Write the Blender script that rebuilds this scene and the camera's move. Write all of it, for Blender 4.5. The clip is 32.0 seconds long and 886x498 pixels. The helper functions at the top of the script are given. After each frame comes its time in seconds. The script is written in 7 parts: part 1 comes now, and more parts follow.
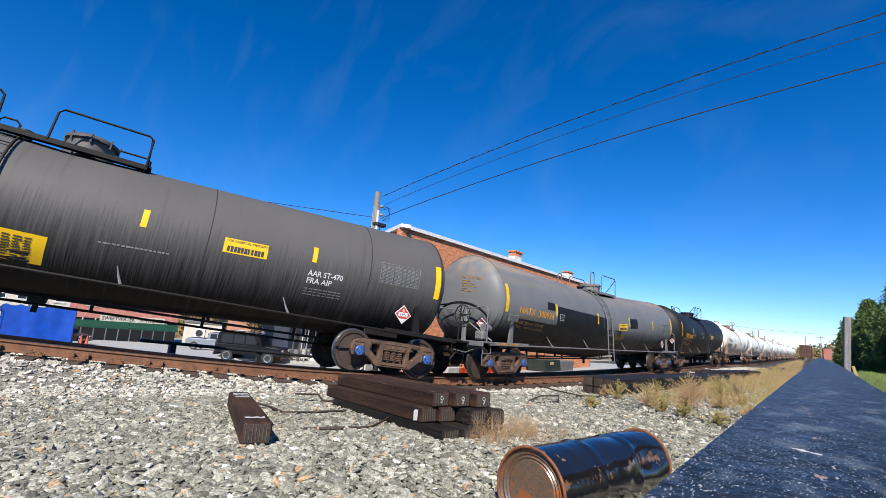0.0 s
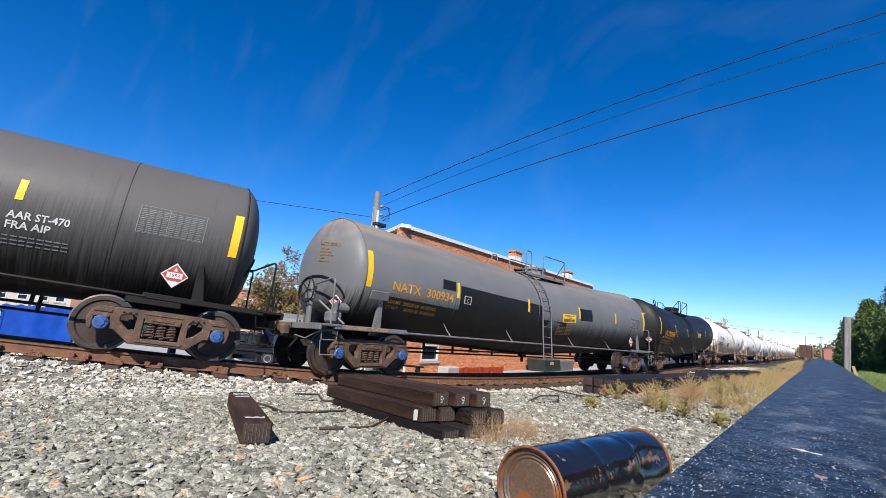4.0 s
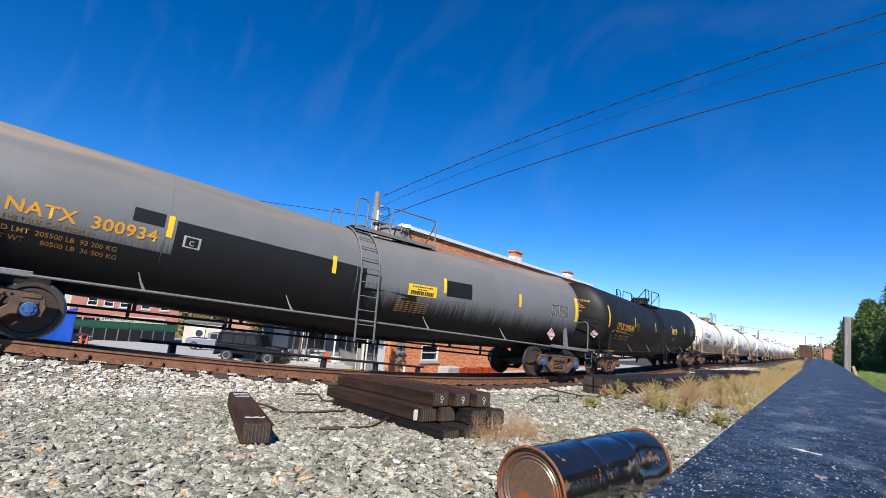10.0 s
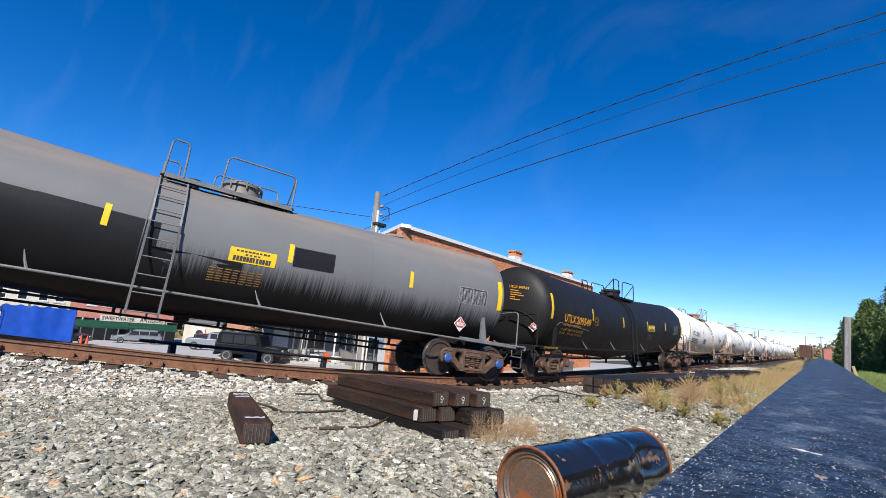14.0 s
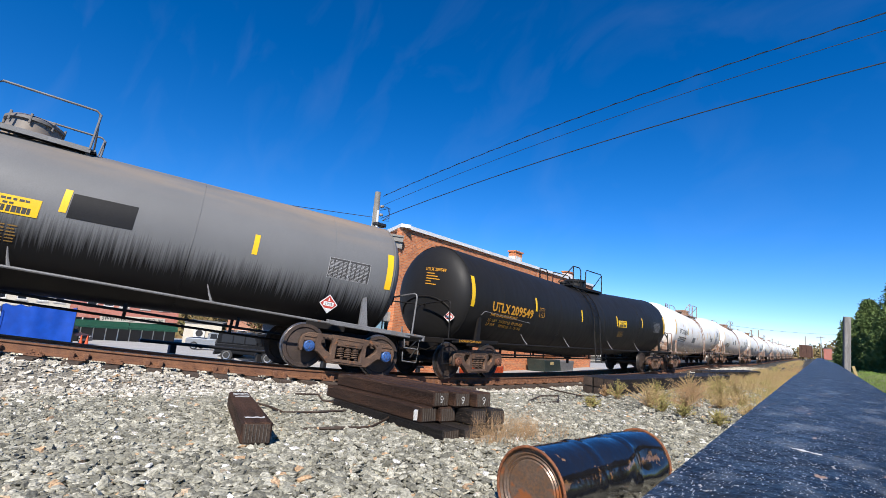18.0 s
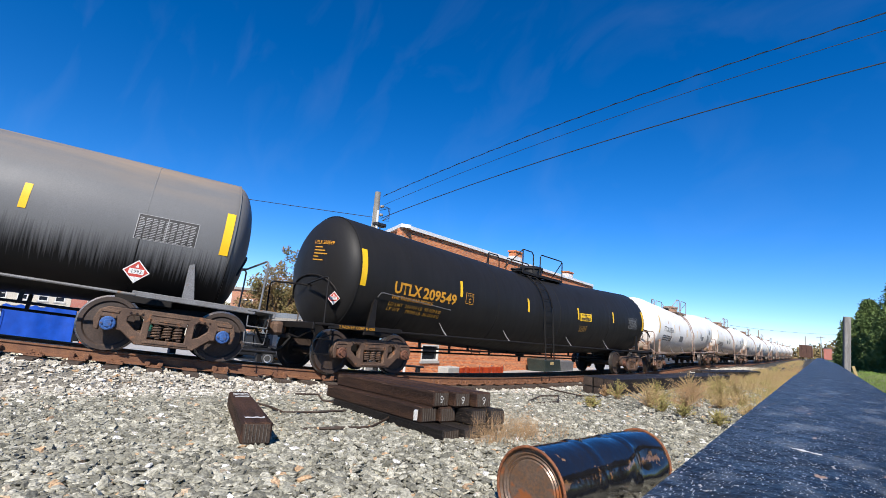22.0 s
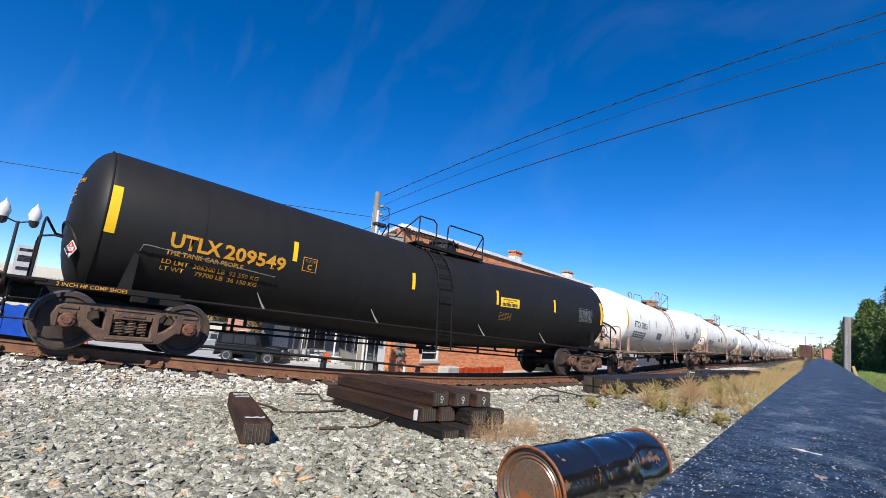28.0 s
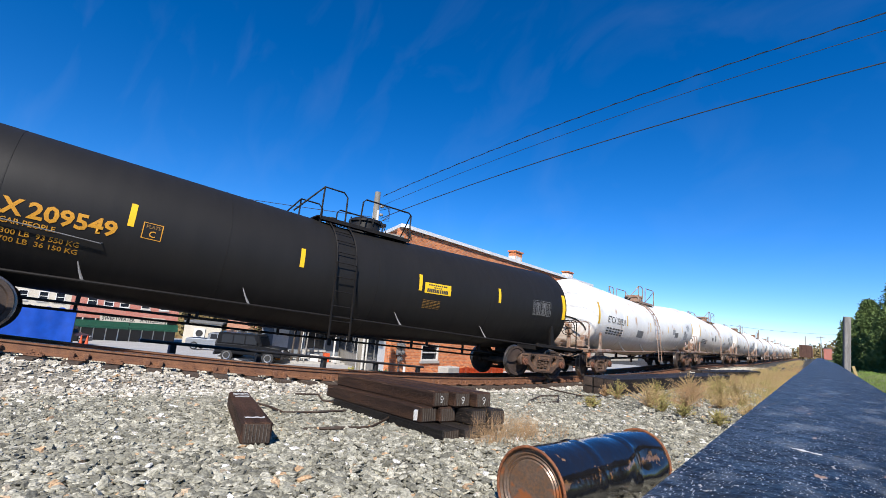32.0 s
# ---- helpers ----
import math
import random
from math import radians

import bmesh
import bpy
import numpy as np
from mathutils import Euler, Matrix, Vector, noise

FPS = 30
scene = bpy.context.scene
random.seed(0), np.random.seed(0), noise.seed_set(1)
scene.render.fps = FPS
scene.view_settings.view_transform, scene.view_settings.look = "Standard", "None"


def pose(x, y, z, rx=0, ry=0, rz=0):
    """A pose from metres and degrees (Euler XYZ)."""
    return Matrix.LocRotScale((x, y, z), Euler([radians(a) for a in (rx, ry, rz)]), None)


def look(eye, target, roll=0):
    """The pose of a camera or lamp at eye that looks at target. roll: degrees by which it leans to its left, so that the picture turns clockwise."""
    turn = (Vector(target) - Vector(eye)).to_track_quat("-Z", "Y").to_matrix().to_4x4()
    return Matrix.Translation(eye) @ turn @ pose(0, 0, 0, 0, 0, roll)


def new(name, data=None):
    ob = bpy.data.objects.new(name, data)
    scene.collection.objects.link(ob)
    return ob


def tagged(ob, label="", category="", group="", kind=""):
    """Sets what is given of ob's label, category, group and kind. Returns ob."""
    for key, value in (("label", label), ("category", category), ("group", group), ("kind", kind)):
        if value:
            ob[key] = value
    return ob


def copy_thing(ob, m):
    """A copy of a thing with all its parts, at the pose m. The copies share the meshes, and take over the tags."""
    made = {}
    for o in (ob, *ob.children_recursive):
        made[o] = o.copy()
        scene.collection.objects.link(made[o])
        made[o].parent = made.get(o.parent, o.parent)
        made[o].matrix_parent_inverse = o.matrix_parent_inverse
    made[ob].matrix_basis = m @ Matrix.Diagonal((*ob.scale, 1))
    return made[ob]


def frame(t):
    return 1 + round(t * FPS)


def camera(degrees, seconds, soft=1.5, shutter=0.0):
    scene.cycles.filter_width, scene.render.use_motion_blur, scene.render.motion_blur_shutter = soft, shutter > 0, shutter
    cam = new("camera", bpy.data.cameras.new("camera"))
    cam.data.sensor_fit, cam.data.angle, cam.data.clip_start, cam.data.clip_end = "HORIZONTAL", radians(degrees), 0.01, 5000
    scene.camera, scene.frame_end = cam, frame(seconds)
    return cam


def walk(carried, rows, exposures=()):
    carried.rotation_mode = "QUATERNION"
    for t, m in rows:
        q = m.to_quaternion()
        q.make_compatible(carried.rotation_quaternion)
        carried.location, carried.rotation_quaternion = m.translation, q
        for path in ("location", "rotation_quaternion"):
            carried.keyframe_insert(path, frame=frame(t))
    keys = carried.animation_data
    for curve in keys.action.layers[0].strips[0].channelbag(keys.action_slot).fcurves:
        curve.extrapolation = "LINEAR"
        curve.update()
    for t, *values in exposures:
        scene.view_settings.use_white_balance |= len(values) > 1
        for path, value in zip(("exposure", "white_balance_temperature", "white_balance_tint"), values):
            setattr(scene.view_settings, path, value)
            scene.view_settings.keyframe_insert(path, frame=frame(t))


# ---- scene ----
# ---- camera ----
EYE = Vector((0.0, 0.0, 1.5))
AIM = Vector((-0.61573, 0.77237, 0.15604))
cam = camera(86.05, 32.0, soft=0.6)
walk(cam, [(0.0, look(EYE, EYE + AIM, 5.0)), (32.0, look(EYE, EYE + AIM, 5.0))])

# ---- daylight ----
SUN_AZ, SUN_EL = 147.0, 43.0  # degrees clockwise from +y, and above the horizon
world = bpy.data.worlds.new("sky")
scene.world = world
world.use_nodes = True
wn, wl = world.node_tree.nodes, world.node_tree.links
sky = wn.new("ShaderNodeTexSky")
sky.sky_type, sky.sun_disc = "NISHITA", False
sky.sun_elevation, sky.sun_rotation = radians(SUN_EL), radians(SUN_AZ)
sky.air_density, sky.dust_density, sky.ozone_density = 1.0, 0.0, 4.0
sky.altitude = 3000.0
sky_tone = wn.new("ShaderNodeHueSaturation")
sky_tone.inputs["Saturation"].default_value, sky_tone.inputs["Value"].default_value = 1.33, 1.22
sky_tint = wn.new("ShaderNodeMix")
sky_tint.data_type, sky_tint.blend_type = "RGBA", "MULTIPLY"
sky_tint.inputs[0].default_value, sky_tint.inputs[7].default_value = 1.0, (1.05, 1.0, 1.08, 1)
wl.new(sky.outputs[0], sky_tint.inputs[6])
wl.new(sky_tint.outputs[2], sky_tone.inputs["Color"])
# thin high cirrus
w_tc, w_map = wn.new("ShaderNodeTexCoord"), wn.new("ShaderNodeMapping")
w_map.inputs["Scale"].default_value, w_map.inputs["Rotation"].default_value = (3.0, 9.0, 4.0), (0.3, 0.5, 0.9)
wl.new(w_tc.outputs["Generated"], w_map.inputs["Vector"])
w_no = wn.new("ShaderNodeTexNoise")
w_no.inputs["Scale"].default_value, w_no.inputs["Detail"].default_value, w_no.inputs["Distortion"].default_value = 1.6, 9, 0.6
wl.new(w_map.outputs[0], w_no.inputs["Vector"])
w_rg = wn.new("ShaderNodeMapRange")
w_rg.inputs["From Min"].default_value, w_rg.inputs["From Max"].default_value = 0.5, 0.85
w_rg.inputs["To Max"].default_value = 0.035
wl.new(w_no.outputs["Fac"], w_rg.inputs["Value"])
w_mix = wn.new("ShaderNodeMix")
w_mix.data_type = "RGBA"
wl.new(w_rg.outputs[0], w_mix.inputs[0])
wl.new(sky_tone.outputs[0], w_mix.inputs[6])
w_mix.inputs[7].default_value = (5.0, 5.6, 6.6, 1)
wn["Background"].inputs["Strength"].default_value = 0.088
wl.new(w_mix.outputs[2], wn["Background"].inputs["Color"])

sun_lamp = bpy.data.lights.new("sun", "SUN")
sun_lamp.energy, sun_lamp.angle, sun_lamp.color = 5.0, radians(0.53), (1.0, 0.95, 0.88)
sun = new("sun", sun_lamp)
az, el = radians(SUN_AZ), radians(SUN_EL)
SUN_DIR = Vector((math.sin(az) * math.cos(el), math.cos(az) * math.cos(el), math.sin(el)))
sun.matrix_world = look(SUN_DIR * 60, (0, 0, 0))
scene.view_settings.exposure = 0.6


# ---- materials ----
def material(name, c1, c2=None, scale=4.0, rough=0.6, metal=0.0, bump=0.15, fine=60.0, spots=None, spot_at=0.6,
             spot_scale=3.0, stretch=(1, 1, 1), vary=0.0, dist=0.01, coat=0.0, grit=0.62):
    """A procedural surface: two tones in large blotches, fine grain in colour and relief, spots of a third tone."""
    m = bpy.data.materials.new(name)
    m.use_nodes = True
    n, l = m.node_tree.nodes, m.node_tree.links
    b = n["Principled BSDF"]
    b.inputs["Roughness"].default_value, b.inputs["Metallic"].default_value = rough, metal
    b.inputs["Coat Weight"].default_value = coat
    tc, mp = n.new("ShaderNodeTexCoord"), n.new("ShaderNodeMapping")
    mp.inputs["Scale"].default_value = stretch
    l.new(tc.outputs["Object"], mp.inputs["Vector"])

    def noise_at(s, detail=4.0):
        t = n.new("ShaderNodeTexNoise")
        t.inputs["Scale"].default_value, t.inputs["Detail"].default_value = s, detail
        l.new(mp.outputs[0], t.inputs["Vector"])
        return t.outputs["Fac"]

    def mix(fac, a, c):
        x = n.new("ShaderNodeMix")
        x.data_type = "RGBA"
        for sock, val in ((x.inputs[0], fac), (x.inputs[6], a), (x.inputs[7], c)):
            if isinstance(val, bpy.types.NodeSocket):
                l.new(val, sock)
            else:
                sock.default_value = val if not isinstance(val, tuple) else (*val, 1)
        return x.outputs[2]

    def ramp(src, lo, hi):
        r = n.new("ShaderNodeMapRange")
        r.inputs["From Min"].default_value, r.inputs["From Max"].default_value = lo, hi
        l.new(src, r.inputs["Value"])
        return r.outputs[0]

    c2 = c2 or tuple(v * 0.7 for v in c1)
    col = mix(ramp(noise_at(scale), 0.35, 0.65), c1, c2)
    grain = noise_at(fine, 3.0)
    col = mix(ramp(grain, 0.3, 0.75), col, tuple(v * grit for v in c2))
    if spots:
        col = mix(ramp(noise_at(spot_scale, 8.0), spot_at, spot_at + 0.08), col, spots)
    if vary:
        info = n.new("ShaderNodeObjectInfo")
        hsv = n.new("ShaderNodeHueSaturation")
        l.new(ramp(info.outputs["Random"], 0, 1), hsv.inputs["Value"])
        hsv.inputs["Value"].default_value = 1
        v = n.new("ShaderNodeMapRange")
        v.inputs["To Min"].default_value, v.inputs["To Max"].default_value = 1 - vary, 1 + vary
        l.new(info.outputs["Random"], v.inputs["Value"])
        l.new(v.outputs[0], hsv.inputs["Value"])
        l.new(col, hsv.inputs["Color"])
        col = hsv.outputs[0]
    l.new(col, b.inputs["Base Color"])
    if bump:
        bp = n.new("ShaderNodeBump")
        bp.inputs["Strength"].default_value, bp.inputs["Distance"].default_value = bump, dist
        l.new(grain, bp.inputs["Height"])
        l.new(bp.outputs[0], b.inputs["Normal"])
        rr = n.new("ShaderNodeMapRange")
        rr.inputs["To Min"].default_value, rr.inputs["To Max"].default_value = max(rough - 0.12, 0.03), min(rough + 0.12, 1)
        l.new(noise_at(scale * 2), rr.inputs["Value"])
        l.new(rr.outputs[0], b.inputs["Roughness"])
    return m


RUST = (0.16, 0.065, 0.03)
M_rail = material("rail_steel", (0.27, 0.118, 0.05), (0.16, 0.07, 0.036), 6, 0.8, 0.0, 0.4, 90)
M_railtop = material("polished_rail_top", (0.42, 0.36, 0.32), (0.28, 0.2, 0.16), 9, 0.35, 0.9, 0.1, 120)
M_tie = material("track_tie_wood", (0.10, 0.065, 0.045), (0.055, 0.04, 0.03), 3, 0.85, 0, 0.6, 40, stretch=(1, 6, 6))
M_creo = material("creosoted_timber", (0.085, 0.042, 0.024), (0.026, 0.0145, 0.01), 2.2, 0.7, 0, 1.0, 34, (0.14, 0.08, 0.05), 0.64, 4,
                  stretch=(0.35, 5, 7), vary=0.3)
M_creo_black = material("black_creosoted_timber", (0.03, 0.023, 0.019), (0.014, 0.012, 0.011), 2.5, 0.6, 0, 0.9, 26, (0.045, 0.035, 0.028), 0.62, 3,
                        stretch=(0.35, 5, 7), vary=0.3)
M_kerf = material("scored_end_grain", (0.1, 0.085, 0.07), (0.06, 0.05, 0.04), 20, 0.8, 0, 0.2)
M_creo_end = material("sawn_timber_end", (0.085, 0.06, 0.045), (0.045, 0.032, 0.025), 5, 0.85, 0, 0.5, 60, vary=0.25)
M_black = material("black_tank_paint", (0.018, 0.0163, 0.015), (0.0135, 0.0125, 0.0117), 1.2, 0.55, 0, 0.05, 70, stretch=(1, 3, 0.6))
M_frame = material("black_grimy_frame", (0.008, 0.0075, 0.007), (0.014, 0.011, 0.009), 3, 0.6, 0, 0.2, 50)
M_truck = material("rusty_cast_steel", (0.16, 0.092, 0.055), (0.08, 0.047, 0.031), 5, 0.75, 0.1, 0.5, 60, (0.2, 0.085, 0.035), 0.6, 6)
M_wheel = material("wheel_steel", (0.068, 0.042, 0.03), (0.036, 0.023, 0.017), 4, 0.7, 0.0, 0.2, 40)
M_tread = material("worn_wheel_tread", (0.3, 0.28, 0.27), (0.2, 0.17, 0.15), 6, 0.35, 0.9, 0.1, 80)
M_blue_cap = material("blue_bearing_cap", (0.05, 0.15, 0.42), (0.04, 0.09, 0.24), 14, 0.4, 0.1, 0.2, 50, (0.1, 0.06, 0.04), 0.6, 20)
M_rust_cap = material("rusty_bearing_cap", (0.22, 0.09, 0.045), (0.12, 0.05, 0.03), 14, 0.7, 0.1, 0.3, 50)
M_yellow = material("yellow_reflective_stripe", (0.86, 0.53, 0.01), (0.76, 0.45, 0.01), 6, 0.4, 0, 0.03, 80, (0.4, 0.26, 0.05), 0.7, 9, grit=0.92)
M_letter = material("amber_lettering_paint", (0.72, 0.34, 0.02), (0.62, 0.28, 0.02), 8, 0.5, 0, 0.05, 80)
M_letter_dim = material("faded_amber_lettering", (0.4, 0.21, 0.03), (0.22, 0.12, 0.03), 10, 0.6, 0, 0.05, 80)
M_white_letter = material("white_stencil_paint", (0.5, 0.5, 0.49), (0.32, 0.31, 0.3), 12, 0.6, 0, 0.05, 80)
M_dark_letter = material("black_stencil_paint", (0.03, 0.03, 0.03), (0.06, 0.055, 0.05), 10, 0.6, 0, 0.05, 80)
M_red = material("red_placard_print", (0.55, 0.05, 0.03), (0.45, 0.05, 0.03), 9, 0.5, 0, 0.05, 60)
M_white = material("white_paint", (0.75, 0.74, 0.71), (0.66, 0.64, 0.6), 3, 0.5, 0, 0.08, 60)
M_stencil = material("dim_white_stencil", (0.3, 0.3, 0.295), (0.2, 0.195, 0.19), 12, 0.6, 0, 0.05, 80)
M_navy = material("navy_painted_timber", (0.025, 0.027, 0.03), (0.012, 0.0135, 0.0155), 9, 0.45, 0, 1.0, 50, stretch=(1.2, 0.5, 1.6), dist=0.008)


def flecks(m, color, scale, at, soft=0.05, stretch=(1, 1, 1)):
    """Flecks or worn patches of another colour over a material."""
    n, l = m.node_tree.nodes, m.node_tree.links
    b = n["Principled BSDF"]
    base = b.inputs["Base Color"].links[0].from_socket
    tc, mp = n.new("ShaderNodeTexCoord"), n.new("ShaderNodeMapping")
    mp.inputs["Scale"].default_value = stretch
    l.new(tc.outputs["Object"], mp.inputs["Vector"])
    t = n.new("ShaderNodeTexNoise")
    t.inputs["Scale"].default_value, t.inputs["Detail"].default_value = scale, 5
    l.new(mp.outputs[0], t.inputs["Vector"])
    r = n.new("ShaderNodeMapRange")
    r.inputs["From Min"].default_value, r.inputs["From Max"].default_value = at, at + soft
    l.new(t.outputs["Fac"], r.inputs["Value"])
    x = n.new("ShaderNodeMix")
    x.data_type = "RGBA"
    l.new(r.outputs[0], x.inputs[0])
    l.new(base, x.inputs[6])
    x.inputs[7].default_value = (*color, 1)
    l.new(x.outputs[2], b.inputs["Base Color"])
    return m


flecks(M_navy, (0.065, 0.056, 0.055), 12, 0.62, 0.12, (1.4, 0.5, 1))
flecks(M_navy, (0.075, 0.082, 0.09), 16, 0.56, 0.12, (1.0, 0.45, 1))
flecks(M_navy, (0.27, 0.275, 0.28), 420, 0.6, 0.06, (1.2, 0.35, 1))
flecks(M_navy, (0.4, 0.36, 0.32), 170, 0.665, 0.03, (1.0, 0.35, 1))
flecks(M_navy, (0.3, 0.19, 0.12), 40, 0.69, 0.03, (1.0, 0.35, 1))
for dull in (M_frame, M_black, M_navy):
    dull.node_tree.nodes["Principled BSDF"].inputs["Specular IOR Level"].default_value = 0.25


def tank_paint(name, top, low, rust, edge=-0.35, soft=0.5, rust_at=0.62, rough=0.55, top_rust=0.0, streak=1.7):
    """Weathered tank paint: streaks of grime that run down the side, a low tone that can hold painted shade, rust
    blotches along the crown.
    """
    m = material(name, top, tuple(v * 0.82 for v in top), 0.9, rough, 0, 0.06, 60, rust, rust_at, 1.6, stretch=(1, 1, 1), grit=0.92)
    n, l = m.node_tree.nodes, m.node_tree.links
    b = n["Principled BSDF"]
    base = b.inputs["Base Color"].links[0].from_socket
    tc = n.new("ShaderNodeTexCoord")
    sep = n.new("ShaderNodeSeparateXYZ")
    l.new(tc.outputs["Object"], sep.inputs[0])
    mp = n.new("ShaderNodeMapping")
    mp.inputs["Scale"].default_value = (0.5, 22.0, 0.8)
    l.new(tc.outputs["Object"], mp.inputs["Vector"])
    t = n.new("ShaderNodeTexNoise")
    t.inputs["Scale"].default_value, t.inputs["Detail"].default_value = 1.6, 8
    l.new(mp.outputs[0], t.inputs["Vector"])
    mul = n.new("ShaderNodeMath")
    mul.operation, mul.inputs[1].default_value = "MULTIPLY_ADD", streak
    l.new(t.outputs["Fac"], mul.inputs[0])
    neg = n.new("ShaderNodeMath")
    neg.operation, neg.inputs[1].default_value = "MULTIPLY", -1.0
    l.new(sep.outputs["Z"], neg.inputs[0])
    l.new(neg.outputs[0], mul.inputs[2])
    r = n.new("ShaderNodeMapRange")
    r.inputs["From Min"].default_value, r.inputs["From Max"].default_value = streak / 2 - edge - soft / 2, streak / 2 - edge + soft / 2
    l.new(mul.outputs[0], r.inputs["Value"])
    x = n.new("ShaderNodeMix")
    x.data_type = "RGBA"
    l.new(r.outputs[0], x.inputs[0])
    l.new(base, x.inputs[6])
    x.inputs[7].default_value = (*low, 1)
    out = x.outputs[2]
    if top_rust:
        cr = n.new("ShaderNodeMapRange")
        cr.inputs["From Min"].default_value, cr.inputs["From Max"].default_value = 0.75, 1.5
        l.new(sep.outputs["Z"], cr.inputs["Value"])
        tn = n.new("ShaderNodeTexNoise")
        tn.inputs["Scale"].default_value, tn.inputs["Detail"].default_value = 1.3, 9
        along = n.new("ShaderNodeMapping")
        along.inputs["Scale"].default_value = (2.0, 0.3, 2.5)
        l.new(tc.outputs["Object"], along.inputs["Vector"])
        l.new(along.outputs[0], tn.inputs["Vector"])
        tr = n.new("ShaderNodeMapRange")
        tr.inputs["From Min"].default_value, tr.inputs["From Max"].default_value = 0.36, 0.66
        l.new(tn.outputs["Fac"], tr.inputs["Value"])
        mm = n.new("ShaderNodeMath")
        mm.operation = "MULTIPLY"
        l.new(cr.outputs[0], mm.inputs[0])
        l.new(tr.outputs[0], mm.inputs[1])
        m2 = n.new("ShaderNodeMath")
        m2.operation, m2.inputs[1].default_value = "MULTIPLY", top_rust
        l.new(mm.outputs[0], m2.inputs[0])
        y = n.new("ShaderNodeMix")
        y.data_type = "RGBA"
        l.new(m2.outputs[0], y.inputs[0])
        l.new(out, y.inputs[6])
        y.inputs[7].default_value = (0.36, 0.25, 0.15, 1)
        out = y.outputs[2]
    l.new(out, b.inputs["Base Color"])
    return m


# low tones of charcoal and grey tanks mix grime with shade put into colour
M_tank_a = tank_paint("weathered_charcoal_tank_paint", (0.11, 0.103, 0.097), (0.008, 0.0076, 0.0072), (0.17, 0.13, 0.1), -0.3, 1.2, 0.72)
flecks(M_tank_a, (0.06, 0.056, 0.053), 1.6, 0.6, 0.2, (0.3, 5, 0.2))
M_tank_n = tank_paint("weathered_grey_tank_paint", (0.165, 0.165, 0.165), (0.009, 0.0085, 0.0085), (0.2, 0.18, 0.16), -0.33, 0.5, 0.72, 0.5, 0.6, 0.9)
M_tank_w = tank_paint("rust_stained_white_tank_paint", (0.87, 0.85, 0.81), (0.5, 0.36, 0.25), (0.5, 0.34, 0.22), -0.5, 1.0, 0.62, 0.5, 0.4)
M_seam = material("grimy_weld_seam", (0.03, 0.028, 0.027), (0.02, 0.019, 0.018), 4, 0.7, 0, 0.2)
M_grey_steel = material("grey_painted_steel", (0.2, 0.2, 0.205), (0.14, 0.135, 0.13), 3, 0.55, 0, 0.15, 60, (0.16, 0.09, 0.05), 0.66, 7)
M_rust_steel = material("rust_streaked_white_steel", (0.42, 0.36, 0.31), (0.25, 0.15, 0.095), 2.5, 0.65, 0, 0.2, 60, (0.2, 0.09, 0.045), 0.52, 4)
for dull in (M_tank_a, M_tank_n):
    dull.node_tree.nodes["Principled BSDF"].inputs["Specular IOR Level"].default_value = 0.25
M_patch = material("black_paint_patch", (0.017, 0.0165, 0.0165), (0.013, 0.0125, 0.0125), 2, 0.5, 0, 0.05, 60)
for dull in (M_patch, M_creo, M_creo_black, M_creo_end):
    dull.node_tree.nodes["Principled BSDF"].inputs["Specular IOR Level"].default_value = 0.2

# ---- mesh helpers ----


def part(name, bm, mat, parent=None, label="", smooth=False):
    """Links a bmesh as one mesh object, under a thing or a part where one is given."""
    me = bpy.data.meshes.new(name)
    bmesh.ops.recalc_face_normals(bm, faces=bm.faces)
    bm.to_mesh(me)
    bm.free()
    for m in mat if isinstance(mat, (list, tuple)) else (mat,):
        me.materials.append(m)
    if smooth:
        me.shade_smooth()
        me.set_sharp_from_angle(angle=radians(38))
    ob = new(name, me)
    if parent:
        ob.parent = parent
    if label:
        ob["label"] = label
    return ob


def box(bm, c, size, rot=None, bevel=0.0, mi=0):
    m = Matrix.Translation(c) @ (rot.to_4x4() if rot else Matrix.Identity(4)) @ Matrix.Diagonal((*size, 1))
    r = bmesh.ops.create_cube(bm, size=1, matrix=m)
    faces = list({f for v in r["verts"] for f in v.link_faces})
    for f in faces:
        f.material_index = mi
    if bevel:
        edges = list({e for v in r["verts"] for e in v.link_edges})
        bmesh.ops.bevel(bm, geom=edges, offset=bevel, segments=1, affect="EDGES", clamp_overlap=True)
    return bm


def tube(bm, pts, r, seg=8, mi=0, cap=True):
    """A round bar through the points."""
    pts = [Vector(p) for p in pts]
    rings = []
    for i, p in enumerate(pts):
        a = pts[max(i - 1, 0)]
        b = pts[min(i + 1, len(pts) - 1)]
        d = (b - a).normalized()
        side = d.cross(Vector((0.123, 0.31, 0.94))).normalized()
        up = side.cross(d)
        rr = r[i] if isinstance(r, (list, tuple)) else r
        rings.append([bm.verts.new(p + (side * math.cos(k * math.tau / seg) + up * math.sin(k * math.tau / seg)) * rr) for k in range(seg)])
    for a, b in zip(rings, rings[1:]):
        for k in range(seg):
            bm.faces.new((a[k], a[(k + 1) % seg], b[(k + 1) % seg], b[k])).material_index = mi
    if cap:
        bm.faces.new(rings[0][::-1]).material_index = mi
        bm.faces.new(rings[-1]).material_index = mi
    return bm


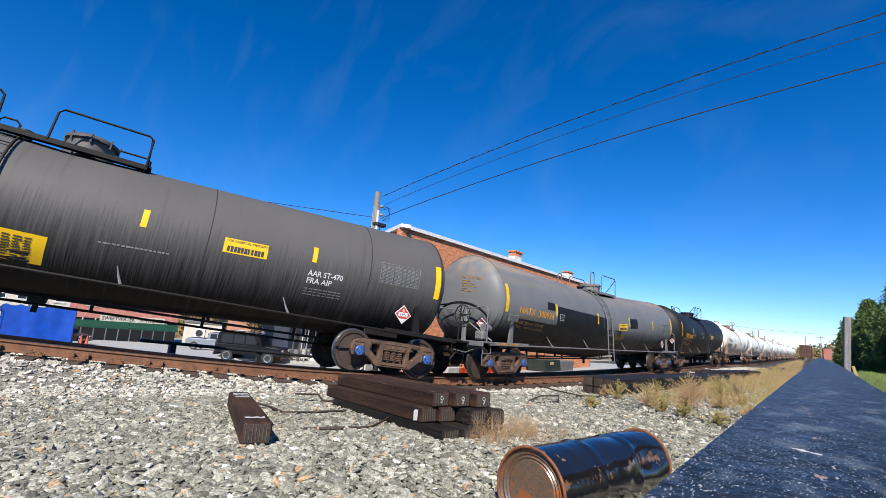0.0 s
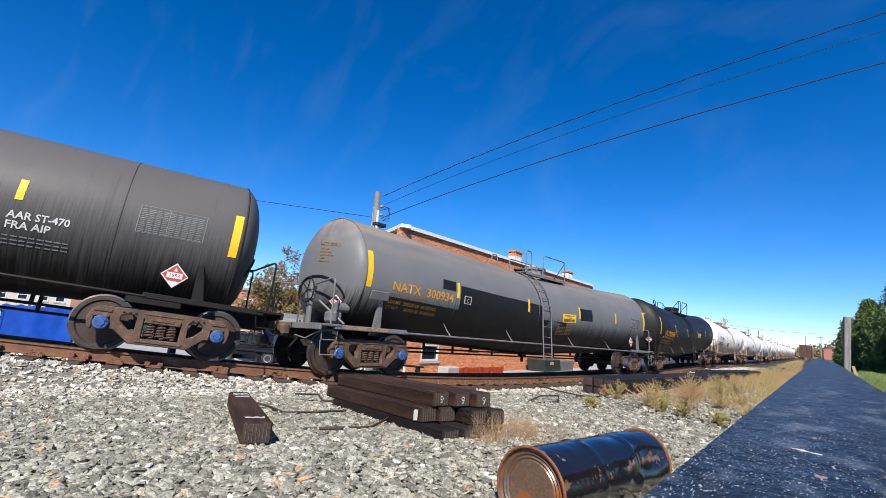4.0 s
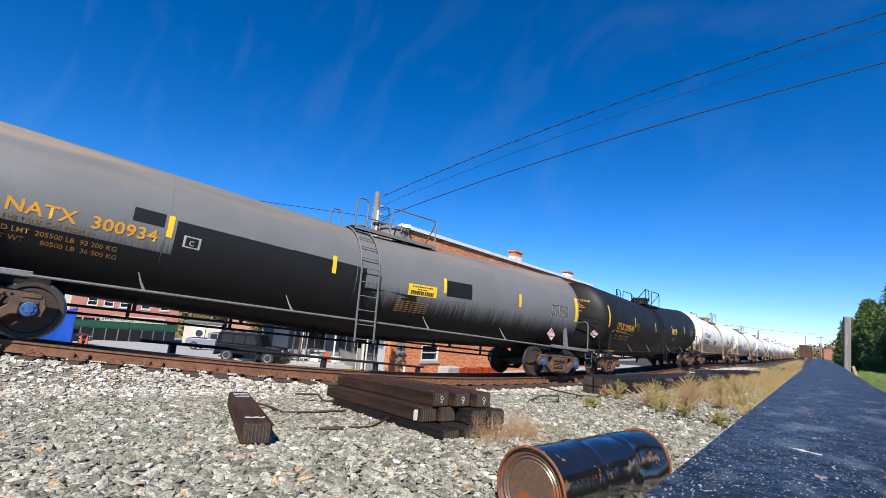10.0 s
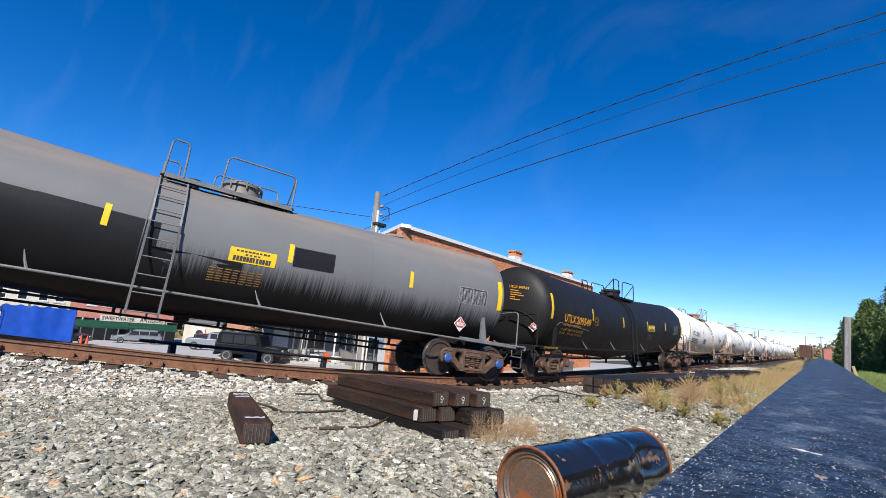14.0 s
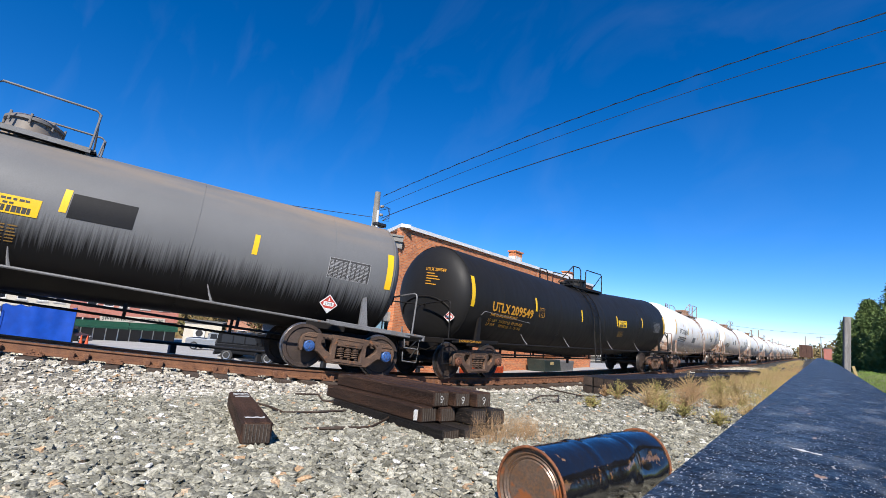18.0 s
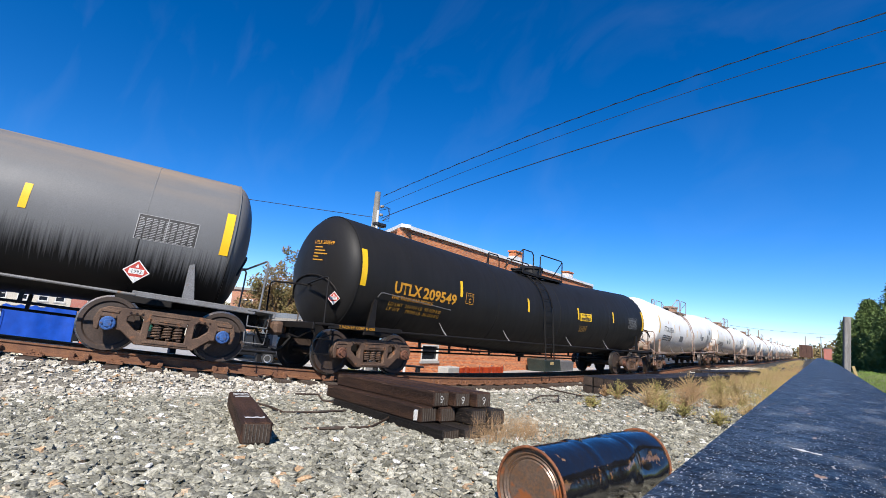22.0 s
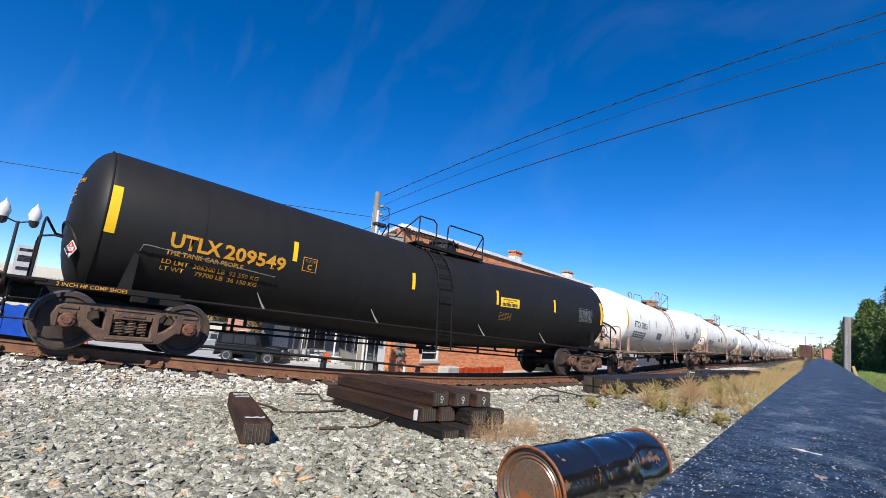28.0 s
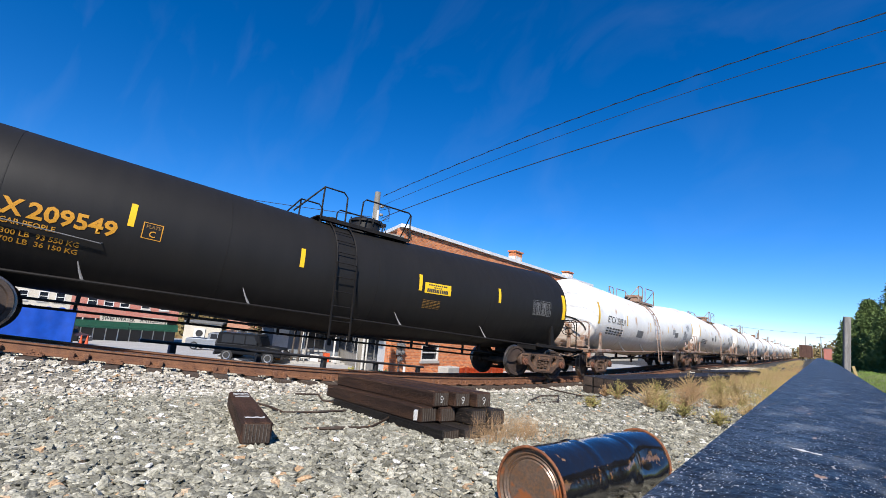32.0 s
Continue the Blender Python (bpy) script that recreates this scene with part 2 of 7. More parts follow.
def lathe(bm, profile, axis_o, axis, seg=24, mi=None, closed=False):
    """A profile of (along the axis, radius) turned round an axis; mi: material per segment."""
    d = Vector(axis).normalized()
    s = d.cross(Vector((0.0, 0.0, 1.0)) if abs(d.z) < 0.9 else Vector((1.0, 0.0, 0.0))).normalized()
    u = s.cross(d)
    o = Vector(axis_o)
    rings = []
    for h, r in profile:
        if r < 1e-5:
            rings.append([bm.verts.new(o + d * h)])
        else:
            rings.append([bm.verts.new(o + d * h + (s * math.cos(k * math.tau / seg) + u * math.sin(k * math.tau / seg)) * r) for k in range(seg)])
    for i, (a, b) in enumerate(zip(rings, rings[1:])):
        for k in range(seg):
            k2 = (k + 1) % seg
            if len(a) == 1 and len(b) == 1:
                continue
            if len(a) == 1:
                f = bm.faces.new((a[0], b[k2], b[k]))
            elif len(b) == 1:
                f = bm.faces.new((a[k], a[k2], b[0]))
            else:
                f = bm.faces.new((a[k], a[k2], b[k2], b[k]))
            if mi:
                f.material_index = mi[i]
    return bm


def prism(bm, poly, x0, x1, axes="yz", mi=0):
    """A flat outline given a thickness along the remaining axis."""
    def at(p, w):
        return {"yz": (w, p[0], p[1]), "xz": (p[0], w, p[1]), "xy": (p[0], p[1], w)}[axes]
    a = [bm.verts.new(at(p, x0)) for p in poly]
    b = [bm.verts.new(at(p, x1)) for p in poly]
    n = len(poly)
    fs = [bm.faces.new(a), bm.faces.new(b[::-1])]
    fs += [bm.faces.new((a[i], a[(i + 1) % n], b[(i + 1) % n], b[i])) for i in range(n)]
    for f in fs:
        f.material_index = mi
    return bm


def empty(name, loc, label, category, group="", rz=0.0):
    ob = new(name)
    ob.location = loc
    ob.rotation_euler = (0, 0, rz)
    ob.empty_display_size = 0.1
    return tagged(ob, label, category, group)


def letters(name, text, size, mat, parent, place, label="", spacing=1.0, align="LEFT", bold=0.0, width=0.0):
    """Flat lettering, each vertex put where place(x, y) says; x to the right and y up along the words."""
    cu = bpy.data.curves.new(name, "FONT")
    cu.body, cu.size, cu.align_x, cu.space_character, cu.resolution_u = text, size, align, spacing, 2
    cu.offset = size * bold
    tmp = bpy.data.objects.new(name, cu)
    scene.collection.objects.link(tmp)
    bpy.context.view_layer.update()
    me = bpy.data.meshes.new_from_object(tmp.evaluated_get(bpy.context.evaluated_depsgraph_get()))
    bpy.data.objects.remove(tmp)
    bpy.data.curves.remove(cu)
    wide = width / max(v.co.x for v in me.vertices) if width else 1.0
    for v in me.vertices:
        v.co = place(v.co.x * wide, v.co.y)
    me.materials.clear()
    me.materials.append(mat)
    ob = new(name, me)
    ob.parent = parent
    ob["kind"] = "stuff"
    if label:
        ob["label"] = label
    return ob


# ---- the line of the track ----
# knots bend the track in plan and height to fit the camera's view
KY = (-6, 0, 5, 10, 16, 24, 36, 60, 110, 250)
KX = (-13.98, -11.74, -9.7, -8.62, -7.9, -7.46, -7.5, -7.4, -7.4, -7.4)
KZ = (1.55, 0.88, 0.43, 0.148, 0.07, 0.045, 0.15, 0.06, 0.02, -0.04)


def spline(ks, vs):
    n = len(ks)
    a, b = np.zeros((n, n)), np.zeros(n)
    a[0, 0] = a[-1, -1] = 1
    for i in range(1, n - 1):
        h0, h1 = ks[i] - ks[i - 1], ks[i + 1] - ks[i]
        a[i, i - 1], a[i, i], a[i, i + 1] = h0, 2 * (h0 + h1), h1
        b[i] = 6 * ((vs[i + 1] - vs[i]) / h1 - (vs[i] - vs[i - 1]) / h0)
    mm = np.linalg.solve(a, b)

    def f(s):
        s = np.asarray(s, float)
        c = np.clip(s, ks[0], ks[-1])
        i = np.clip(np.searchsorted(ks, c) - 1, 0, n - 2)
        k = np.asarray(ks, float)
        v = np.asarray(vs, float)
        h = k[i + 1] - k[i]
        p, q = (k[i + 1] - c) / h, (c - k[i]) / h
        y = p * v[i] + q * v[i + 1] + ((p**3 - p) * mm[i] + (q**3 - q) * mm[i + 1]) * h * h / 6
        first = (v[1] - v[0]) / (k[1] - k[0]) - mm[1] * (k[1] - k[0]) / 6
        return y + np.minimum(s - ks[0], 0) * first
    return f


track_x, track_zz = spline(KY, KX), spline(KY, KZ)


def track_z(y):
    return np.where(np.asarray(y) < -6, 1.55, track_zz(y))


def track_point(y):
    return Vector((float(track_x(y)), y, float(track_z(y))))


def smooth(a, b, v):
    u = np.clip((v - a) / (b - a), 0, 1)
    return u * u * (3 - 2 * u)


def cant(y):
    """How far the inner (far) rail is lowered below the outer one on the curve, to fit the camera's view."""
    return 0.075 * (1.0 - smooth(14.0, 34.0, y))


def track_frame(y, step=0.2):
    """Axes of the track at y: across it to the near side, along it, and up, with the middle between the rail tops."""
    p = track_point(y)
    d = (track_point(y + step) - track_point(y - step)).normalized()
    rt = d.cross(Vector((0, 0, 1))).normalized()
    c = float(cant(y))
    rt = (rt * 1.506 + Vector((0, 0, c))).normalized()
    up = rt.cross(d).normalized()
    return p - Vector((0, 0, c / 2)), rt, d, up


ROLL_T = tuple(range(0, 33, 2))
ROLL_S = (-0.1, -2.57, -4.87, -7.19, -9.4, -11.62, -13.83, -15.94, -17.93, -19.79, -21.57, -23.25, -24.85, -26.36, -27.83, -29.27, -30.73)
rolled = spline(ROLL_T, ROLL_S)


def gone(t):
    """How far the train has rolled at t seconds; it slows on the way."""
    return float(rolled(t))


# length along the line, counted so that it equals y at y = 36
LINE_Y = np.linspace(-45.0, 320.0, 1500)
LINE_L = np.concatenate([[0.0], np.cumsum(np.hypot(np.diff(track_x(LINE_Y)), np.diff(LINE_Y)))])
LINE_L += 36.0 - np.interp(36.0, LINE_Y, LINE_L)


def ground_z(x, y):
    """Height of the ground: the foreground yard, the ballast bed, and the street that falls away beyond it."""
    x, y = np.asarray(x, float), np.asarray(y, float)
    yc = np.clip(y, -40, 250)
    d = x - track_x(yc)
    tz = track_z(yc)
    yard = 0.46 - 0.06 * np.clip(-x - 2.6, 0, 6) - 0.12 * smooth(5, 12, y) - 0.17 * smooth(12, 30, y) + 0.62 * smooth(0.5, 2.4, x) * smooth(6, 12, y)
    bed = tz - 0.3
    near = bed + (np.minimum(tz - 0.42, yard) - bed) * smooth(1.5, 2.5, d)
    near = near + (yard - near) * smooth(1.7, 4.2, d)
    far = bed - 0.3 * smooth(1.5, 2.6, -d)
    street = -1.35 - 0.045 * np.clip(-x - 15, 0, 80) - 0.02 * (np.clip(y, -20, 30) - 12) * smooth(20, 34, -x)
    far = far + (street - far) * smooth(2.4, 7.5, -d)
    return np.where(d > 0, near, far)

# ---- ground ----
# sheet tone kept dark so gaps between the stones read as shadow
M_ground = material("grey_gravel_ground", (0.06, 0.056, 0.047), (0.035, 0.032, 0.028), 3.0, 0.9, 0, 0.9, 45, (0.07, 0.068, 0.06), 0.56, 22, dist=0.03)
M_asphalt = material("sun_bleached_asphalt", (0.46, 0.45, 0.43), (0.38, 0.37, 0.355), 0.5, 0.9, 0, 0.3, 30)
M_lawn = material("mown_grass_soil", (0.13, 0.2, 0.035), (0.19, 0.2, 0.055), 1.2, 0.95, 0, 0.8, 40)


def sheet(name, xs, ys, mat, lift=0.0, label="", keep=None):
    xs, ys = np.asarray(xs), np.asarray(ys)
    gx, gy = np.meshgrid(xs, ys)
    gz = ground_z(gx, gy) + lift
    nx = len(xs)
    verts = np.stack([gx.ravel(), gy.ravel(), gz.ravel()], 1)
    i = np.arange(len(ys) - 1)[:, None] * nx + np.arange(nx - 1)[None, :]
    faces = np.stack([i, i + 1, i + nx + 1, i + nx], -1).reshape(-1, 4)
    me = bpy.data.meshes.new(name)
    me.from_pydata(verts.tolist(), [], faces.tolist())
    me.materials.append(mat)
    me.shade_smooth()
    ob = new(name, me)
    return tagged(ob, label, kind="structure")


def steps(*runs):
    out = []
    for a, b, d in runs:
        out += list(np.arange(a, b, d))
    return out


sheet("ground", steps((-1500, -200, 130), (-200, -60, 10), (-60, -16, 2), (-16, 4, 0.25), (4, 20, 1.5), (20, 200, 20), (200, 1501, 130)),
      steps((-600, -60, 60), (-60, -4, 4), (-4, 16, 0.25), (16, 60, 0.8), (60, 260, 8), (260, 2400, 130)), M_ground, 0,
      "grey gravel yard that falls away beyond the railway")
sheet("street", steps((-92, -15.9, 2)), steps((-60, 64, 2)), M_asphalt, 0.03, "pale sun-bleached asphalt street beyond the railway")
sheet("lawn", steps((0.75, 4, 0.25), (4, 60.1, 1.5)), steps((6, 16, 0.5), (16, 180, 2)), M_lawn, 0.03, "green mown lawn beside the timber guard rail")

# ---- track ----


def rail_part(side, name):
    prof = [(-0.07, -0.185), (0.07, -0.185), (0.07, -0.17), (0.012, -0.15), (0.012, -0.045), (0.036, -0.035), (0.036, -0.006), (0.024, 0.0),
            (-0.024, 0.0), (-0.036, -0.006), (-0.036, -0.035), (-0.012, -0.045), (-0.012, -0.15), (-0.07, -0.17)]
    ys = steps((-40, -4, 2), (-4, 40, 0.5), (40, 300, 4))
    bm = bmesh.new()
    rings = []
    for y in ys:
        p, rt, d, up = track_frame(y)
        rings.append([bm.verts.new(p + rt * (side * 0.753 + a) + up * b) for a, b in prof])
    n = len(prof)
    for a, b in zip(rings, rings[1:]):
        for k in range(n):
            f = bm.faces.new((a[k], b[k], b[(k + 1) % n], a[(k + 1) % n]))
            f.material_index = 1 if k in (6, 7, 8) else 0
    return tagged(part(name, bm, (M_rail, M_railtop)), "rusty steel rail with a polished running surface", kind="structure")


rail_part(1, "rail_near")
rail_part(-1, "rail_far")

# ---- tank cars ----
R, ZC, HALF = 1.375, 1.97, 8.32  # radius, height of the axis at mid-car, half length
# slope steepened to fit the camera's view
BEND = 0.036  # both halves of the tank fall towards the middle outlet
HEAD = 0.5  # depth of the dished ends
TRUCK = 7.12


def on_tank(y, a, lift=0.006):
    """A point of the tank's side: along the car, and degrees above the level of its axis."""
    t = radians(a)
    return Vector(((R + lift) * math.cos(t), y, ZC + BEND * abs(y) + (R + lift) * math.sin(t)))


def patch(name, y0, y1, a0, a1, mat, parent, lift=0.004, label=""):
    bm = bmesh.new()
    n = max(2, int(abs(a1 - a0) / 5) + 1)
    m = max(1, int(abs(y1 - y0) / 1.0))
    g = [[bm.verts.new(on_tank(y0 + (y1 - y0) * j / m, a0 + (a1 - a0) * i / n, lift)) for i in range(n + 1)] for j in range(m + 1)]
    for j in range(m):
        for i in range(n):
            bm.faces.new((g[j][i], g[j][i + 1], g[j + 1][i + 1], g[j + 1][i]))
    ob = part(name, bm, mat, parent, label, smooth=True)
    return ob


def tank_words(name, text, size, y, a, mat, parent, lift=0.007, spacing=1.0, label="", bold=0.012, width=0.0):
    return letters(name, text, size, mat, parent, lambda u, v: on_tank(y + u, a + math.degrees(v / R), lift), label, spacing, bold=bold, width=width)


def bars(name, y0, y1, a0, a1, rows, cols, mat, parent, lift=0.007, seed=1, fill=0.55):
    """A block of unreadable stencilled lines, as plain bars."""
    rnd = random.Random(seed)
    bm = bmesh.new()
    da = (a1 - a0) / rows
    for i in range(rows):
        y = y0
        cw = (y1 - y0) / cols
        for c in range(cols):
            w = cw * (0.6 + 0.3 * rnd.random())
            lo = a0 + da * i
            q = [on_tank(y, lo, lift), on_tank(y + w, lo, lift), on_tank(y + w, lo + da * fill, lift), on_tank(y, lo + da * fill, lift)]
            bm.faces.new([bm.verts.new(p) for p in q])
            y += cw
    ob = part(name, bm, mat, parent)
    ob["kind"] = "stuff"
    return ob


def on_head(x, z, c=-1):
    """A point of the tank's end at height z over the axis."""
    r = min(math.hypot(x, z) / R, 0.999)
    t = math.asin(r ** (1 / 0.85))
    return Vector((x, c * (HALF - HEAD * (1 - math.cos(t)) + 0.012), ZC + BEND * HALF + z))


def head_words(text, x, z, size, mat, parent):
    letters("lettering", text, size, mat, parent, lambda u, v: on_head(x + u, z + v - 0.12 * u), bold=0.01)
    for k, w in enumerate((0.3, 0.42, 0.5, 0.2, 0.38)):
        bm = bmesh.new()
        top = -0.07 - 0.075 * k
        q = [(x + 0.06, top - 0.026), (x + 0.06 + w, top - 0.026 - 0.12 * w), (x + 0.06 + w, top - 0.12 * w), (x + 0.06, top)]
        bm.faces.new([bm.verts.new(on_head(a, z + b)) for a, b in q])
        part("stencil_line", bm, mat, parent)


def notice(y0, y1, a0, a1, parent, seed):
    """The print on a yellow notice: small lines over one bold line."""
    h = a1 - a0
    bars("notice_print", y0 + 0.12, y1 - 0.12, a0 + h * 0.74, a0 + h * 0.92, 1, 9, M_dark_letter, parent, 0.009, seed, 0.7)
    bars("notice_print", y0 + 0.3, y1 - 0.3, a0 + h * 0.52, a0 + h * 0.68, 1, 4, M_dark_letter, parent, 0.009, seed + 1, 0.7)
    bars("notice_print", y0 + 0.08, y1 - 0.08, a0 + h * 0.1, a0 + h * 0.46, 1, 12, M_dark_letter, parent, 0.009, seed + 2, 0.95)


def table(y0, y1, a0, a1, parent, mat, seed):
    """A stencilled data table: ruled frame and small dim entries."""
    bars("data_table", y0 + 0.03, y1 - 0.03, a0 + 0.4, a1 - 1.6, 13, 9, mat, parent, 0.007, seed, 0.42)
    for p, q, lo, hi in ((y0, y1, a1 - 0.35, a1), (y0, y1, a0 - 0.3, a0), (y0, y0 + 0.012, a0, a1 - 0.35), (y1 - 0.012, y1, a0, a1 - 0.35), (y0 + 0.45, y0 + 0.462, a0, a1 - 0.35)):
        patch("table_rule", p, q, lo, hi, mat, parent, 0.0065)


def tank_profile():
    prof = [(-HALF, 0.0)]
    for k in range(1, 11):
        t = k / 10 * math.pi / 2
        prof.append((-HALF + HEAD * (1 - math.cos(t)), R * math.sin(t) ** 0.85))
    prof += [(v, R) for v in (-5.2, -2.6, 0.0, 2.6, 5.2)]
    prof += [(-h, r) for h, r in prof[10::-1]]
    return prof


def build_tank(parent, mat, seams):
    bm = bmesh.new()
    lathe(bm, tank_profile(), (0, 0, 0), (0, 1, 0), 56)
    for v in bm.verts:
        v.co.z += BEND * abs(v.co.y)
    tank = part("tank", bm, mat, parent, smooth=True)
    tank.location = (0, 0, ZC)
    for s in seams:
        bm = bmesh.new()
        lathe(bm, [(s - 0.013, R - 0.01), (s - 0.008, R + 0.005), (s + 0.008, R + 0.005), (s + 0.013, R - 0.01)], (0, 0, 0), (0, 1, 0), 56)
        w = part("weld_seam", bm, M_seam if mat is M_tank_a else mat, parent, smooth=True)
        w.location = (0, 0, ZC + BEND * abs(s))
    return tank


FRAME_OUT = [(-1.07, 0.35), (-1.10, 0.52), (-1.05, 0.67), (-0.93, 0.74), (-0.70, 0.745), (-0.50, 0.765), (0.50, 0.765), (0.70, 0.745), (0.93, 0.74), (1.05, 0.67),
             (1.10, 0.52), (1.07, 0.35), (1.0, 0.34), (1.0, 0.55), (0.78, 0.55), (0.77, 0.37), (0.69, 0.36), (0.45, 0.16), (-0.45, 0.16), (-0.69, 0.36),
             (-0.77, 0.37), (-0.78, 0.55), (-1.0, 0.55), (-1.0, 0.34)]
FRAME_HOLES = ([(-0.29, 0.27), (0.29, 0.27), (0.29, 0.60), (-0.29, 0.60)],
               [(0.40, 0.36), (0.50, 0.40), (0.63, 0.52), (0.63, 0.6), (0.57, 0.64), (0.44, 0.64), (0.40, 0.6)],
               [(-0.40, 0.36), (-0.50, 0.40), (-0.63, 0.52), (-0.63, 0.6), (-0.57, 0.64), (-0.44, 0.64), (-0.40, 0.6)])
_frames = []


def side_frame_mesh():
    """The cast side of a bogie: a thick outline with the spring opening and two windows."""
    if not _frames:
        cu = bpy.data.curves.new("side_frame", "CURVE")
        cu.dimensions, cu.fill_mode, cu.extrude, cu.bevel_depth, cu.bevel_resolution, cu.offset = "2D", "BOTH", 0.055, 0.018, 1, -0.018
        for pts in (FRAME_OUT, *FRAME_HOLES):
            sp = cu.splines.new("POLY")
            sp.points.add(len(pts) - 1)
            for q, p in zip(sp.points, pts):
                q.co = (p[0], p[1], 0, 1)
            sp.use_cyclic_u = True
        tmp = bpy.data.objects.new("side_frame", cu)
        scene.collection.objects.link(tmp)
        bpy.context.view_layer.update()
        me = bpy.data.meshes.new_from_object(tmp.evaluated_get(bpy.context.evaluated_depsgraph_get()))
        bpy.data.objects.remove(tmp)
        me.transform(Matrix(((0, 0, 1, 0), (1, 0, 0, 0), (0, 1, 0, 0), (0, 0, 0, 1))))
        _frames.append(me)
    return _frames[0]


def build_truck(y, parent, cap_mat, frame_mat):
    """One bogie of two wheelsets; the wheelsets turn, so each is a part of its own."""
    sets = []
    for side in (1, -1):
        x1 = side * 1.17
        bm = bmesh.new()
        bm.from_mesh(side_frame_mesh())
        bm.transform(Matrix.Translation((side * 1.09, y, 0)))
        for c in (-1, 1):
            box(bm, (side * 1.09, y + c * 0.889, 0.575), (0.17, 0.22, 0.07), bevel=0.015)
            box(bm, (side * 1.165, y + c * 0.889, 0.66), (0.03, 0.26, 0.06), bevel=0.012)
            for k in range(3):
                lathe(bm, [(0, 0.0), (0, 0.02), (0.02, 0.02), (0.02, 0)], (x1, y + c * (0.44 + 0.09 * k), 0.69), (side, 0, 0), 6)
        box(bm, (side * 1.165, y, 0.685), (0.025, 0.6, 0.03), bevel=0.008)
        box(bm, (side * 1.165, y, 0.215), (0.03, 0.7, 0.035), bevel=0.008)
        fr = part("side_frame", bm, frame_mat, parent)
        # springs and bolster end
        for k in (-1, 0, 1):
            bm = bmesh.new()
            pts = [(side * 1.09 + 0.055 * math.cos(a * 0.7854), y + k * 0.165 + 0.062 * math.sin(a * 0.7854), 0.295 + 0.235 * a / 40) for a in range(41)]
            tube(bm, pts, 0.017, 6)
            part("spring", bm, M_truck, fr)
        bm = bmesh.new()
        box(bm, (side * 1.07, y, 0.575), (0.2, 0.56, 0.085), bevel=0.012)
        box(bm, (side * 1.17, y, 0.60), (0.03, 0.34, 0.05), bevel=0.008)
        part("bolster_end", bm, frame_mat, fr)
        if side == 1:
            bm = bmesh.new()
            box(bm, (0, y, 0.56), (2.0, 0.34, 0.22), bevel=0.03)
            lathe(bm, [(0, 0.0), (0, 0.2), (0.2, 0.2), (0.2, 0.0)], (0, y, 0.62), (0, 0, 1), 16)
            part("bolster", bm, M_frame, parent)
            for c in (-1, 1):
                bm = bmesh.new()
                box(bm, (0, y + c * 0.42, 0.36), (1.9, 0.1, 0.08), bevel=0.015)
                for sx in (-1, 1):
                    box(bm, (sx * 0.75, y + c * 0.44, 0.40), (0.1, 0.06, 0.3), bevel=0.012)
                part("brake_beam", bm, M_truck, parent)
    for c in (-1, 1):
        bm = bmesh.new()
        prof = [(-0.07, 0.0), (-0.07, 0.09), (-0.05, 0.13), (-0.035, 0.17), (-0.022, 0.36), (-0.05, 0.385), (-0.05, 0.452), (0.055, 0.459), (0.06, 0.485), (0.085, 0.49),
                (0.088, 0.385), (0.02, 0.36), (0.006, 0.17), (0.05, 0.12), (0.05, 0.0)]
        mi = [0] * 6 + [1, 1, 1] + [0] * 5
        for sx in (-1, 1):
            lathe(bm, prof, (sx * 0.79, 0, 0), (-sx, 0, 0), 40, mi)
        tube(bm, [(-0.75, 0, 0), (0.75, 0, 0)], 0.085, 14)
        for sx in (-1, 1):
            tube(bm, [(sx * 0.8, 0, 0), (sx * 1.16, 0, 0)], 0.07, 12)
        ws = part("wheelset", bm, (M_wheel, M_tread), parent, smooth=True)
        ws.location = (0, y + c * 0.889, 0.457)
        sets.append(ws)
        for sx in (-1, 1):
            bm = bmesh.new()
            lathe(bm, [(0, 0.0), (0, 0.115), (0.075, 0.115), (0.088, 0.10), (0.09, 0.062), (0.11, 0.058), (0.11, 0)], (sx * 1.125, 0, 0), (sx, 0, 0), 20)
            for k in range(3):
                t = k * math.tau / 3 + 0.5
                lathe(bm, [(0, 0.0), (0, 0.019), (0.03, 0.019), (0.03, 0)], (sx * 1.21, 0.078 * math.cos(t), 0.078 * math.sin(t)), (sx, 0, 0), 6)
            part("bearing_cap", bm, cap_mat, ws, smooth=True)
    return sets


